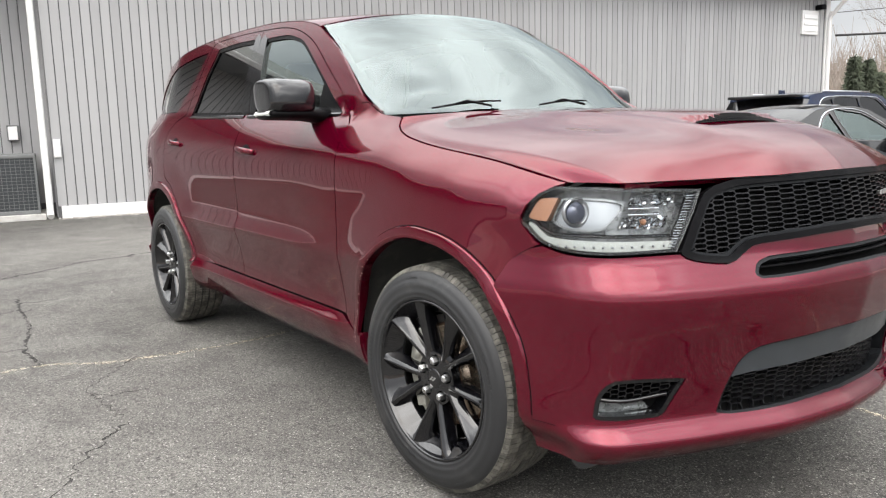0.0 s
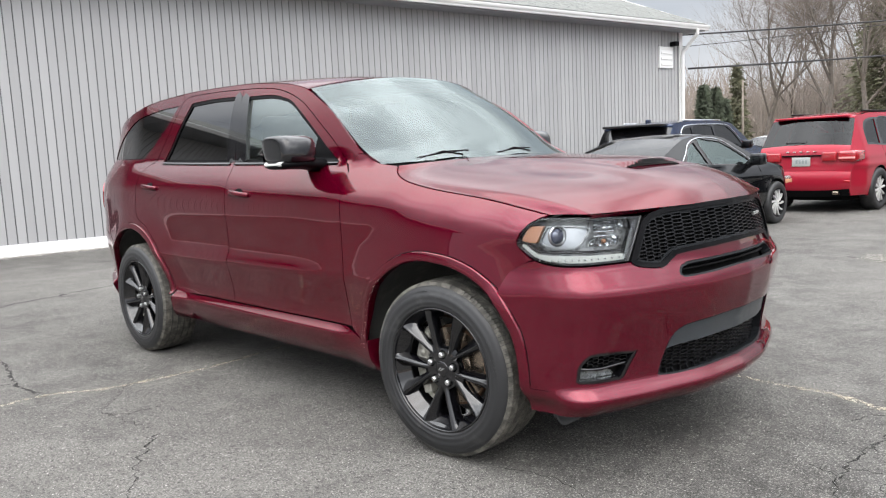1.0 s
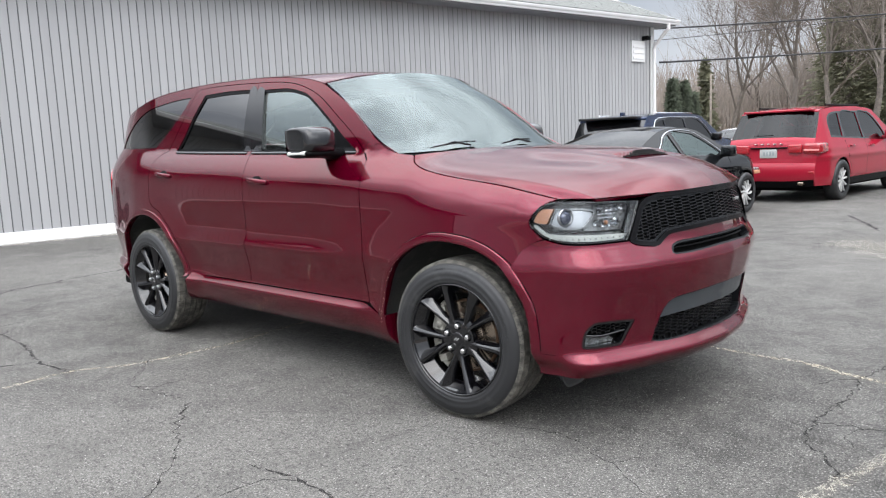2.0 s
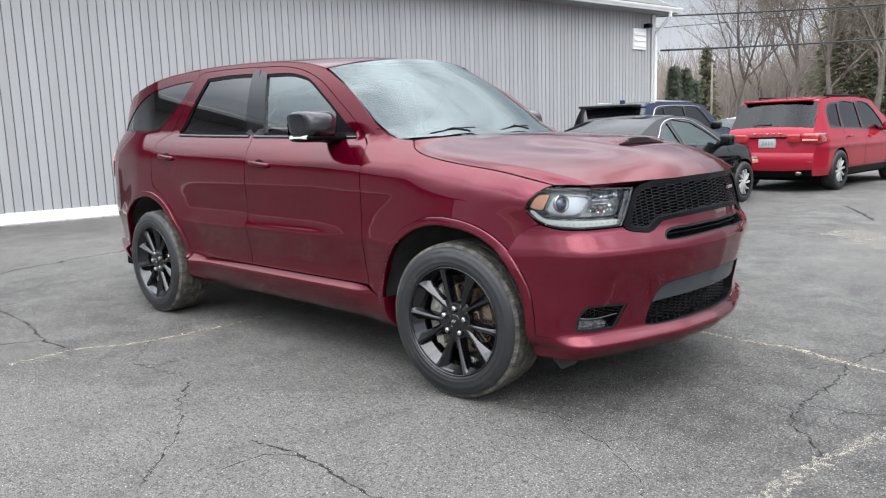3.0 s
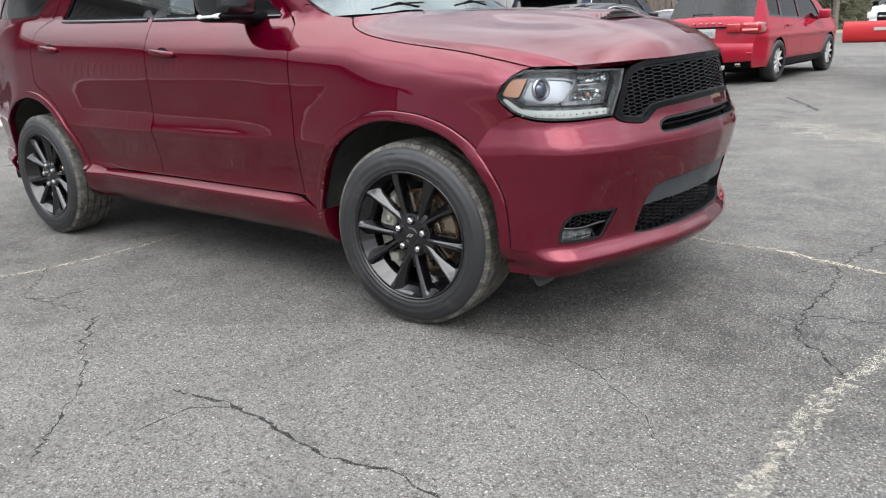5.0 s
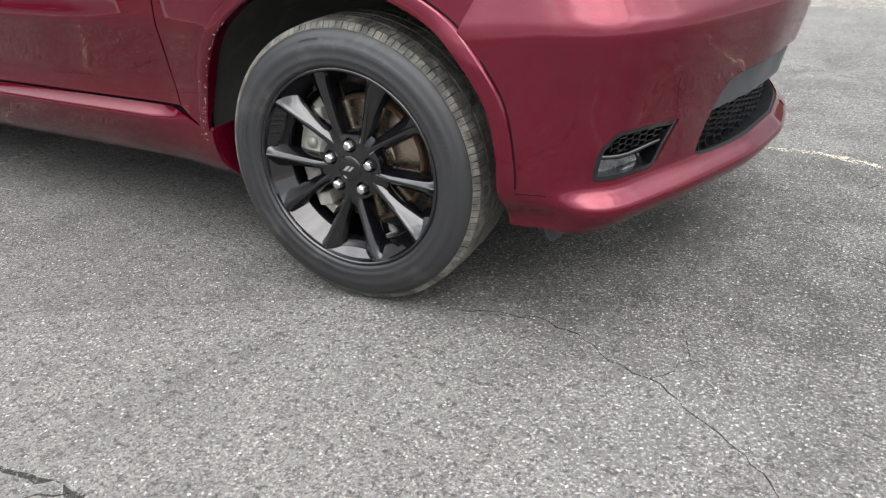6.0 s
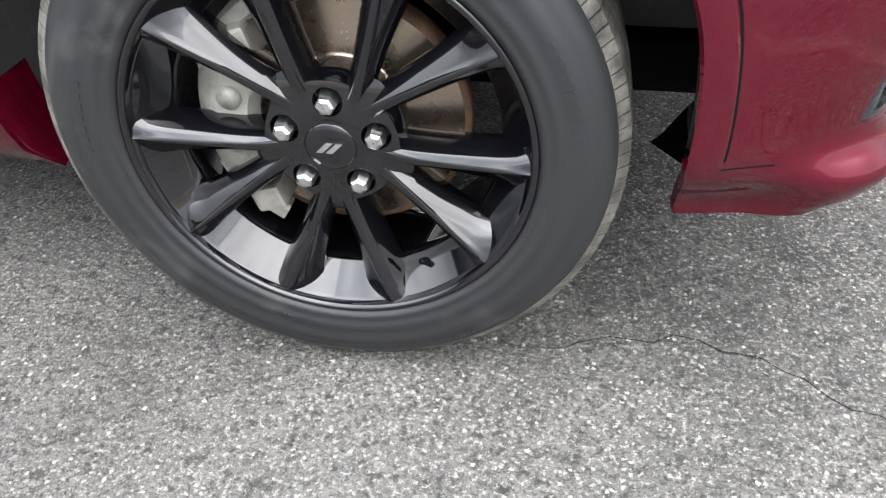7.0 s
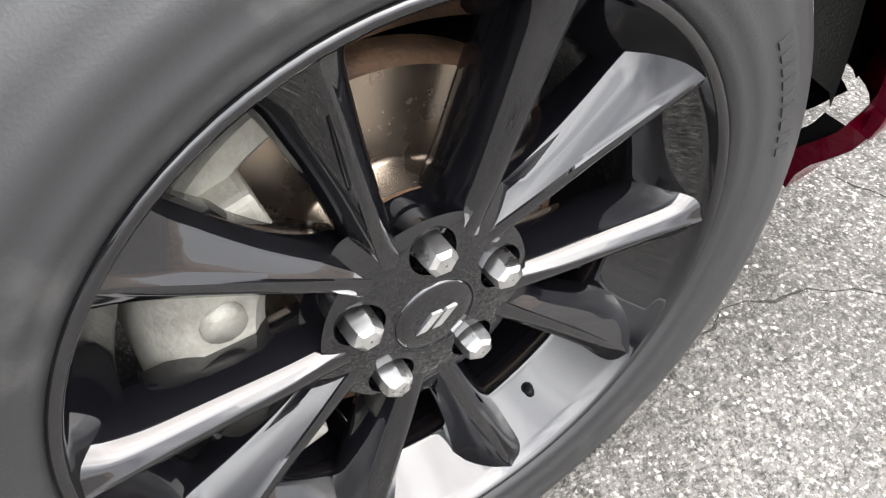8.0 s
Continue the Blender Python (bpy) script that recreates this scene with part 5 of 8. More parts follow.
        part("faceted_reflector", bm, CHROME, lamp, "cut-glass chrome reflector facets", smooth=False)
    for zz in (0.964, 0.980):
        ribbon("reflector_step", front, smooth_run([(3.60, zz), (4.05, zz), (4.50, zz)], 0.02, FS), 0.007, CHROME, lamp, out=-0.034, toward=(0.75, -0.6, 0), flip=flip, height=0.014)
    x, y, z = [float(v) for v in front(3.95, 0.944)]
    bm = bmesh.new()
    bmesh.ops.create_uvsphere(bm, u_segments=12, v_segments=8, radius=0.009)
    bmesh.ops.translate(bm, vec=(x - 0.030, (2 * YC - y - 0.022) if flip else y + 0.022, z), verts=bm.verts)
    part("indicator_bulb", bm, AMBER, lamp, "amber bulb")
    ribbon("lamp_divider", front, smooth_run([(0.78, 0.952), (1.06, 0.945), (1.5, 0.918), (2.4, 0.913), (4.6, 0.908)], 0.02, FS), 0.008, GLOSS_BLACK, lamp, out=-0.008, toward=(0.7, -0.7, 0), flip=flip, height=0.02)
    for j in range(20):
        zz = 0.880 + 0.0069 * j
        u = 4.46 + (zz - 0.880) * 3.6
        ribbon("lamp_rib", front, [(u - 0.07, zz), (u, zz), (u + 0.07, zz)], 0.0036, CHROME, lamp, out=-0.008, toward=(0.75, -0.6, 0), flip=flip, height=0.008)
    # projector ball
    x, y, z = [float(v) for v in front(2.20, 0.973)]
    c = Vector((x - 0.028, (2 * YC - y - 0.020) if flip else y + 0.020, z))
    d = Vector((0.95, 0.3 if flip else -0.3, 0.02)).normalized()
    turn = d.to_track_quat("Y", "Z").to_matrix().to_4x4()
    for nm, prof, mt, lb in (("projector_ring", [(0.030, 0.0), (0.037, 0.004), (0.040, 0.014), (0.036, 0.020), (0.031, 0.016)], MID_SILVER, "silver projector ring"), ("projector_lens", [(0.031, 0.008), (0.027, 0.018), (0.018, 0.026), (0.008, 0.030), (0.0005, 0.031)], None, "round glass projector lens")):
        bm = revolve(prof, 32)
        bmesh.ops.transform(bm, matrix=Matrix.Translation(c) @ turn, verts=bm.verts)
        part(nm, bm, mt or mat("projector_glass", (0.10, 0.11, 0.16), 0.05, 0.3, 1.0), lamp, lb)

# ---- bonnet, windscreen, roof ----
seam_x = curve([(0, -0.385), (0.05, -0.352), (0.12, -0.285), (0.2, -0.20), (0.35, -0.058), (0.65, 0.215), (0.86, 0.401), (1, 0.515)])
seam_z = curve([(0, 1.255), (0.05, 1.222), (0.12, 1.193), (0.2, 1.172), (0.35, 1.147), (0.65, 1.110), (0.86, 1.075), (1, 1.050)])
mid_z = curve([(0, 1.278), (0.25, 1.262), (0.5, 1.240), (0.7, 1.212), (0.84, 1.176), (0.93, 1.130), (0.975, 1.085), (1, 1.052)])
u_of_y = curve([(float(plan_y(u)), u) for u in np.linspace(0.5, 8, 40)])


def bonnet(a, q):
    """a from the windscreen (0) to the leading edge (1), q across from -1 (right) to 1."""
    a, q = np.asarray(a, float), np.asarray(q, float)
    m = np.abs(q)
    sx, sz = seam_x(a), seam_z(a)
    sy = side(sx, sz)
    y = sy + (YC - sy) * (1 - m)
    # leading edge: the nose's top line
    ey = 0.108 + (YC - 0.108) * (1 - m)
    ex, _, _ = front(u_of_y(ey), 1.05)
    ex = np.where(m > 0.93, 0.515 + (ex - 0.515) * (1 - step(0.93, 1.0, m)), ex)
    rear = -0.385 + 0.13 * (1 - m ** 2)
    fwd = (sx + 0.385) / 0.90
    x = rear + (ex + 0.006 - rear) * fwd
    w = 1 - m ** 2.3
    z = sz + (mid_z(fwd) - sz) * w
    z = np.minimum(z, sz + (mid_z(fwd) - sz) * 1.0)
    # raised centre with the scoop, and a hollow on each side of it
    rise = (1 - step(0.36, 0.50, m)) * step(0.02, 0.25, fwd) * (1 - step(0.72, 0.95, fwd))
    z = z + 0.007 * rise
    scoop = (1 - step(0.26, 0.34, m)) * step(0.30, 0.672, fwd) * (1 - step(0.672, 0.690, fwd))
    z = z + 0.011 * scoop - 0.013 * (1 - step(0.27, 0.36, m)) * step(0.672, 0.690, fwd) * (1 - step(0.70, 0.80, fwd))
    dent = np.exp(-(((m - 0.55) / 0.10) ** 2 + ((fwd - 0.52) / 0.16) ** 2))
    z = z - 0.012 * dent
    return x, np.where(q > 0, 2 * YC - y, y), z


hood_poly = outline([(0.0, -1.0), (0.2, -1.0), (0.5, -1.0), (0.8, -1.0)], [(1.0, -1.0), (1.0, 0.0)], [(1.0, 1.0), (0.8, 1.0), (0.5, 1.0), (0.2, 1.0)], [(0.0, 1.0), (0.0, 0.0)], near=0.02, scale=(0.9, 0.8))
hood = panel("hood", bonnet, inset(hood_poly, GAP, (0.9, 0.8)), RED, suv, toward=(0, 0, 1), res=0.015, scale=(0.9, 0.8), depth=0.02, label="sculpted crimson bonnet with a centre scoop")
panel("hood_backing", bonnet, inset(hood_poly, -0.012, (0.9, 0.8)), DARK, suv, toward=(0, 0, 1), res=0.06, scale=(0.9, 0.8), depth=0.0, out=-0.026, label="unseen black panel under the bonnet")
# scoop mouth, a sheet painted black as the opening's shade, with its mesh
SCOOP = curve([(float(seam_x(a)) / 0.90 + 0.385 / 0.90, a) for a in np.linspace(0, 1, 60)])(0.695)
mouth = []
for q in np.linspace(-0.285, 0.285, 25):
    e = 1 - (abs(q) / 0.29) ** 3
    x0, y0, z0 = [float(v) for v in bonnet(SCOOP, q)]
    x1, y1, z1 = [float(v) for v in bonnet(SCOOP - 0.030, q)]
    mouth.append([(x0 + 0.006, y0, z0 + 0.0015), (x0 - 0.004, y0, z0 + 0.006 * e), (x1 + 0.012, y1, z0 + (z1 - z0) * 0.85 * e), (x1 + 0.006, y1, z0 + (z1 - 0.001 - z0) * e)])
part("hood_scoop", sheet(mouth), DARK, hood, "black sheet standing for the shaded scoop opening")
bm = bmesh.new()
for r in range(2):
    for k in range(34):
        q = -0.265 + 0.53 * (k + 0.5 * (r % 2)) / 34
        x0, y0, z0 = [float(v) for v in bonnet(SCOOP, q)]
        e = 1 - (abs(q) / 0.29) ** 3
        cx, cz = x0 - 0.004 - 0.006 * r, z0 + (0.005 + 0.007 * r) * e
        add_box(bm, cx, cx + 0.006, y0 - 0.0045, y0 + 0.0045, cz - 0.0028, cz + 0.0028)
part("scoop_mesh", bm, GLOSS_BLACK, hood, "black mesh in the scoop", smooth=False)


def screen(b, q):
    """b from the base (0) to the roof (1), q across."""
    b, q = np.asarray(b, float), np.asarray(q, float)
    m = np.abs(q)
    exz = curve([(0, -0.515), (0.2, -0.64), (0.4, -0.765), (0.7, -0.955), (1, -1.175)])(b)
    ez = curve([(0, 1.262), (0.2, 1.328), (0.4, 1.420), (0.7, 1.556), (1, 1.682)])(b)
    ey = side(exz, ez) + 0.012
    y = ey + (YC - ey) * (1 - m)
    bow = 1 - m ** 2.2
    x = exz + bow * (0.24 * (1 - b) + 0.13 * b)
    z = ez + bow * (0.012 * (1 - b) + 0.068 * b)
    return x, np.where(q > 0, 2 * YC - y, y), z


scr_poly = outline([(0, -1), (0.5, -1)], [(1, -1), (1, 0)], [(1, 1), (0.5, 1)], [(0, 1), (0, 0)], near=0.03, scale=(0.8, 0.75))
windscreen = panel("windscreen", screen, inset(scr_poly, 0.004, (0.8, 0.75)), GLASS_CLEAR, suv, toward=(1, 0, 0.6), res=0.04, scale=(0.8, 0.75), depth=0.004, label="laminated windscreen reflecting pale clouds")
panel("screen_border", screen, inset(scr_poly, 0.003, (0.8, 0.75)), GLOSS_BLACK, windscreen, [inset(scr_poly, 0.030, (0.8, 0.75))], toward=(1, 0, 0.6), res=0.03, scale=(0.8, 0.75), depth=0.0, out=-0.006, label="black printed border of the glass")
# cowl under the wipers
rows = []
for q in np.linspace(-0.97, 0.97, 41):
    p0 = [float(v) for v in screen(0.03, q)]
    p1 = [float(v) for v in bonnet(0.0, q)]
    rows.append([(p0[0] - 0.02, p0[1], p0[2] - 0.004), ((p0[0] + p1[0]) / 2, (p0[1] + p1[1]) / 2, min(p0[2], p1[2]) - 0.018), (p1[0] + 0.03, p1[1], p1[2] - 0.022)])
part("cowl", sheet(rows), PLASTIC, suv, "black plastic cowl at the windscreen base")
for q0, q1, b1 in ((-0.80, -0.42, 0.055), (-0.22, 0.18, 0.05)):
    wip = bmesh.new()
    path = []
    for s in np.linspace(0, 1, 16):
        x, y, z = [float(v) for v in screen(0.015 + b1 * math.sin(math.pi * s * 0.6), q0 + (q1 - q0) * s)]
        path.append((x + 0.014, y, z + 0.014))
    tube(wip, path, [0.0045 - 0.002 * abs(s - 0.5) for s in np.linspace(0, 1, 16)], 6)
    tube(wip, [path[5], Vector(path[7]) + Vector((0.012, 0, 0.008)), Vector(path[9]) + Vector((0.05, 0.05, -0.016))], 0.005, 6)
    part("wiper", wip, PLASTIC, suv, "black windscreen wiper")

rail_z = curve([(-x, z) for x, z in RAIL_TOP])
roof_mid = curve([(0.9, 1.735), (1.06, 1.748), (1.3, 1.778), (1.7, 1.803), (2.2, 1.815), (2.8, 1.810), (3.4, 1.778), (3.97, 1.715), (4.2, 1.69)])


def roof(x, q):
    x, q = np.asarray(x, float), np.asarray(q, float)
    m = np.abs(q)
    ez = rail_z(-x) + 0.002
    ey = side(x, ez)
    y = ey + (YC - ey) * (1 - m)
    f = step(-1.6, -1.17, x)
    xx = x + (1 - m ** 2.2) * 0.13 * f
    z = ez + (roof_mid(-xx) - ez) * (1 - m ** 2.4)
    return xx, np.where(q > 0, 2 * YC - y, y), z


roof_poly = outline([(-1.18, -1), (-2.5, -1)], [(-3.97, -1), (-3.97, 0)], [(-3.97, 1), (-2.5, 1)], [(-1.18, 1), (-1.18, 0)], near=0.05, scale=(1, 0.68))
panel("roof", roof, inset(roof_poly, 0.002, (1, 0.68)), RED, suv, toward=(0, 0, 1), res=0.05, scale=(1, 0.68), depth=0.02)
# tail: gate and rear bumper close the body
rows = []
for z in np.linspace(0.36, 1.60, 30):
    x = float(curve([(0.30, -4.12), (0.5, -4.18), (0.86, -4.18), (1.15, -4.17), (1.33, -4.13), (1.48, -4.06), (1.60, -3.97)])(z))
    y = float(side(x, z))
    rows.append([(x - 0.10 * (1 - abs(q) ** 2.5), YC + q * (YC - y), z) for q in np.linspace(-1, 1, 21)])
rows.append([(-3.965, YC + q * (YC - float(side(-3.97, 1.60))), 1.60 + (0.114) * (1 - abs(q) ** 2.4)) for q in np.linspace(-1, 1, 21)])
part("tailgate", sheet(rows), RED, suv)
for flip in (False, True):
    tl = outline([(-3.90, 1.13), (-3.95, 1.02)], [(-4.0, 1.0), (-4.165, 1.0)], [(-4.165, 1.22), (-4.0, 1.2)])
    panel("tail_lamp", flank, tl, TAIL_RED, suv, out=0.006, depth=0.012, flip=flip, label="dark red tail lamp wrapping the corner")

# door mirrors
for flip in (False, True):
    def ms(p):
        p = np.asarray(p, float)
        return p * (1, -1, 1) + (0, 2 * YC, 0) if flip else p
    mirror = part("door_mirror", sheet(ms([[(-0.965 + 0.115 * sx * k - 0.012 * sz, -0.050 + 0.10 * sy, 1.352 + 0.074 * sz * (0.5 + 0.5 * k))
                                          for sx, sz in [(math.copysign(abs(math.cos(a)) ** 0.62, math.cos(a)), math.copysign(abs(math.sin(a)) ** 0.62, math.sin(a))) for a in np.linspace(0, 2 * math.pi, 33)[:-1]]]
                                         for sy, k in ((-1.0, 0.30), (-0.995, 0.55), (-0.97, 0.72), (-0.91, 0.85), (-0.80, 0.94), (-0.6, 0.99), (-0.2, 1.02), (0.3, 1.0), (0.7, 0.95), (0.90, 0.85), (0.98, 0.68), (1.0, 0.40))]), closed_v=True, caps=True), GLOSS_BLACK, suv, "gloss black door mirror with a chipped shine")
    foot = sheet(ms([[(-0.965 + 0.105 * math.cos(a) * k, y, 1.283 + h * math.sin(a) + dz) for a in np.linspace(0, 2 * math.pi, 17)[:-1]] for y, k, h, dz in ((-0.155, 0.5, 0.012, 0.0), (-0.14, 0.95, 0.024, 0.0), (-0.05, 1.0, 0.026, 0.0), (0.03, 0.9, 0.028, -0.002), (0.09, 0.75, 0.035, -0.006), (0.13, 0.8, 0.035, -0.010))]), closed_v=True, caps=True)
    part("mirror_foot", foot, PLASTIC, mirror, "matt black mirror foot")
    part("turn_signal", sheet(ms([[(-0.97 + 0.09 * k, y, 1.283 + h) for y, h in ((-0.152, -0.008), (-0.160, 0.0), (-0.152, 0.010), (-0.12, 0.022))] for k in np.linspace(-0.7, 1.0, 8)])), LENS_WHITE, mirror, "clear turn signal strip")
    gl = sheet(ms([[(-1.083, -0.050 + 0.080 * a, 1.352 + 0.055 * b) for a in np.linspace(-1, 1, 6)] for b in np.linspace(-1, 1, 6)]))
    part("mirror_glass", gl, CHROME, mirror, "silvered mirror glass")
    panel("mirror_sail", flank, outline([(-0.80, 1.285), (-0.90, 1.352)], [(-1.0, 1.428), (-1.01, 1.35)], [(-1.0, 1.292), (-0.9, 1.287)]), PLASTIC, suv, out=0.001, depth=0.008, res=0.03, flip=flip, label="black triangular mirror base")

# underside, chin and cabin
FLAP = mat("grey_rubber", (0.055, 0.056, 0.058), 0.7, vary=0.2, scale=12)
for flip in (False, True):
    rows = []
    for z in np.linspace(0.288, 0.386, 6):
        x, y, _ = [float(v) for v in front(0.76, z)]
        rows.append([(x, s if not flip else 2 * YC - s, z) for s in (y + 0.004, y + 0.02, y + 0.05)])
    part("bumper_return", sheet(rows), PLASTIC, suv, "dark inner edge of the bumper before the wheel")
under = box(-4.05, -0.50, 0.22, 2 * YC - 0.22, 0.24, 0.34, 0.02)
add_box(under, -0.60, 0.66, 0.46, 2 * YC - 0.46, 0.245, 0.345, 0.02)
part("underbody", under, DARK, suv, "black underbody floor")
rows = []
for u in np.linspace(3.0, 13.0, 51):
    x, y, z = [float(v) for v in front(u, 0.287)]
    k = 1 if y < YC else -1
    rows.append([(x - 0.03, y + 0.03 * k, 0.296), (x - 0.06, y + 0.045 * k, 0.274), (x - 0.16, y + 0.06 * k, 0.262), (x - 0.24, YC + (y - YC) * 0.80, 0.262)])
part("chin", sheet(rows), PLASTIC, suv, "black plastic air dam under the lip")
for flip in (False, True):
    rows = [[(0.475 + 0.03 * (1 - w) ** 2, y, 0.195 + 0.105 * w) for w in np.linspace(0, 1, 8)] for y in np.linspace(0.15, 0.33, 12)]
    rows = np.array(rows)
    for i in range(12):
        rows[i, :3, 2] += 0.035 * (abs(i - 5.5) / 5.5) ** 4
    if flip:
        rows = rows * (1, -1, 1) + (0, 2 * YC, 0)
    ob = part("air_deflector", sheet(rows), FLAP, suv, "black rubber flap before the wheel")
    sol = ob.modifiers.new("thick", "SOLIDIFY")
    sol.thickness = 0.006
cab = bmesh.new()
add_box(cab, -3.9, -0.62, 0.20, 2 * YC - 0.20, 0.45, 0.62, 0.03)
part("cabin_floor", cab, CABIN, suv, "dark cabin floor")
rows = []
for q in np.linspace(-1, 1, 21):
    hump = 0.03 * math.exp(-((q + 0.0) / 0.2) ** 2) + 0.035 * math.exp(-((q - 0.45) / 0.2) ** 2)
    rows.append([(x, YC + q * 0.72, z) for x, z in ((-0.52, 1.235), (-0.7, 1.255 + hump), (-0.86, 1.245 + hump), (-0.93, 1.18), (-0.90, 0.75))])
part("dashboard", sheet(rows), CABIN, suv, "black dashboard")
for x0, ys in ((-1.62, (0.50, 1.30)), (-2.55, (0.50, 1.30)), (-3.3, (0.55, 1.25))):
    for yc in ys:
        seat = bmesh.new()
        add_box(seat, x0 - 0.05, x0 + 0.48, yc - 0.25, yc + 0.25, 0.62, 0.86, 0.06)
        add_box(seat, x0 - 0.20, x0 - 0.02, yc - 0.25, yc + 0.25, 0.78, 1.38, 0.06, Matrix.Translation((x0, 0, 0.8)) @ Matrix.Rotation(radians(-14), 4, "Y") @ Matrix.Translation((-x0, 0, -0.8)))
        add_box(seat, x0 - 0.30, x0 - 0.19, yc - 0.13, yc + 0.13, 1.42, 1.58, 0.04)
        part("seat", seat, CABIN, suv, "black leather seat")
wheel_rim = revolve([(0.185 + 0.014 * math.cos(a), 0.014 * math.sin(a)) for a in np.linspace(0, 2 * math.pi, 11)], 36)
bmesh.ops.transform(wheel_rim, matrix=Matrix.Translation((-1.02, 1.30, 1.13)) @ Matrix.Rotation(radians(-65), 4, "Y") @ Matrix.Rotation(radians(90), 4, "X"), verts=wheel_rim.verts)
part("steering_wheel", wheel_rim, CABIN, suv, "black steering wheel")
mir = bmesh.new()
add_box(mir, -1.02, -0.98, YC - 0.12, YC + 0.12, 1.56, 1.63, 0.015)
part("rear_view_mirror", mir, CABIN, suv, "black rear view mirror")
head = []
for x in np.linspace(-1.25, -3.9, 16):
    head.append([(x, float(roof(x, q * 0.97)[1]), float(roof(x, q * 0.97)[2]) - 0.03) for q in np.linspace(-1, 1, 13)])
part("headliner", sheet(head), mat("headliner_grey", (0.30, 0.29, 0.28), 0.9, vary=0.1), suv, "pale grey cloth headliner")


# ---- wheels of the red car: axis along y, outside towards -y, the cap's face at y = 0 ----
def lug_angle(k):
    return radians(90 + 72 * k)


def build_wheel(m, name="wheel", seed=1):
    wheel = new(name)
    wheel.parent = suv
    wheel.matrix_world = m
    wheel["label"] = "gloss black ten-spoke alloy wheel with a dusty tyre"
    # tyre
    side_p = [(0.2665, -0.012), (0.271, -0.021), (0.276, -0.0255), (0.281, -0.0285), (0.2825, -0.0275), (0.290, -0.0315), (0.300, -0.0335), (0.3015, -0.0325), (0.315, -0.0345), (0.330, -0.0340), (0.3315, -0.0325), (0.343, -0.0300), (0.355, -0.0235), (0.364, -0.0140), (0.3705, -0.0025), (0.3745, 0.010)]
    back_p = [(r, 0.217 - y) for r, y in side_p[::-1]]
    mid = [(0.3762, y) for y in (0.03, 0.108, 0.187)]
    part("tyre", revolve(side_p + mid + back_p, 120), TYRE, wheel, "dusty black tyre sidewall")
    # tread blocks
    verts, faces = [], []
    rnd = random.Random(seed)

    def block(a0, a1, ya, yb, r_low, r_a, r_b, skew=0.0):
        k = len(verts)
        n = 2
        for i in range(n + 1):
            a = a0 + (a1 - a0) * i / n
            for y, r, s in ((ya, r_low, 0), (ya, r_a, 0), (yb, r_b, skew), (yb, r_low, skew)):
                verts.append((r * math.cos(a + s), y, r * math.sin(a + s)))
        for i in range(n):
            b = k + 4 * i
            for j in range(3):
                faces.append((b + j, b + j + 1, b + j + 5, b + j + 4))
        faces.append((k, k + 3, k + 2, k + 1))
        b = k + 4 * n
        faces.append((b, b + 1, b + 2, b + 3))
    N = 128
    ribs = [(-0.001, 0.040, 0.3795, 0.3835), (0.047, 0.083, 0.3838, 0.3848), (0.091, 0.126, 0.3850, 0.3850), (0.134, 0.170, 0.3848, 0.3838), (0.177, 0.218, 0.3835, 0.3795)]
    for j, (ya, yb, ra, rb) in enumerate(ribs):
        for k in range(N):
            a0 = 2 * math.pi * (k + 0.37 * j) / N
            span = 2 * math.pi / N * rnd.choice((0.86, 0.9, 0.92))
            block(a0, a0 + span, ya, yb, 0.370, ra, rb, 0.02 * (1 if j % 2 else -1) if 0 < j < 4 else 0.0)
            if j in (0, 4):
                # shoulder lug that turns over onto the sidewall
                y2, r2 = (-0.0135, 0.3655) if j == 0 else (0.2305, 0.3655)
                block(a0, a0 + span, y2, ya if j == 0 else yb, 0.362, r2, ra if j == 0 else rb) if j == 0 else block(a0, a0 + span, yb, y2, 0.362, rb, r2)
    me = bpy.data.meshes.new("tread")
    me.from_pydata(verts, [], faces)
    bm = bmesh.new()
    bm.from_mesh(me)
    bmesh.ops.recalc_face_normals(bm, faces=bm.faces)
    tread = part("tread", bm, TREAD, wheel, "dry brownish tread blocks", smooth=False)
    # raised marks on the sidewall
    for a0, n, r, h, w in ((12, 9, 0.318, 0.013, 0.010), (165, 7, 0.318, 0.013, 0.011), (60, 12, 0.2945, 0.005, 0.004), (250, 10, 0.2945, 0.005, 0.004), (300, 6, 0.342, 0.006, 0.005), (100, 8, 0.342, 0.006, 0.005)):
        bm = bmesh.new()
        for k in range(n):
            a = radians(a0) + k * w * 1.5 / r
            ww = w * rnd.uniform(0.5, 1.0)
            mm = Matrix.Rotation(-a, 4, "Y")
            add_box(bm, r - h / 2, r + h / 2, -0.0352 if r < 0.335 else -0.0312, -0.0300, -ww / 2, ww / 2, m=mm)
        part("sidewall_lettering", bm, TYRE, wheel, "raised unreadable tyre marks shown as bars", smooth=False)
    # rim barrel
    rim_p = [(0.2700, -0.012), (0.2715, -0.0195), (0.2700, -0.0235), (0.2660, -0.0250), (0.2625, -0.0235), (0.2605, -0.0190), (0.2590, -0.0130), (0.2560, -0.0080), (0.2400, 0.0120), (0.2235, 0.0360), (0.2210, 0.0390), (0.2200, 0.0440), (0.2230, 0.0600), (0.2300, 0.1200), (0.2380, 0.1900), (0.2500, 0.2150), (0.2700, 0.2250)]
    part("rim", revolve(rim_p, 96), WHEEL_BLACK, wheel, "gloss black rim with a rounded lip")
    # spokes: five forked arms between the nuts; a broad sloping blade faces into each fork, a steep hollow flank away from it
    depth_at = curve([(0.03, 0.010), (0.075, 0.0075), (0.12, 0.001), (0.18, -0.007), (0.235, -0.0150), (0.262, -0.0185)])
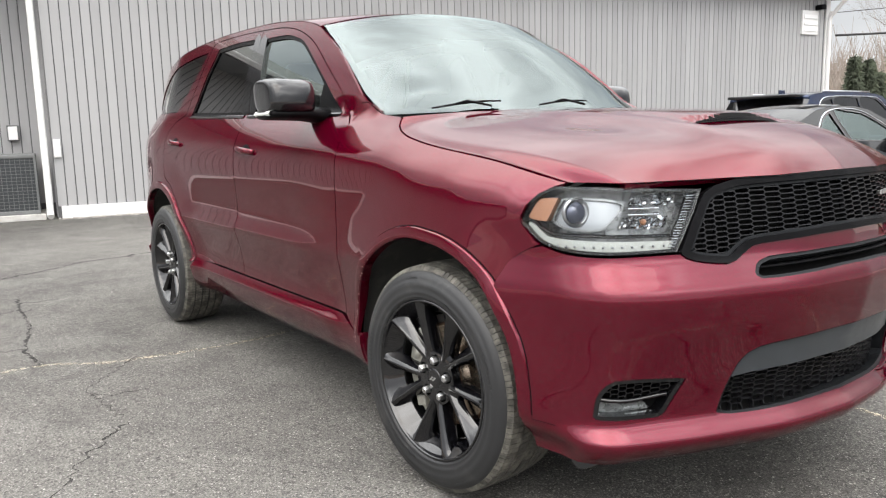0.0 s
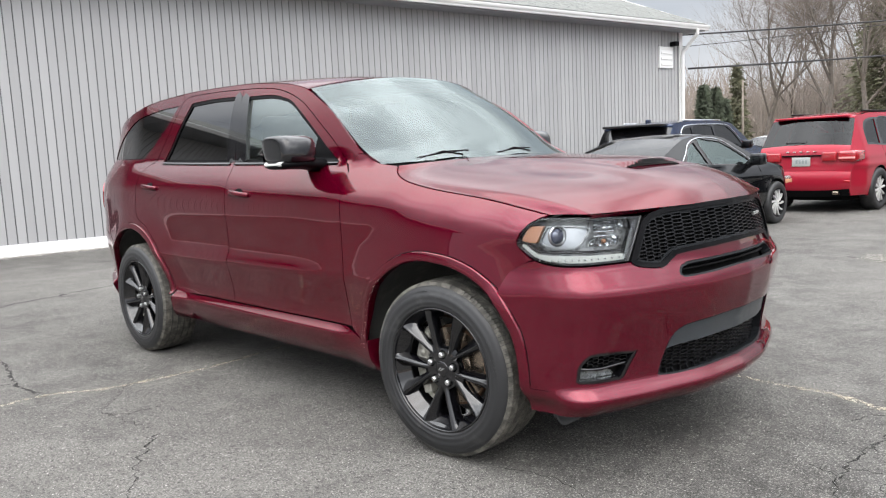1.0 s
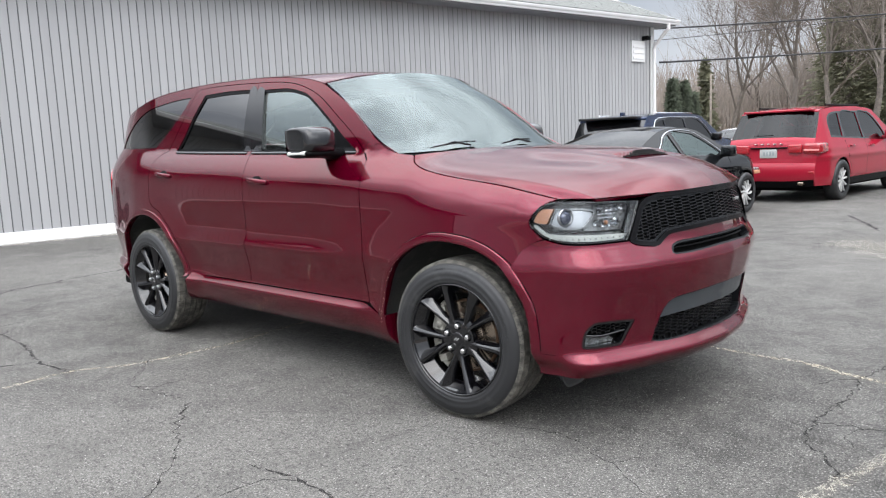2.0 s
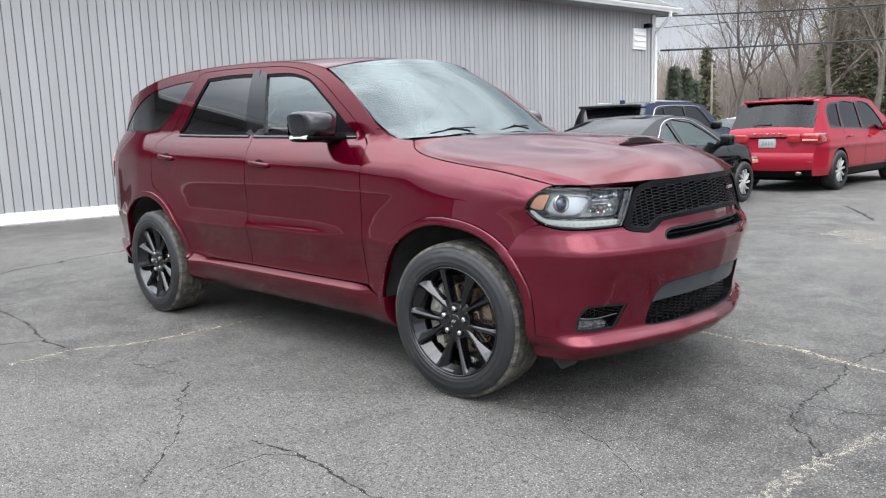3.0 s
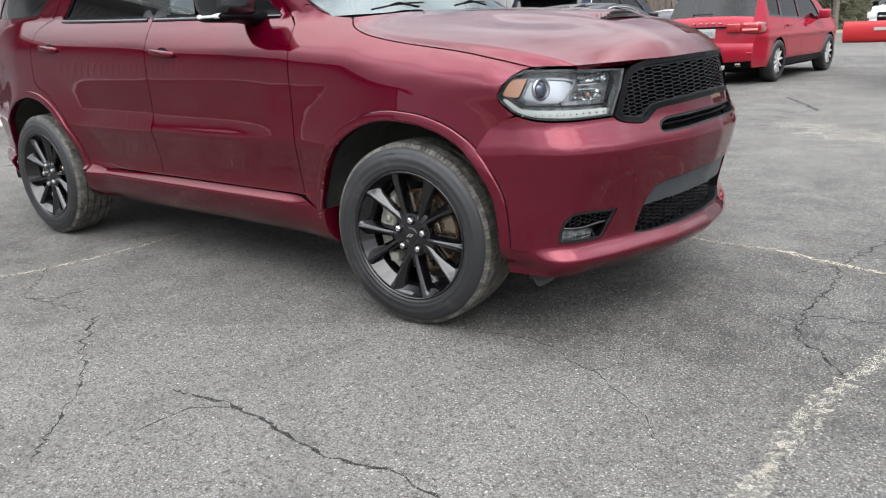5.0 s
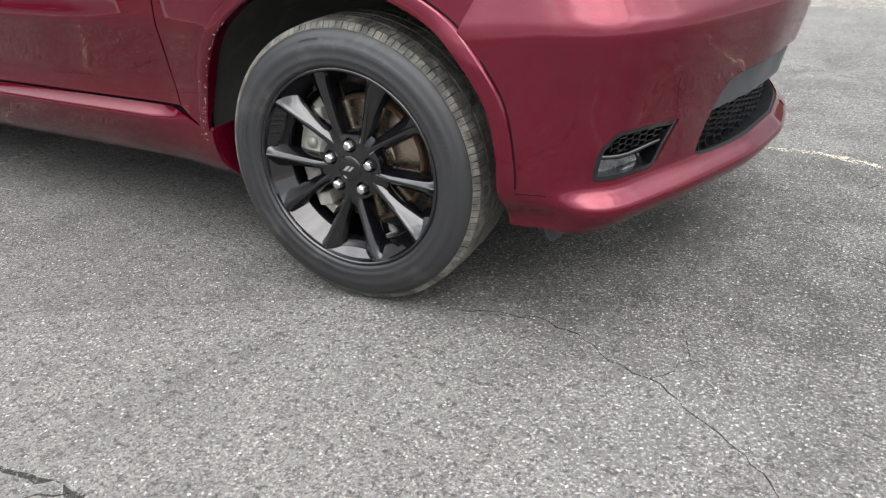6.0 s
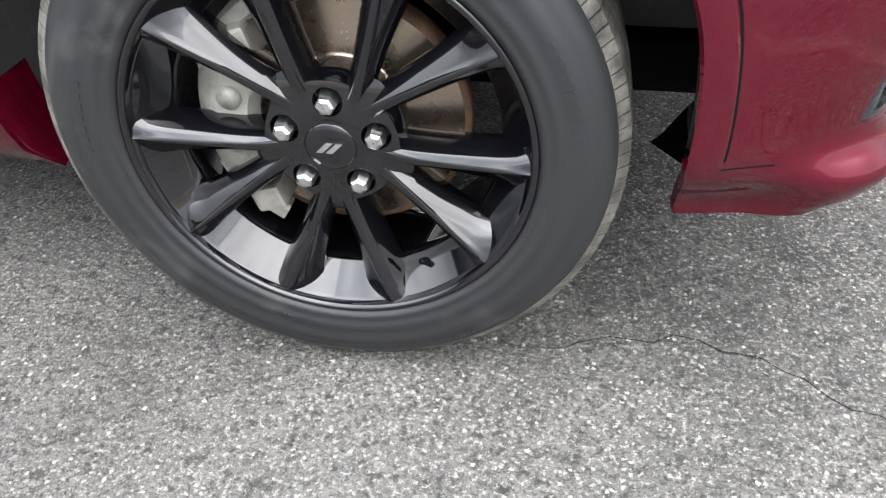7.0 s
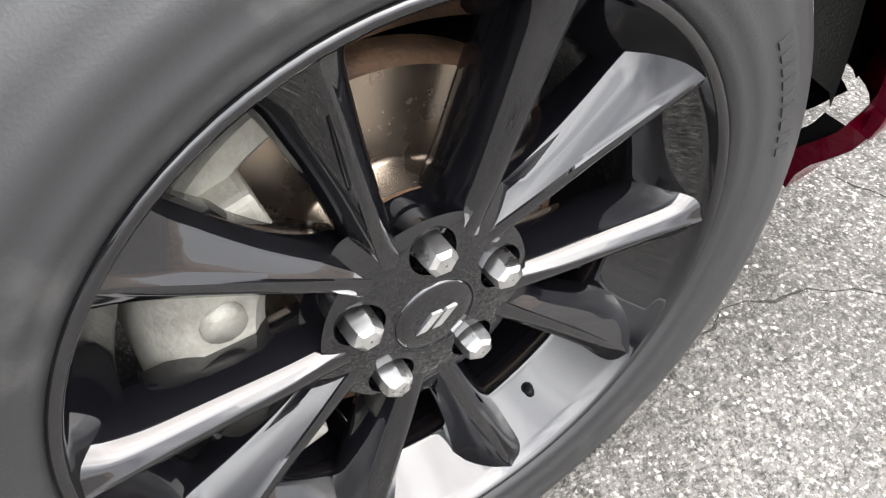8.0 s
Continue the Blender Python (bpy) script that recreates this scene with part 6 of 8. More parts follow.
    crest = curve([(0.05, 0.0095), (0.10, 0.0050), (0.16, 0.0036), (0.21, 0.0030), (0.245, 0.0024), (0.262, 0.0013)])
    blade = curve([(0.05, 0.010), (0.10, 0.0135), (0.15, 0.0190), (0.20, 0.0280), (0.235, 0.0370), (0.252, 0.0450), (0.262, 0.0560)])
    hollow = curve([(0.05, 0.011), (0.10, 0.0145), (0.16, 0.0175), (0.21, 0.0200), (0.240, 0.0230), (0.262, 0.0340)])
    lean = curve([(0.05, 7.0), (0.08, 10.4), (0.12, 13.4), (0.16, 15.4), (0.22, 17.2), (0.262, 17.8)])
    for k in range(5):
        for s in (-1, 1):
            rows = []
            for r in np.linspace(0.058, 0.2600, 33):
                a = radians(90 + 36 + 72 * k) + s * radians(float(lean(r)))
                w, fi, fo_, d = float(crest(r)), float(blade(r)), float(hollow(r)), float(depth_at(r))
                tip = float(step(0.215, 0.26, r))
                low_in = 0.010 + 0.62 * fi * (1 - 0.30 * tip)
                low_out = 0.044 - 0.012 * tip
                c = np.array([r * math.cos(a), 0, r * math.sin(a)])
                t = np.array([-math.sin(a), 0, math.cos(a)]) * -s
                prof = [(fi + w - 0.005, 0.060), (fi + w + 0.001, low_in + 0.010), (fi + w, low_in + 0.003), (fi + w - 0.002, low_in)]
                prof += [(w + fi * v, 0.0016 + (low_in - 0.0016) * (0.80 * v + 0.20 * v * v)) for v in (0.8, 0.6, 0.4, 0.22, 0.1)]
                prof += [(w + 0.0010, 0.0010), (w - 0.0006, 0.0002), (0.0, -0.0005), (-w + 0.0008, 0.0002), (-w - 0.0008, 0.0012)]
                prof += [(-w - fo_ * v, 0.0016 + (low_out - 0.0016) * (0.22 * v + 0.78 * v ** 3.2)) for v in (0.12, 0.28, 0.45, 0.62, 0.78, 0.9)]
                prof += [(-w - fo_, low_out + 0.002), (-w - fo_ + 0.001, low_out + 0.008), (-w - fo_ + 0.005, 0.060)]
                rows.append([tuple(c + t * q + np.array([0, d + h, 0])) for q, h in prof])
            sharp(part("spoke", sheet(rows, closed_v=True, caps=True), WHEEL_BLACK, wheel), 24)
    # hub plate with pockets
    holes = [[(0.0635 * math.cos(lug_angle(k)) + 0.0195 * math.cos(q), 0.0635 * math.sin(lug_angle(k)) + 0.0195 * math.sin(q)) for q in np.linspace(0, 2 * math.pi, 25)[:-1]] for k in range(5)]
    rim_line = []
    for q in np.linspace(0, 2 * math.pi, 121)[:-1]:
        near = math.cos(5 * (q - radians(90)))
        rr = 0.0900 + 0.022 * max(0, -near)
        rim_line.append((rr * math.cos(q), rr * math.sin(q)))

    def hub_face(a, b):
        r = np.hypot(a, b)
        return a, curve([(0.03, 0.0035), (0.045, 0.0042), (0.070, 0.0075), (0.085, 0.0105), (0.10, 0.0150), (0.12, 0.0230)])(r), b
    panel("hub_plate", hub_face, rim_line, WHEEL_BLACK, wheel, holes, toward=(0, -1, 0), res=0.008, depth=0.0, label="gloss black hub with five nut pockets")
    bm = revolve([(0.095, 0.040), (0.06, 0.036), (0.0005, 0.036)], 40)
    part("hub_back", bm, WHEEL_BLACK, wheel, "dark bottom of the nut pockets")
    cap = part("centre_cap", revolve([(0.0005, -0.0005), (0.022, 0.0), (0.0325, 0.0018), (0.0345, 0.0035), (0.0345, 0.012)], 48), WHEEL_BLACK, wheel, "round black centre cap with two slanted silver strokes")
    part("cap_ring", revolve([(0.0350 + 0.0007 * math.cos(q), 0.0040 + 0.0007 * math.sin(q)) for q in np.linspace(0, 2 * math.pi, 9)], 48), DULL_GREY, cap, "thin grey ring line")
    bm = bmesh.new()
    for o in (-0.0085, 0.0045):
        low = [(-0.0105 + o, -0.0075), (-0.0015 + o, -0.0075), (0.0125 + o, 0.0075), (0.0035 + o, 0.0075)]
        a = [bm.verts.new((x, -0.0018, z)) for x, z in low]
        b = [bm.verts.new((x, 0.0004, z)) for x, z in low]
        bm.faces.new(a)
        for i in range(4):
            bm.faces.new((a[i], a[(i + 1) % 4], b[(i + 1) % 4], b[i]))
    bmesh.ops.recalc_face_normals(bm, faces=bm.faces)
    part("cap_strokes", bm, CHROME, cap, "two slanted silver strokes", smooth=False)
    for k in range(5):
        cx, cz = 0.0635 * math.cos(lug_angle(k)), 0.0635 * math.sin(lug_angle(k))
        rows = []
        for r, y in ((0.0165, 0.034), (0.0160, 0.022), (0.0140, 0.020), (0.0138, -0.002), (0.0122, -0.0075), (0.0080, -0.0105), (0.0010, -0.0112)):
            rows.append([(cx + r * math.cos(q), y, cz + r * math.sin(q)) for q in [radians(60 * i + 12 * k) for i in range(6)]])
        nut = sheet(rows, closed_v=True)
        pk = revolve([(0.0195, 0.0075), (0.0190, 0.010), (0.0185, 0.036)], 28)
        bmesh.ops.translate(pk, vec=(cx, 0, cz), verts=pk.verts)
        part("nut_pocket", pk, WHEEL_BLACK, wheel)
        sharp(part("wheel_nut", nut, SILVER, wheel, "bright hexagonal wheel nut"), 25)
    # valve
    bm = bmesh.new()
    va = radians(-58)
    vc, vs_ = math.cos(va), math.sin(va)
    tube(bm, [(0.244 * vc, 0.034, 0.244 * vs_), (0.230 * vc, 0.022, 0.230 * vs_), (0.222 * vc, 0.012, 0.222 * vs_)], [0.008, 0.006, 0.0045], 10)
    part("valve", bm, PLASTIC, wheel, "black rubber tyre valve")
    # brake
    brake = part("brake_disc", revolve([(0.080, 0.052), (0.084, 0.056), (0.088, 0.084), (0.094, 0.086), (0.168, 0.086), (0.174, 0.087), (0.175, 0.090), (0.175, 0.114), (0.10, 0.114)], 96), ROTOR, wheel, "worn steel brake disc with a rusty edge")
    part("rust_band", revolve([(0.1665, 0.0855), (0.1755, 0.0865), (0.1765, 0.100), (0.1765, 0.1135)], 96), RUST, brake, "rusty rim of the disc")
    part("disc_hat", revolve([(0.0005, 0.045), (0.078, 0.045), (0.083, 0.050), (0.0865, 0.085), (0.0905, 0.0855)], 64), RUST, brake, "rusty disc hat")
    wm = wheel.matrix_world
    cal = bmesh.new()
    rows = []
    for a in np.linspace(152, 206, 15):
        q = radians(a)
        b = math.sin(math.pi * (a - 150) / 58)
        prof = [(0.118, 0.080), (0.112, 0.062), (0.125, 0.050 - 0.004 * b), (0.165, 0.046 - 0.006 * b), (0.192, 0.054), (0.204, 0.075), (0.206, 0.125), (0.19, 0.14), (0.12, 0.14)]
        rows.append([(r * math.cos(q), y, r * math.sin(q)) for r, y in prof])
    caliper = sharp(part("brake_caliper", sheet(rows, closed_v=True, caps=True), CAST, wheel, "pale grey cast brake caliper"), 40)
    for a, r in ((137, 0.166), (228, 0.165)):
        q = radians(a)
        bm = bmesh.new()
        add_box(bm, -0.023, 0.023, 0.036, 0.098, -0.019, 0.019, 0.006, Matrix.Translation((r * math.cos(q), 0, r * math.sin(q))) @ Matrix.Rotation(-q + 0.5, 4, "Y"))
        part("caliper_bolt", bm, CAST, caliper, "square cast lug of the caliper", smooth=False)
    for a in (166, 192):
        q = radians(a)
        bm = bmesh.new()
        tube(bm, [(0.150 * math.cos(q), 0.060, 0.150 * math.sin(q)), (0.150 * math.cos(q), 0.040, 0.150 * math.sin(q))], 0.017, 14)
        part("caliper_piston", bm, CAST, caliper, "round piston end")
    # bracket that carries the caliper, above and below it
    for a0, a1 in ((118, 160), (204, 240)):
        rows = []
        for a in np.linspace(a0, a1, 12):
            q = radians(a)
            prof = [(0.176, 0.066), (0.182, 0.060), (0.200, 0.060), (0.206, 0.068), (0.206, 0.118), (0.178, 0.118)]
            rows.append([(r * math.cos(q), y, r * math.sin(q)) for r, y in prof])
        sharp(part("caliper_bracket", sheet(rows, closed_v=True, caps=True), CAST, caliper, "cast arm of the caliper bracket"), 40)
    # solid black plug, painted as the shade of a hole
    bm = bmesh.new()
    q = radians(186)
    tube(bm, [(0.130 * math.cos(q), 0.060, 0.130 * math.sin(q)), (0.128 * math.cos(q), 0.0385, 0.128 * math.sin(q))], 0.0125, 14)
    part("caliper_window", bm, DARK, caliper, "black plug standing for a shaded hole in the caliper")
    part("dust_shield", revolve([(0.18, 0.13), (0.10, 0.125), (0.0005, 0.125)], 48, radians(100), radians(250)), DARK, wheel, "dark brake dust shield")
    bm = bmesh.new()
    tube(bm, [(0, 0.04, 0), (0, 0.30, 0)], 0.06, 16)
    part("hub_carrier", bm, DARK, wheel, "dark wheel hub carrier")
    return wheel


# lean of the wheel about its axle, then the steering angle
wheel_f = build_wheel(Matrix.Translation((0, 0, 0.385)) @ Matrix.Rotation(radians(4.3), 4, "Z") @ Matrix.Rotation(radians(4.0), 4, "Y"))


def place_wheel(m):
    made = {}
    for o in (wheel_f, *wheel_f.children_recursive):
        made[o] = o.copy()
        scene.collection.objects.link(made[o])
        made[o].parent = made.get(o.parent, suv)
    made[wheel_f].matrix_basis = m
    return made[wheel_f]


place_wheel(Matrix.Translation((WB, 0.0, 0.385)) @ Matrix.Rotation(radians(-14), 4, "Y"))
place_wheel(Matrix.Translation((0, 2 * YC, 0.385)) @ Matrix.Rotation(radians(184.3), 4, "Z"))
place_wheel(Matrix.Translation((WB, 2 * YC, 0.385)) @ Matrix.Rotation(radians(180), 4, "Z"))


# ---- the other parked cars: x forward from the rear bumper, y to the left, z up ----
def car_paint(name, color, metal=0.4):
    return paint(name, color, metal, 0.06, coat_ior=1.45)


DARK_GLASS = glass("dark_car_glass", (0.10, 0.11, 0.115), ior=1.42)
PALE_GLASS = glass("pale_car_glass", (0.50, 0.66, 0.64), ior=1.75)
PALE_GLASS.node_tree.nodes["Glossy BSDF"].inputs["Color"].default_value = (0.84, 1.0, 0.98, 1)
PLATE = mat("plate_white", (0.36, 0.37, 0.36), 0.4, vary=0.05)
PLATE_INK = mat("plate_ink", (0.24, 0.27, 0.27), 0.5)


MATT_ALLOY = mat("painted_alloy", (0.62, 0.62, 0.61), 0.38, 0.35, vary=0.1, scale=20)


def small_wheel(parent, x, y, radius, right, style):
    """A wheel with a tyre, a rim and its spokes."""
    w = new("wheel")
    w.parent = parent
    w.matrix_basis = Matrix.Translation((x, y, radius)) @ Matrix.Rotation(0 if right else math.pi, 4, "Z")
    rr = radius * style["rim"]
    k = radius
    part("tyre", revolve([(rr, 0.0), (rr + 0.015, -0.012), (k * 0.86, -0.016), (k * 0.955, -0.004), (k, 0.02), (k, 0.19), (k * 0.955, 0.215), (rr, 0.215)], 48), TYRE, w, "black rubber tyre")
    part("rim", revolve([(rr + 0.004, 0.002), (rr + 0.002, -0.008), (rr - 0.012, -0.006), (rr - 0.022, 0.03), (rr - 0.03, 0.14), (0.0005, 0.15)], 48), style["rim_mat"], w, style["label"])
    n = style["spokes"]
    for i in range(n):
        a = 2 * math.pi * (i + 0.25) / n
        rows = []
        for r in np.linspace(0.03, rr - 0.008, 7):
            aa = a + style["twist"] * (r / rr)
            c, t = Vector((r * math.cos(aa), 0, r * math.sin(aa))), Vector((-math.sin(aa), 0, math.cos(aa)))
            hw = style["half"] * (0.7 + 0.6 * r / rr)
            rows.append([c + t * hw + Vector((0, 0.035, 0)), c + t * hw * 0.8 + Vector((0, 0.004, 0)), c - t * hw * 0.8 + Vector((0, 0.004, 0)), c - t * hw + Vector((0, 0.035, 0))])
        part("spoke", sheet([[tuple(p) for p in r] for r in rows], closed_v=True, caps=True), style["spoke_mat"], w, smooth=False)
    part("centre_cap", revolve([(0.0005, -0.004), (0.03, -0.002), (0.045, 0.01), (0.05, 0.04)], 24), style["spoke_mat"], w)
    return w


ALLOY = dict(rim=0.66, rim_mat=PLASTIC, spoke_mat=MATT_ALLOY, spokes=10, twist=0.0, half=0.014, label="dark barrel of a chrome five-spoke wheel")
TURBINE = dict(rim=0.68, rim_mat=PLASTIC, spoke_mat=MATT_ALLOY, spokes=10, twist=0.5, half=0.012, label="dark barrel of a silver machined wheel")
PLAIN = dict(rim=0.62, rim_mat=PLASTIC, spoke_mat=MATT_ALLOY, spokes=7, twist=0.0, half=0.024, label="dark barrel of a silver wheel")


def parked(name, label, spec, m):
    """A car from its outline in side view: the flanks, the top in one sweep, windows, wheels, lamps and trim."""
    L, W = spec["length"], spec["half_width"]
    body = spec["paint"]
    car = empty(name, label, "car", "other parked cars", m)
    belt = curve(spec["belt"])
    rear_x, front_x = spec["axles"]
    R = spec["wheel"]

    def yside(x, z):
        x, z = np.asarray(x, float), np.asarray(z, float)
        b = belt(x)
        tuck = 0.05 * step(b - 0.18, b, z) + np.maximum(z - b, 0) * spec.get("lean", 0.30) + 0.05 * (1 - step(0.2, 0.5, z))
        ends = spec.get("tail_round", 0.16) * (1 - step(0.0, 0.55, x)) ** 1.5 + spec.get("nose_round", 0.26) * step(L - 0.75, L, x) ** 1.4
        wave = 0.018 * np.exp(-((z - 0.80) / 0.05) ** 2)
        return -(W - tuck - ends - 0.01 + wave)

    def sidef(x, z):
        return x, yside(x, z), z
    low = spec.get("sill", 0.27)
    prof = spec["profile"]

    def arch(cx, r):
        a0 = math.asin(min(0.95, (R - low) / r)) if R > low else 0.0
        return [(cx + r * math.cos(a), R + r * math.sin(a)) for a in np.linspace(-a0, math.pi + a0, 24)]
    ra = R + spec.get("arch_gap", 0.045)
    poly = [tuple(p) for p in prof] + [(front_x + ra + 0.03, low)] + arch(front_x, ra) + [(front_x - ra - 0.03, low), (rear_x + ra + 0.03, low)] + arch(rear_x, ra) + [(rear_x - ra - 0.03, low + 0.02)]
    wins = [outline(*w, near=0.06) for w in spec["windows"]]
    for flip in (False, True):
        fl = panel("body_side", sidef, poly, body, car, wins, res=0.07, depth=0.02, flip=flip, axis_y=0.0)
        for w in wins:
            panel("window", sidef, inset(w, 0.006), spec["glass"], fl, res=0.12, depth=0.003, out=-0.010, flip=flip, axis_y=0.0, label="tinted side window")
            panel("window_trim", sidef, inset(w, -0.006), spec["trim"], fl, [inset(w, 0.010)], res=0.1, depth=0.004, out=0.003, flip=flip, axis_y=0.0)
        if spec.get("band"):
            panel("pillar_trim", sidef, outline(*spec["band"], near=0.06), GLOSS_BLACK, fl, wins, res=0.12, depth=0.002, out=0.0012, flip=flip, axis_y=0.0, label="black trim between the windows")
        for line in spec["cuts"]:
            ribbon("door_gap", sidef, smooth_run(line, 0.06), 0.007, DARK, fl, out=0.0015, height=0.004, flip=flip, axis_y=0.0)
        if spec.get("chrome_line"):
            ribbon("chrome_line", sidef, smooth_run(spec["chrome_line"], 0.06), 0.013, CHROME, fl, out=0.008, flip=flip, axis_y=0.0, label="slim chrome line over the windows")
        for hx, hz in spec["handles"]:
            y = float(yside(hx, hz))
            h = bmesh.new()
            add_box(h, hx - 0.09, hx + 0.09, (y - 0.035) if not flip else (-y - 0.005), (y + 0.005) if not flip else (-y + 0.035), hz - 0.014, hz + 0.014, 0.008)
            part("door_handle", h, body, fl)
        if spec.get("cladding"):
            cl = [(rear_x + ra + 0.02, low), (front_x - ra - 0.02, low), (front_x - ra - 0.02, low + 0.12), (rear_x + ra + 0.02, low + 0.12)]
            panel("sill_cladding", sidef, outline(*[[p] for p in cl], near=0.1), PLASTIC, fl, res=0.1, depth=0.02, out=0.008, flip=flip, axis_y=0.0)
        for cx in (rear_x, front_x):
            rows = []
            for i in range(21):
                a = math.pi * (-0.08 + 1.16 * i / 20)
                x, z = cx + ra * math.cos(a), R + ra * math.sin(a)
                y = float(yside(x, max(z, low)))
                rows.append([(x, s, max(z, low)) for s in ((y + 0.01, y + 0.35) if not flip else (-y - 0.01, -y - 0.35))])
            part("wheel_well", sheet(rows), DARK, car)
        # mirror
        mx, mz = spec["mirror"]
        y0 = float(yside(mx, mz))
        b = bmesh.new()
        add_box(b, mx - 0.09, mx + 0.07, y0 - 0.23 if not flip else -y0 + 0.03, y0 - 0.03 if not flip else -y0 + 0.23, mz - 0.02, mz + 0.15, 0.04)
        add_box(b, mx - 0.04, mx + 0.05, y0 - 0.06 if not flip else -y0 - 0.03, y0 + 0.03 if not flip else -y0 + 0.06, mz - 0.03, mz + 0.04, 0.01)
        part("door_mirror", b, spec.get("mirror_mat", PLASTIC), car)
    # the top in sweeps along the outline
    pts = np.array(prof, float)

    def sweep(i0, i1, nm, mt, crown=0.02, out=0.0, q0=1.0, lab=""):
        p = np.array(smooth_run([tuple(v) for v in pts[i0:i1 + 1]], 0.08) + [tuple(pts[i1])])
        t = np.gradient(p, axis=0)
        t /= np.linalg.norm(t, axis=1)[:, None] + 1e-9
        nrm = np.stack([-t[:, 1], t[:, 0]], 1)
        rows = []
        for (x, z), (nx, nz) in zip(p, nrm):
            y = -float(yside(x, z)) * q0
            rows.append([(x + nx * (crown * (1 - abs(q) ** 2.4) + out), q * y, z + nz * (crown * (1 - abs(q) ** 2.4) + out)) for q in np.linspace(-1, 1, 15)])
        return part(nm, sheet(rows), mt, car, lab)
    for nm, i0, i1, mt, crown, lab in spec["sweeps"]:
        sweep(i0, i1, nm, mt, crown, lab=lab)
    for nm, i0, i1, q0, mt, crown, lab in spec.get("overlays", ()):
        sweep(i0, i1, nm, mt, crown, 0.006, q0, lab)
    ub = bmesh.new()
    add_box(ub, 0.25, L - 0.3, -W + 0.25, W - 0.25, 0.20, 0.34, 0.02)
    part("underbody", ub, DARK, car)
    cb = bmesh.new()
    add_box(cb, rear_x - 0.2, front_x - 0.8, -W + 0.25, W - 0.25, 0.4, 0.62, 0.03)
    for sx in (0.55, 1.45):
        for sy in (-0.4, 0.4):
            add_box(cb, rear_x + sx, rear_x + sx + 0.16, sy - 0.24, sy + 0.24, 0.6, spec["roof_z"] - 0.32, 0.06)
    part("seats", cb, CABIN, car, "dark seats inside")
    for x in (rear_x, front_x):
        for s in (-1, 1):
            small_wheel(car, x, s * (W - 0.005) if s < 0 else s * (W - 0.005), R, s < 0, spec["style"])
    for nm, mt, bx, bev, lab in spec["extras"]:
        b = bmesh.new()
        for args in bx:
            add_box(b, *args, bev)
        part(nm, b, mt, car, lab)
    return car


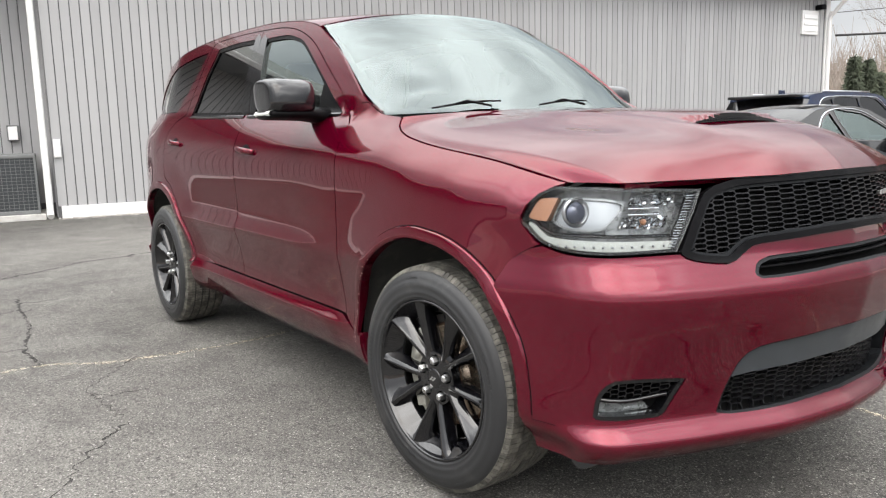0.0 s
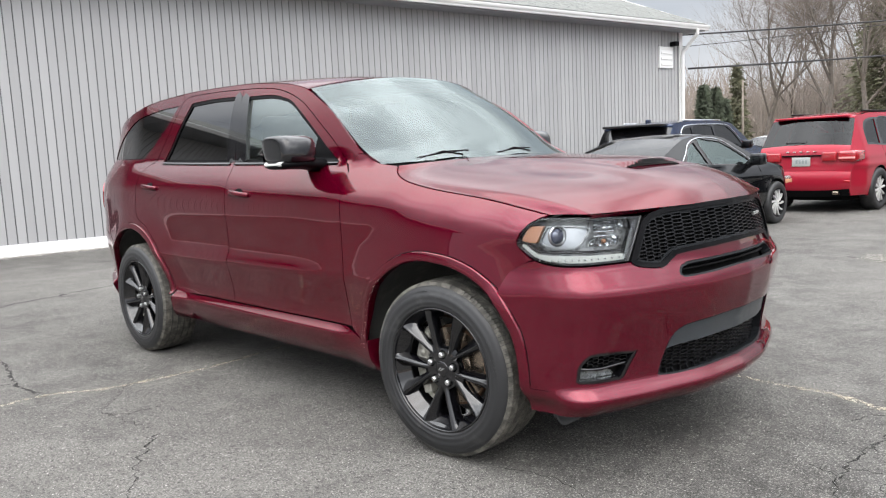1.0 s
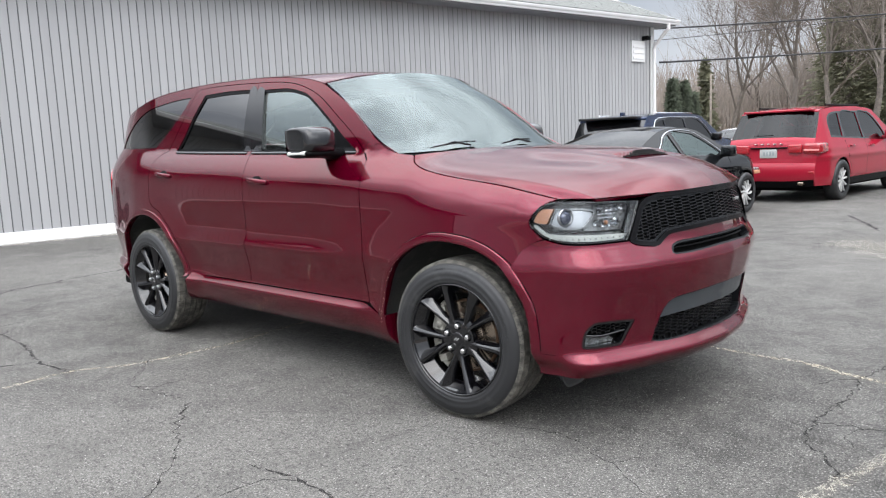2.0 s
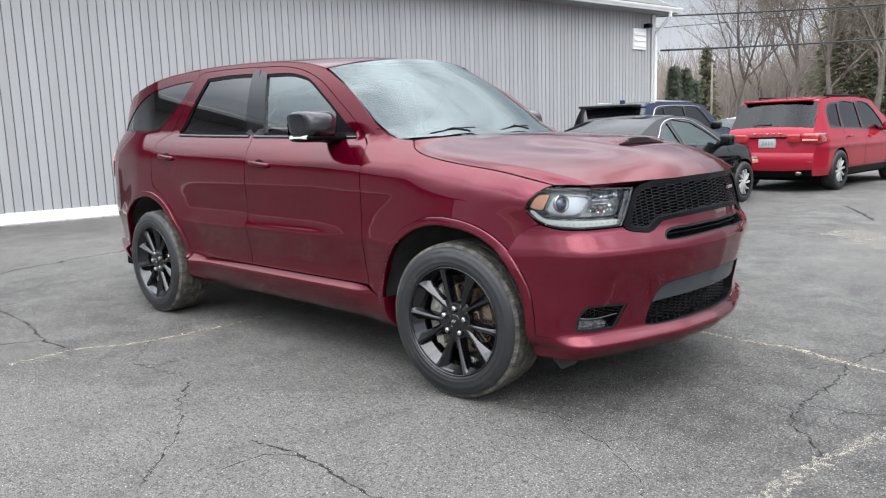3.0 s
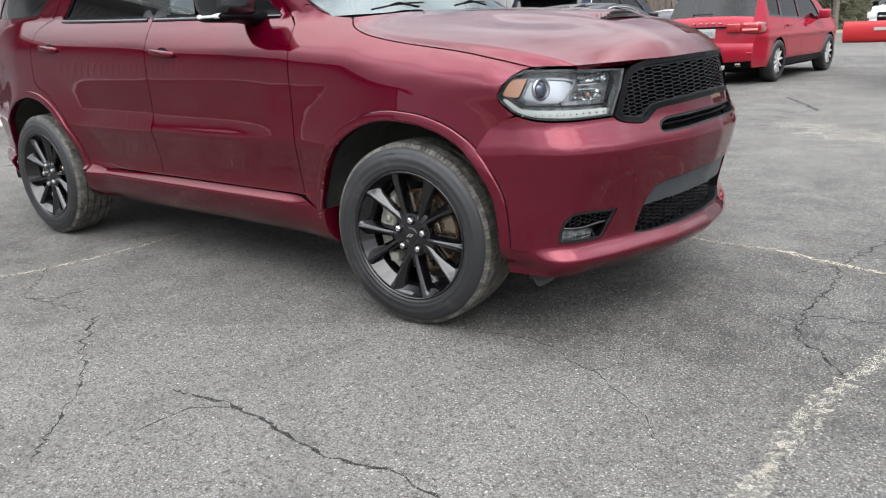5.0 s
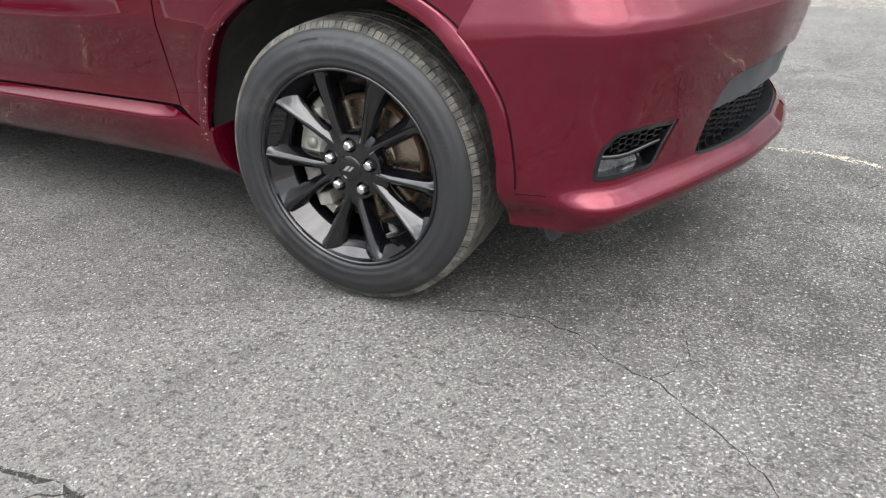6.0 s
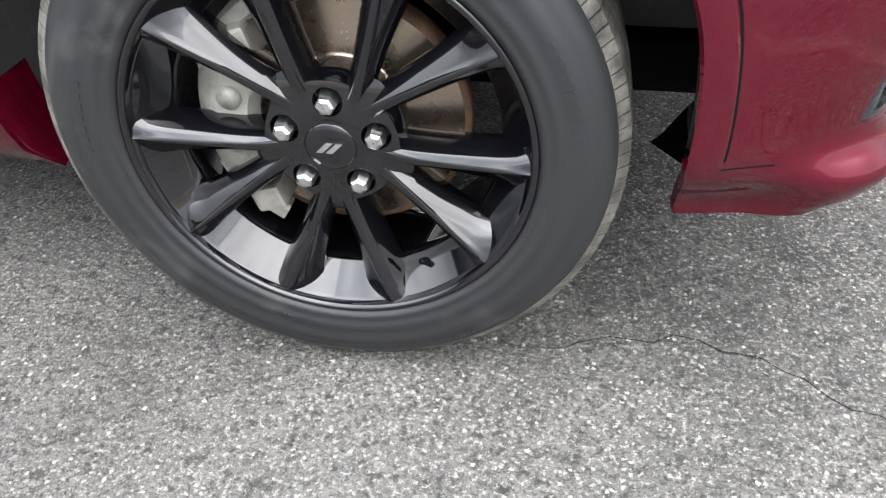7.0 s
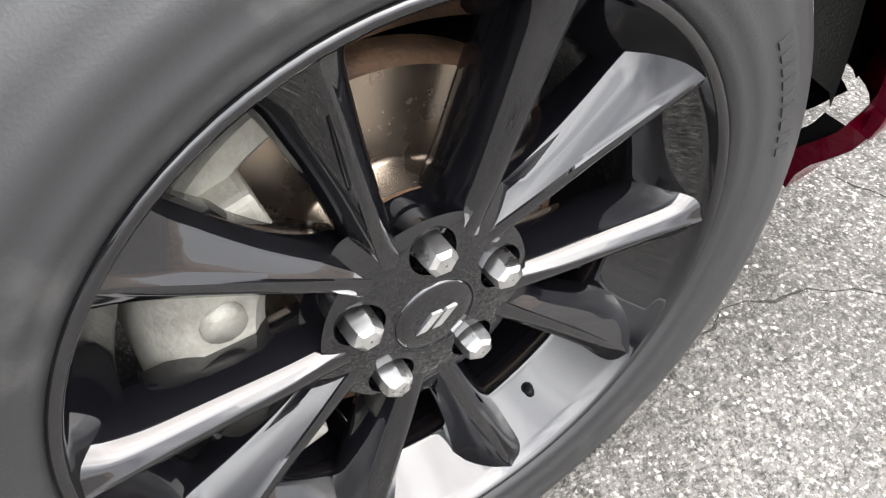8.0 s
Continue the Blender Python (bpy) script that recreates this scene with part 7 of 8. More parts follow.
# bright red crossover seen from behind
CROSS_RED = car_paint("bright_red_paint", (0.31, 0.014, 0.030), 0.12)
LAMP_STRIPE = mat("lamp_stripe", (0.70, 0.25, 0.25), 0.3, 0.0, 0.8)
cross = dict(length=4.88, half_width=0.915, paint=CROSS_RED, band=([(0.58, 1.13), (2.0, 1.075), (3.0, 1.035)], [(3.42, 1.03), (3.22, 1.28), (2.93, 1.49)], [(2.72, 1.59), (2.0, 1.60), (1.16, 1.59), (0.88, 1.575), (0.68, 1.52), (0.58, 1.40)]), wheel=0.362, axles=(0.98, 3.87), glass=DARK_GLASS, trim=GLOSS_BLACK, roof_z=1.68, style=ALLOY, cladding=True, lean=0.30, tail_round=0.10,
             belt=[(0, 1.10), (1.0, 1.09), (2.5, 1.04), (3.9, 1.02), (4.9, 0.95)],
             profile=[(0.10, 0.30), (0.02, 0.42), (0.0, 0.60), (0.035, 0.70), (0.05, 0.92), (0.08, 1.07), (0.12, 1.13), (0.30, 1.42), (0.40, 1.585), (0.46, 1.62), (1.0, 1.67), (2.0, 1.685), (2.7, 1.655), (2.95, 1.62), (3.40, 1.36), (3.82, 1.09), (4.3, 1.03), (4.66, 0.92), (4.80, 0.76), (4.88, 0.55), (4.80, 0.30)],
             windows=[([(0.62, 1.16), (0.9, 1.14)], [(1.12, 1.13), (1.16, 1.5)], [(1.16, 1.565), (0.9, 1.55), (0.72, 1.50), (0.62, 1.40)]), ([(1.24, 1.12), (1.9, 1.095)], [(2.12, 1.085), (2.06, 1.5)], [(2.05, 1.575), (1.28, 1.575)]), ([(2.20, 1.08), (2.9, 1.055)], [(3.35, 1.05), (3.20, 1.25), (2.92, 1.46)], [(2.70, 1.565), (2.14, 1.575)])],
             cuts=[[(1.18, 1.12), (1.25, 0.80), (1.42, 0.55), (1.45, 0.32)], [(2.16, 1.08), (2.18, 0.7), (2.16, 0.32)], [(3.38, 1.04), (3.36, 0.7), (3.30, 0.32)]], handles=[(1.42, 0.96), (2.42, 0.94)], mirror=(3.20, 1.06), mirror_mat=CROSS_RED,
             sweeps=[("rear_bumper", 0, 3, CROSS_RED, 0.05, ""), ("tailgate", 3, 6, CROSS_RED, 0.05, ""), ("rear_window", 6, 8, DARK_GLASS, 0.05, "dark sloping rear window"), ("roof", 8, 13, CROSS_RED, 0.03, ""), ("windscreen", 13, 15, PALE_GLASS, 0.04, "windscreen"), ("bonnet", 15, 18, CROSS_RED, 0.03, ""), ("nose", 18, 20, CROSS_RED, 0.06, "")],
             overlays=[("bumper_skirt", 0, 1, 0.985, PLASTIC, 0.058, "black plastic lower bumper")],
             extras=[("tail_lamp", TAIL_RED, [(-0.012, 0.40, -0.892, -0.60, 0.86, 1.05)], 0.05, "clear-striped red tail lamp"), ("tail_lamp", TAIL_RED, [(-0.012, 0.40, 0.60, 0.892, 0.86, 1.05)], 0.05, "clear-striped red tail lamp"),
                     *[("lamp_stripe", LAMP_STRIPE, [(-0.018, 0.3, y0 + 0.02, y0 + 0.275, 0.915, 0.945)], 0.004, "pale stripe of the lamp") for y0 in (-0.895, 0.60)],
                     ("gate_lamp", TAIL_RED, [(-0.045, 0.05, -0.585, -0.36, 0.88, 1.03)], 0.02, "inner red lamp on the gate"), ("gate_lamp", TAIL_RED, [(-0.045, 0.05, 0.36, 0.585, 0.88, 1.03)], 0.02, "inner red lamp on the gate"),
                     ("plate", PLATE, [(-0.022, 0.02, -0.155, 0.155, 0.80, 0.955)], 0.006, "pale number plate"), ("plate_marks", PLATE_INK, [(-0.026, -0.02, -0.11 + 0.055 * i, -0.075 + 0.055 * i, 0.845, 0.91) for i in range(4)], 0.002, "plate characters shown as bars"),
                     ("gate_lettering", SILVER, [(-0.012, 0.03, -0.24 + 0.115 * i, -0.20 + 0.115 * i, 1.040, 1.054) for i in range(5)], 0.003, "spaced silver letters shown as bars"), ("handle_strip", PLASTIC, [(-0.025, 0.03, -0.33, 0.33, 0.965, 0.99)], 0.006, "dark handle recess"),
                     ("rear_wiper", PLASTIC, [(0.10, 0.13, -0.05, 0.32, 1.19, 1.205)], 0.004, "black rear wiper"), ("roof_spoiler", CROSS_RED, [(0.30, 0.56, -0.62, 0.62, 1.605, 1.645)], 0.015, "body-coloured roof spoiler"),
                     ("exhaust_tip", ROTOR, [(-0.02, 0.14, -0.62, -0.52, 0.315, 0.375)], 0.02, "chrome exhaust tip"), ("reflector", TAIL_RED, [(-0.012, 0.05, -0.80, -0.60, 0.52, 0.56)], 0.008, "red bumper reflector"),
                     ("roof_rail", PLASTIC, [(0.9, 2.5, -0.62, -0.585, 1.69, 1.725)], 0.012, "black roof rail"), ("roof_rail", PLASTIC, [(0.9, 2.5, 0.585, 0.62, 1.69, 1.725)], 0.012, "black roof rail"), ("aerial", PLASTIC, [(0.72, 0.73, -0.005, 0.005, 1.66, 1.90)], 0.002, "thin roof aerial")])
parked("crossover", "bright red crossover parked with its tail to the yard", cross, pose(-2.77, 11.47, 0, 0, 0, 85.5))

# black coupe
COUPE = car_paint("black_paint", (0.006, 0.0065, 0.0075), 0.3)
coupe = dict(length=4.50, half_width=0.90, paint=COUPE, wheel=0.325, axles=(0.92, 3.62), glass=PALE_GLASS, trim=GLOSS_BLACK, roof_z=1.40, chrome_line=[(1.10, 1.06), (1.25, 1.15), (1.40, 1.265), (1.62, 1.340), (1.95, 1.362), (2.30, 1.330), (2.55, 1.235), (2.82, 1.09), (3.04, 0.955)], style=TURBINE, lean=0.55, nose_round=0.34,
             belt=[(0, 0.98), (1.2, 0.97), (2.6, 0.92), (3.4, 0.90), (4.5, 0.75)],
             profile=[(0.10, 0.30), (0.0, 0.50), (0.02, 0.72), (0.08, 0.95), (0.32, 1.02), (0.50, 1.05), (0.95, 1.22), (1.35, 1.345), (1.80, 1.395), (2.20, 1.39), (2.50, 1.345), (2.95, 1.15), (3.35, 0.965), (3.80, 0.90), (4.20, 0.78), (4.42, 0.62), (4.50, 0.46), (4.42, 0.24)],
             windows=[([(1.15, 1.03), (1.5, 1.0)], [(1.72, 0.99), (1.62, 1.25)], [(1.60, 1.315), (1.40, 1.24), (1.25, 1.12)]), ([(1.80, 0.985), (2.5, 0.955)], [(3.02, 0.945), (2.80, 1.08), (2.52, 1.22)], [(2.30, 1.305), (2.0, 1.335), (1.70, 1.335)])],
             cuts=[[(1.78, 0.97), (1.72, 0.7), (1.80, 0.32)], [(3.10, 0.93), (3.12, 0.6), (3.05, 0.32)]], handles=[(1.98, 0.86)], mirror=(2.88, 0.95), mirror_mat=COUPE,
             sweeps=[("rear_bumper", 0, 3, COUPE, 0.06, ""), ("boot_lid", 3, 5, COUPE, 0.02, ""), ("rear_window", 5, 7, DARK_GLASS, 0.03, "dark sloping rear window"), ("roof", 7, 10, COUPE, 0.03, ""), ("windscreen", 10, 12, PALE_GLASS, 0.04, "windscreen"), ("bonnet", 12, 14, COUPE, 0.03, ""), ("nose", 14, 17, COUPE, 0.07, "")],
             extras=[("side_marker", AMBER, [(4.02, 4.22, -0.845, -0.70, 0.60, 0.66)], 0.01, "small amber side marker"), ("headlamp", HOUSING, [(4.02, 4.30, -0.80, -0.52, 0.65, 0.70)], 0.03, "slim headlamp"), ("headlamp", LENS_WHITE, [(4.02, 4.30, 0.52, 0.80, 0.64, 0.72)], 0.03, "slim headlamp"), ("tail_lamp", TAIL_RED, [(-0.01, 0.2, -0.84, -0.40, 0.78, 0.92)], 0.03, "red tail lamp"), ("tail_lamp", TAIL_RED, [(-0.01, 0.2, 0.40, 0.84, 0.78, 0.92)], 0.03, "red tail lamp")])
parked("coupe", "black coupe with silver machined wheels parked on asphalt", coupe, pose(-3.52, 6.08, 0, 0, 0, 87))

# dark blue SUV with chrome window line
NAVY = car_paint("navy_paint", (0.018, 0.03, 0.065), 0.5)
navy = dict(length=4.82, half_width=0.96, paint=NAVY, wheel=0.38, axles=(0.95, 3.86), glass=DARK_GLASS, trim=GLOSS_BLACK, chrome_line=[(0.60, 1.17), (0.62, 1.42), (0.78, 1.59), (1.12, 1.645), (2.0, 1.655), (2.70, 1.635), (2.92, 1.52), (3.14, 1.34), (3.30, 1.12)], band=([(0.60, 1.17), (1.8, 1.14), (2.8, 1.11)], [(3.30, 1.10), (3.13, 1.33), (2.91, 1.51)], [(2.69, 1.63), (2.0, 1.645), (1.12, 1.635), (0.78, 1.58), (0.62, 1.42)]), roof_z=1.72, style=PLAIN, lean=0.30, cladding=True,
            belt=[(0, 1.16), (1.5, 1.14), (3.5, 1.10), (4.8, 1.02)],
            profile=[(0.08, 0.34), (0.0, 0.55), (0.02, 0.80), (0.06, 1.12), (0.10, 1.18), (0.30, 1.46), (0.42, 1.60), (0.46, 1.66), (1.0, 1.715), (2.0, 1.735), (2.7, 1.70), (2.95, 1.66), (3.35, 1.42), (3.75, 1.18), (4.3, 1.12), (4.66, 1.02), (4.80, 0.80), (4.82, 0.50), (4.74, 0.30)],
            windows=[([(0.62, 1.20), (0.9, 1.19)], [(1.10, 1.185), (1.12, 1.5)], [(1.12, 1.61), (0.8, 1.56), (0.66, 1.42)]), ([(1.18, 1.18), (1.8, 1.165)], [(2.06, 1.16), (2.02, 1.5)], [(2.00, 1.625), (1.20, 1.62)]), ([(2.14, 1.155), (2.8, 1.14)], [(3.25, 1.13), (3.10, 1.32), (2.88, 1.50)], [(2.68, 1.61), (2.08, 1.625)])],
            cuts=[[(2.10, 1.15), (2.12, 0.7), (2.10, 0.35)], [(3.30, 1.12), (3.30, 0.7), (3.25, 0.35)]], handles=[(1.38, 1.03), (2.36, 1.01)], mirror=(3.12, 1.15), mirror_mat=COUPE,
            sweeps=[("rear_bumper", 0, 2, NAVY, 0.05, ""), ("tailgate", 2, 4, NAVY, 0.05, ""), ("rear_window", 4, 6, GLOSS_BLACK, 0.05, "dark rear window"), ("roof", 6, 11, NAVY, 0.03, ""), ("windscreen", 11, 13, PALE_GLASS, 0.04, "windscreen"), ("bonnet", 13, 15, NAVY, 0.03, ""), ("nose", 15, 18, NAVY, 0.06, "")],
            extras=[("roof_spoiler", GLOSS_BLACK, [(0.16, 0.55, -0.64, 0.64, 1.635, 1.69)], 0.02, "gloss black roof spoiler"), ("tail_lamp", TAIL_RED, [(-0.01, 0.30, -0.93, -0.50, 0.98, 1.12)], 0.03, "red tail lamp"), ("tail_lamp", TAIL_RED, [(-0.01, 0.30, 0.50, 0.93, 0.98, 1.12)], 0.03, "red tail lamp"),
                    ("roof_rail", CHROME, [(1.0, 2.6, -0.68, -0.65, 1.72, 1.755)], 0.01, "bright roof rail"), ("roof_rail", CHROME, [(1.0, 2.6, 0.65, 0.68, 1.72, 1.755)], 0.01, "bright roof rail"), ("aerial_fin", NAVY, [(0.75, 0.92, -0.02, 0.02, 1.71, 1.79)], 0.015, "small roof fin"), ("plate", PLATE, [(-0.02, 0.02, -0.155, 0.155, 0.78, 0.93)], 0.006, "pale number plate")])
parked("navy_suv", "dark blue sport utility car with a chrome window line", navy, pose(-5.78, 10.75, 0, 0, 0, 90))
grey = dict(navy)
grey["paint"] = car_paint("charcoal_paint", (0.035, 0.036, 0.04), 0.4)
grey["sweeps"] = [(a, b, c, grey["paint"] if d is NAVY else d, e, f) for a, b, c, d, e, f in navy["sweeps"]]
parked("charcoal_suv", "charcoal grey sport utility car parked beside the crossover", grey, pose(1.12, 10.62, 0, 0, 0, 88))

# white saloon and pickup far off
WHITE_CAR = car_paint("white_car_paint", (0.72, 0.73, 0.74), 0.0)
saloon = dict(coupe)
saloon["paint"] = WHITE_CAR
saloon["sweeps"] = [(a, b, c, WHITE_CAR if d is COUPE else d, e, f) for a, b, c, d, e, f in coupe["sweeps"]]
saloon["mirror_mat"] = WHITE_CAR
parked("saloon", "white saloon car parked behind the others", saloon, pose(-7.9, 21.5, 0, 0, 0, 90))
pickup = dict(length=5.6, half_width=1.0, paint=WHITE_CAR, wheel=0.40, axles=(1.1, 4.65), glass=DARK_GLASS, trim=GLOSS_BLACK, roof_z=1.90, style=PLAIN, lean=0.22, nose_round=0.12, sill=0.45,
              belt=[(0, 1.22), (3, 1.22), (5.6, 1.15)],
              profile=[(0.05, 0.55), (0.0, 0.9), (0.0, 1.25), (1.0, 1.27), (1.92, 1.27), (2.0, 1.75), (2.3, 1.90), (3.2, 1.92), (3.5, 1.85), (3.85, 1.55), (4.15, 1.27), (4.9, 1.22), (5.45, 1.12), (5.58, 0.85), (5.60, 0.50)],
              windows=[([(2.15, 1.28), (2.8, 1.27)], [(2.9, 1.265), (2.9, 1.6)], [(2.88, 1.80), (2.25, 1.78)]), ([(2.98, 1.265), (3.5, 1.26)], [(3.95, 1.26), (3.72, 1.55)], [(3.45, 1.78), (2.96, 1.80)])],
              cuts=[[(2.94, 1.25), (2.94, 0.55)], [(4.05, 1.25), (4.0, 0.55)]], handles=[(3.2, 1.12)], mirror=(3.85, 1.28),
              sweeps=[("tailgate", 0, 2, WHITE_CAR, 0.03, ""), ("bed_cover", 2, 4, PLASTIC, 0.01, "dark bed cover"), ("rear_window", 4, 6, DARK_GLASS, 0.02, "rear window"), ("roof", 6, 8, WHITE_CAR, 0.03, ""), ("windscreen", 8, 10, DARK_GLASS, 0.05, "dark windscreen"), ("bonnet", 10, 12, WHITE_CAR, 0.03, ""), ("nose", 12, 14, WHITE_CAR, 0.05, "")],
              extras=[("grille", GLOSS_BLACK, [(5.55, 5.66, -0.62, 0.62, 0.72, 1.04)], 0.03, "black grille"), ("grille_bar", CHROME, [(5.64, 5.68, -0.6, 0.6, 0.86, 0.90), (5.64, 5.68, -0.02, 0.02, 0.74, 1.02)], 0.01, "chrome cross bars"), ("headlamp", LENS_WHITE, [(5.45, 5.64, -0.95, -0.64, 0.82, 1.04)], 0.03, "headlamp"), ("headlamp", LENS_WHITE, [(5.45, 5.64, 0.64, 0.95, 0.82, 1.04)], 0.03, "headlamp"), ("front_bumper", CHROME, [(5.50, 5.74, -0.98, 0.98, 0.50, 0.68)], 0.04, "chrome bumper")])
parked("pickup_truck", "white pickup truck with a dark windscreen facing the yard", pickup, pose(-2.2, 35.6, 0, 0, 0, -92))
plough = empty("snow_plough", "red snow plough blade standing before the white truck", "snow plough", m=pose(-2.6, 29.4, 0))
PLOUGH_RED = mat("plough_red", (0.50, 0.02, 0.025), 0.45, vary=0.2, scale=4, dirt=(0.25, 0.1, 0.08), dirt_amount=0.15)
part("blade", sheet([[(x, -0.16 * math.sin(a), 0.40 - 0.40 * math.cos(a)) for a in np.linspace(0.0, 2.6, 12)] for x in np.linspace(-1.35, 1.35, 14)]), PLOUGH_RED, plough)
for x in np.linspace(-1.2, 1.2, 7):
    part("rib", box(x - 0.02, x + 0.02, 0.0, 0.12, 0.05, 0.72, 0.005), PLOUGH_RED, plough, smooth=False)
part("push_frame", box(-0.5, 0.5, 0.05, 0.8, 0.15, 0.3, 0.02), PLASTIC, plough, "black push frame", smooth=False)
part("marker_plate", box(-0.35, 0.05, -0.19, -0.15, 0.42, 0.52, 0.004), PLATE, plough, "white marker plate", smooth=False)


# ---- trees, wires and distance ----
BARK = mat("grey_bark", (0.135, 0.114, 0.098), 0.95, vary=0.35, scale=6, bump=0.6, bump_scale=60)
TWIG = mat("bare_twigs", (0.17, 0.14, 0.12), 0.95, vary=0.3, scale=3)
NEEDLE = mat("dark_needles", (0.12, 0.118, 0.072), 0.9, vary=0.45, scale=2.0)
CEDAR = mat("cedar_green", (0.055, 0.068, 0.042), 0.9, vary=0.5, scale=2.5)
BRUSH = mat("far_brush", (0.30, 0.255, 0.225), 1.0, vary=0.3, scale=0.6)


def prism(verts, faces, a, b, ra, rb, sides=4):
    d = (b - a).normalized()
    u = d.orthogonal().normalized()
    v = d.cross(u)
    k = len(verts)
    for p, r in ((a, ra), (b, rb)):
        for i in range(sides):
            q = 2 * math.pi * i / sides
            verts.append(tuple(p + (u * math.cos(q) + v * math.sin(q)) * r))
    for i in range(sides):
        j = (i + 1) % sides
        faces.append((k + i, k + j, k + sides + j, k + sides + i))


def mesh_part(name, verts, faces, material, parent, label=""):
    me = bpy.data.meshes.new(name)
    me.from_pydata(verts, [], faces)
    me.materials.append(material)
    ob = new(name, me)
    ob.parent = parent
    if label:
        ob["label"] = label
    return ob


def bare_tree(x, y, height, seed, spread=0.5, depth=6, label="bare winter tree with fine grey-brown twigs"):
    rnd = random.Random(seed)
    tree = empty("tree", label, "tree", "trees behind the car park", Matrix.Translation((x, y, 0)))
    big, fine = ([], []), ([], [])

    def grow(p, d, length, r, level):
        steps = 3 if level < 2 else 2
        for i in range(steps):
            d2 = (d + Vector((rnd.uniform(-1, 1), rnd.uniform(-1, 1), rnd.uniform(-0.3, 0.6))) * 0.13).normalized()
            q = p + d2 * length / steps
            r2 = r * (1 - 0.28 / steps * (i + 1))
            out = big if level < 3 else fine
            prism(*out, p, q, r * (1 - 0.28 / steps * i), r2, 6 if level < 2 else 3)
            p, d = q, d2
            if level < depth and (i or level):
                n = 1 if level < 2 else rnd.choice((1, 1, 2))
                for _ in range(n):
                    a = rnd.uniform(0, 2 * math.pi)
                    side_v = (d.orthogonal().normalized() * math.cos(a) + d.cross(d.orthogonal().normalized()) * math.sin(a))
                    nd = (d * rnd.uniform(0.5, 0.9) + side_v * rnd.uniform(0.45, 0.9) * spread * 1.6 + Vector((0, 0, 0.12))).normalized()
                    grow(p, nd, length * rnd.uniform(0.55, 0.78), r2 * rnd.uniform(0.42, 0.62), level + 1)
        if level < depth:
            for _ in range(2):
                nd = (d + Vector((rnd.uniform(-1, 1), rnd.uniform(-1, 1), rnd.uniform(-0.2, 0.7))) * spread).normalized()
                grow(p, nd, length * rnd.uniform(0.6, 0.8), r2 * rnd.uniform(0.55, 0.75), level + 1)
    grow(Vector((0, 0, 0)), Vector((rnd.uniform(-0.06, 0.06), rnd.uniform(-0.06, 0.06), 1)), height * 0.28, height * 0.0125, 0)
    mesh_part("trunk", *big, BARK, tree, "grey trunk and limbs")
    mesh_part("crown", *fine, TWIG, tree, "open crown of thin twigs")
    return tree


def conifer(x, y, height, width, seed, dense, material, label):
    """An evergreen: a trunk and tiers of drooping sprays of many small clumps."""
    rnd = random.Random(seed)
    tree = empty("tree", label, "tree", "trees behind the car park", Matrix.Translation((x, y, 0)))
    v, f = [], []
    prism(v, f, Vector((0, 0, 0)), Vector((0, 0, height * 0.95)), height * 0.014, 0.01, 6)
    mesh_part("trunk", v, f, BARK, tree)
    v, f = [], []
    for _ in range(dense):
        z = height * (0.04 + 0.96 * rnd.random() ** 1.25)
        w = width * (1 - z / height) ** 0.75 * rnd.uniform(0.65, 1.08) + 0.06
        a = rnd.uniform(0, 2 * math.pi)
        c = Vector((math.cos(a), math.sin(a), 0))
        for j in range(4):
            s = rnd.uniform(0.35, 1.0)
            p = c * w * s + Vector((rnd.uniform(-0.1, 0.1), rnd.uniform(-0.1, 0.1), z - 0.25 * w * s + rnd.uniform(-0.06, 0.06)))
            l = rnd.uniform(0.12, 0.30)
            d = (c * 0.8 + Vector((rnd.uniform(-0.6, 0.6), rnd.uniform(-0.6, 0.6), rnd.uniform(-0.6, 0.2)))).normalized()
            u = d.orthogonal().normalized() * l * 0.30
            k = len(v)
            v += [tuple(p - d * l), tuple(p + u), tuple(p + d * l), tuple(p - u), tuple(p + Vector((0, 0, l * 0.25)))]
            f += [(k, k + 1, k + 4), (k + 1, k + 2, k + 4), (k + 2, k + 3, k + 4), (k + 3, k, k + 4)]
    mesh_part("crown", v, f, material, tree, "dark green needle sprays")
    return tree


def yonder(k, depth):
    """A place on the ground beyond the parked cars: k across the view, depth metres away."""
    return 2.43 + depth * (-0.686 + k * 0.727), -2.63 + depth * (0.727 + k * 0.686)


for i, (k, d, h, s) in enumerate(((0.375, 44, 13, 0.50), (0.455, 40, 14, 0.52), (0.51, 46, 16, 0.48), (0.56, 38, 15, 0.55), (0.62, 44, 16, 0.5), (0.69, 40, 15, 0.5), (0.78, 44, 16, 0.5), (0.90, 42, 15, 0.5), (0.42, 56, 15, 0.5), (0.48, 60, 17, 0.5), (0.66, 58, 17, 0.5))):
    bare_tree(*yonder(k, d), h, 20 + i, s, depth=6)
for k, d, h, w, n, sd in ((0.303, 38, 3.9, 0.50, 1100, 1), (0.318, 38.5, 3.8, 0.50, 1100, 2), (0.328, 39, 3.3, 0.45, 900, 3)):
    conifer(*yonder(k, d), h, w, sd, n, CEDAR, "narrow dark green cedar column")
conifer(*yonder(0.345, 44), 5.4, 0.95, 5, 420, NEEDLE, "small ragged evergreen beside the cedars")
for k, d, h, w, n, sd in ((0.53, 50, 15, 3.4, 2400, 6), (0.60, 48, 17, 3.8, 2600, 7), (0.68, 52, 15, 3.6, 2200, 8)):
    conifer(*yonder(k, d), h, w, sd, n, NEEDLE, "tall olive evergreen behind the bare trees")
rnd = random.Random(77)
v, f = [], []
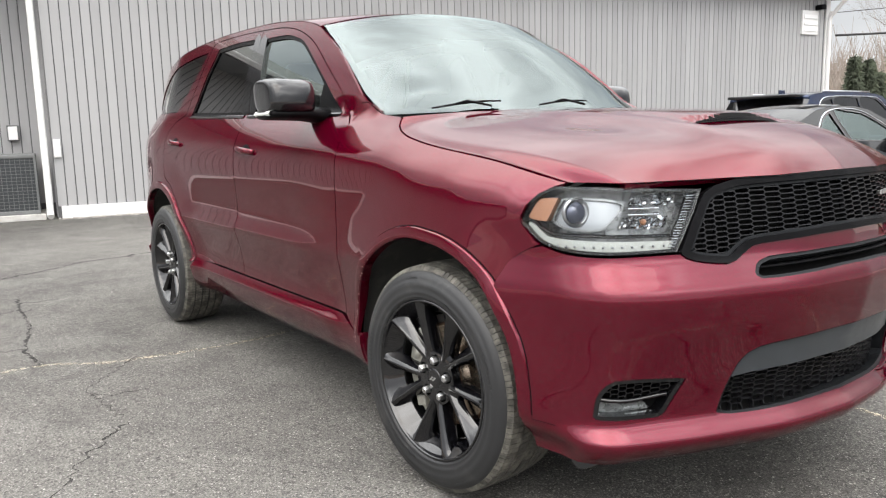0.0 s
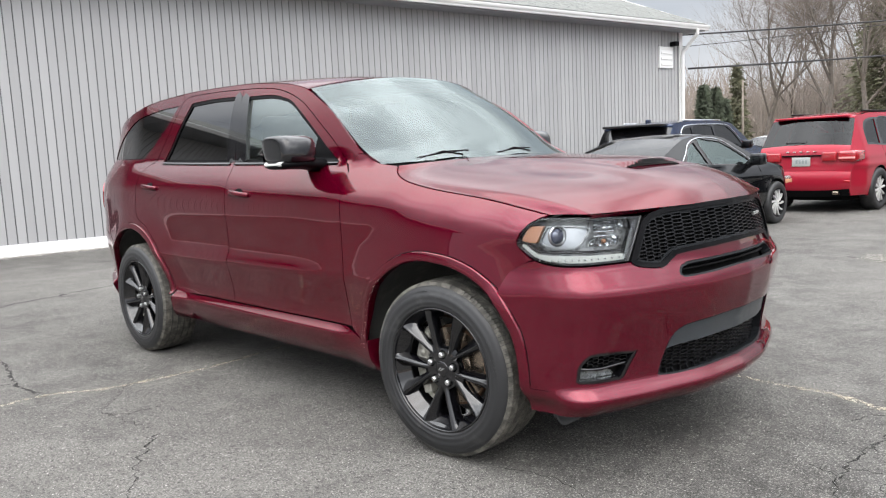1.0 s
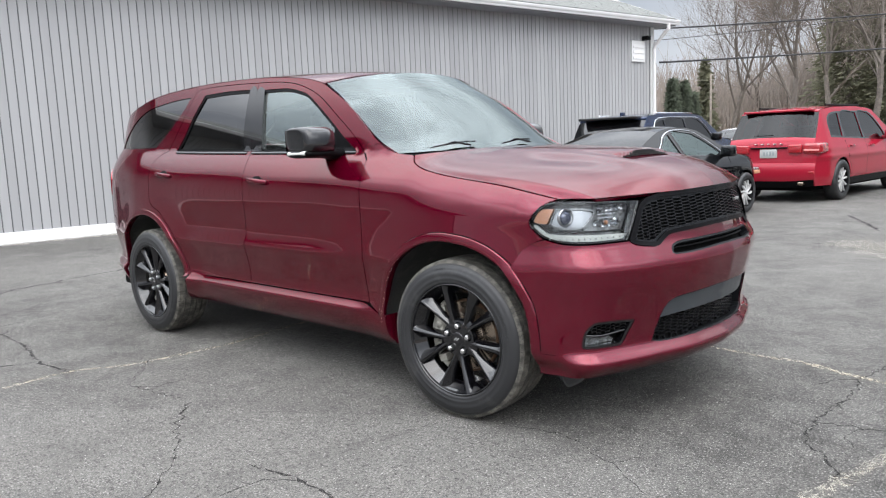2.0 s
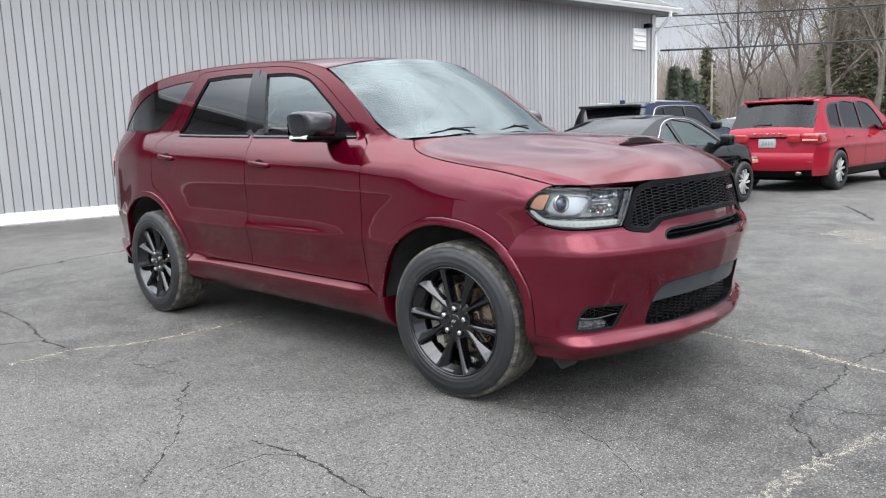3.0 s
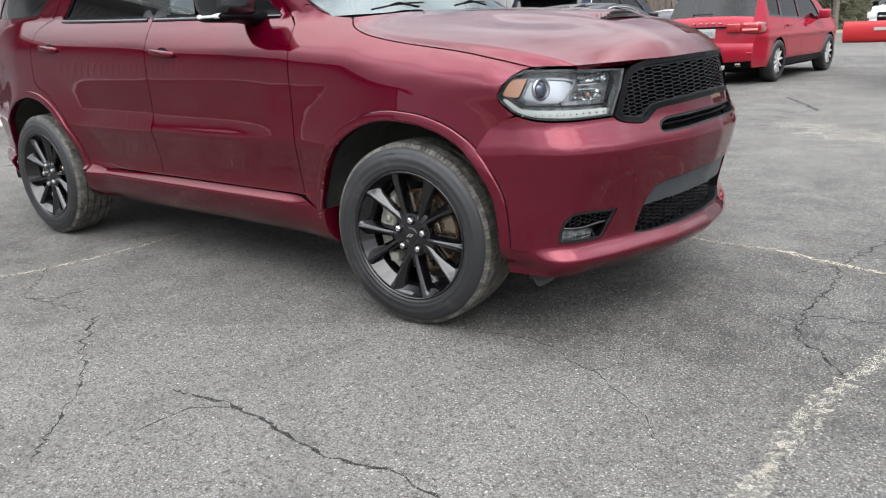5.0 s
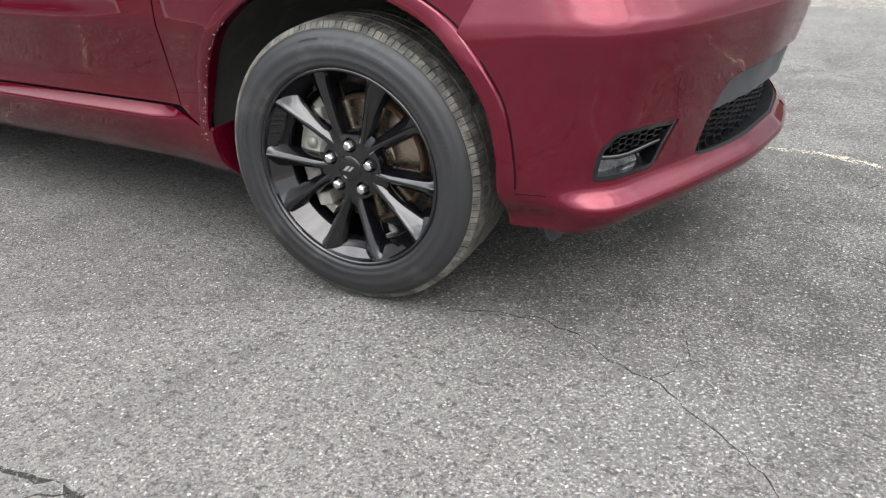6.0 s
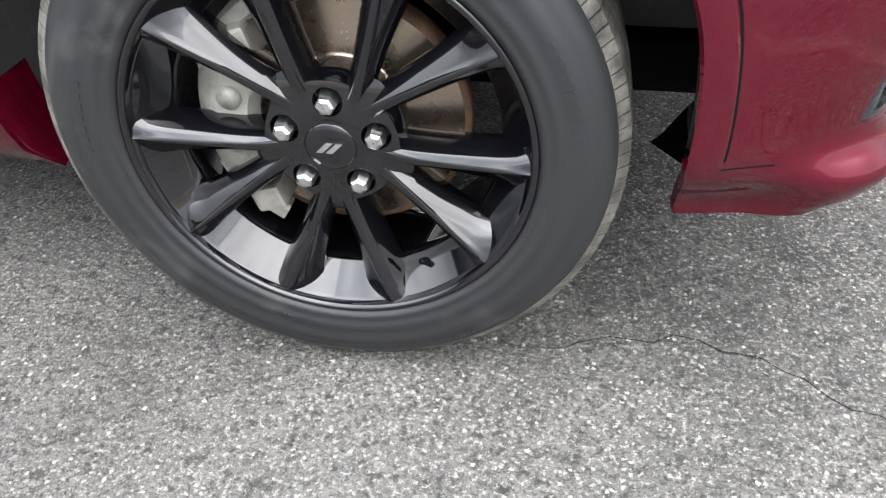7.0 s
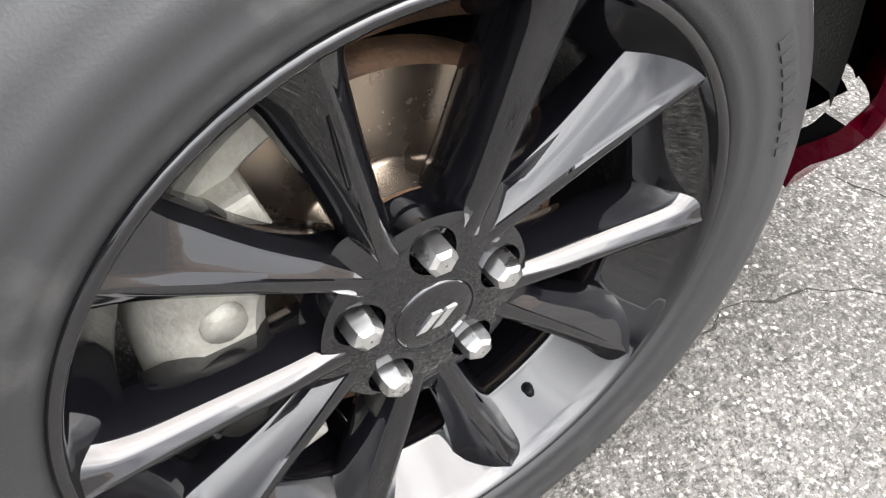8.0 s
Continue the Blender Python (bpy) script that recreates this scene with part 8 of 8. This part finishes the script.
for i in range(14000):
    k, d = rnd.uniform(0.20, 1.35), rnd.uniform(54, 84)
    x, y = yonder(k, d)
    h = rnd.uniform(1.5, 7.0) * (1.25 if rnd.random() < 0.2 else 1) * (1.0 + 0.9 * float(step(0.40, 0.62, k)))
    p = Vector((x, y, 0))
    dr = Vector((rnd.uniform(-0.25, 0.25), rnd.uniform(-0.25, 0.25), 1)).normalized()
    q = p + dr * h * 0.55
    prism(v, f, p, q, 0.05, 0.03, 3)
    for _ in range(3):
        e = q + (dr + Vector((rnd.uniform(-0.6, 0.6), rnd.uniform(-0.6, 0.6), rnd.uniform(-0.2, 0.3)))).normalized() * h * rnd.uniform(0.25, 0.5)
        prism(v, f, q, e, 0.03, 0.008, 3)
tagged(mesh_part("far_woods", v, f, BRUSH, None, "hazy bare woods and brush along the horizon"), category="woods", kind="stuff")
# rising ground beyond the woods closes the view
hill = sheet([[(*yonder(k, d), z) for k in np.linspace(-2.5, 3.5, 60)] for d, z in ((95, 0.02), (110, 2.2), (150, 4.4), (220, 6.0))])
# unseen bank on the other sides, added so reflections get a dark horizon
back = sheet([[(r * math.cos(a), r * math.sin(a), z + 1.5 * noise.noise((6 * math.cos(a), 6 * math.sin(a), z))) for a in np.linspace(radians(165), radians(400), 90)] for r, z in ((60, -1.6), (63, 3.0), (66, 4.6), (80, 5.4))])
tagged(part("far_slope", hill, mat("far_slope_brush", (0.28, 0.25, 0.23), 1.0, vary=0.4, scale=0.12), None, "grey-brown wooded slope far behind"), category="hill", kind="structure")
tagged(part("far_hedge", back, BRUSH, None, "unseen brush bank added to darken the reflected horizon"), category="woods", kind="structure")
GRASS = mat("winter_grass", (0.22, 0.20, 0.13), 0.95, vary=0.35, scale=0.8, bump=0.5, bump_scale=20)
tagged(part("verge", sheet([[(*yonder(k, d), 0.012) for k in np.linspace(0.15, 1.6, 24)] for d in (39, 95)]), GRASS, None, "dull winter grass verge before the trees"), category="grass", kind="structure")
# utility poles and wires
POLE = mat("weathered_pole", (0.20, 0.17, 0.14), 0.95, vary=0.3, scale=5)
CABLE = mat("black_cable", (0.02, 0.02, 0.022), 0.6)
for k, d, h in ((0.352, 36, 4.0), (0.98, 40, 9.0)):
    x, y = yonder(k, d)
    pl = empty("utility_pole", "weathered wooden utility pole", "pole", "utility poles", Matrix.Translation((x, y, 0)))
    bm = bmesh.new()
    tube(bm, [(0, 0, 0), (0, 0, h)], [0.13, 0.09] if h > 6 else [0.06, 0.045], 8)
    part("post", bm, POLE, pl)
    if h > 6:
        part("cross_arm", box(-0.9, 0.9, -0.06, 0.06, h - 0.7, h - 0.58, 0.01), POLE, pl, smooth=False)
corner = HALL @ Vector((0.12, S1 + 0.25, 3.40))


def cable(a, b, sag, r=0.022):
    bm = bmesh.new()
    a, b = Vector(a), Vector(b)
    tube(bm, [a.lerp(b, t) - Vector((0, 0, 4 * sag * t * (1 - t))) for t in np.linspace(0, 1, 25)], r, 5)
    ob = part("cable", bm, CABLE)
    return tagged(ob, "thin black overhead cable", "cable", "overhead cables")


x1, y1 = yonder(0.98, 40)
cable(corner, (x1, y1, 6.2), 0.25, 0.03)
x0, y0 = yonder(0.20, 31)
cable((x0, y0, 5.45), (x1, y1, 8.0), 0.35, 0.035)
cable((x0, y0, 4.9), (x1, y1, 8.4), 0.3, 0.014)
# low house far off to the side
hx, hy = yonder(0.735, 62)
house = empty("house", "low brown house with a grey roof among the trees", "house", m=pose(hx, hy, 0, 0, 0, -40))
part("wall", box(-6, 6, -4, 4, 0, 2.8), mat("house_wall", (0.36, 0.31, 0.25), 0.9, vary=0.15, scale=1), house, smooth=False)
part("roof", sheet([[(x, -4.6, 2.7), (x, 0, 4.9), (x, 4.6, 2.7)] for x in (-6.5, 6.5)]), SHINGLE, house, smooth=False)
for x in (-3.5, 0.0, 3.2):
    w = part("window", box(x - 0.6, x + 0.6, -4.06, -4.0, 1.0, 2.1, 0.01), WHITE_PAINT, house, "white window surround", smooth=False)
    part("pane", box(x - 0.5, x + 0.5, -4.075, -4.06, 1.1, 2.0), DARK_GLASS, w, smooth=False)
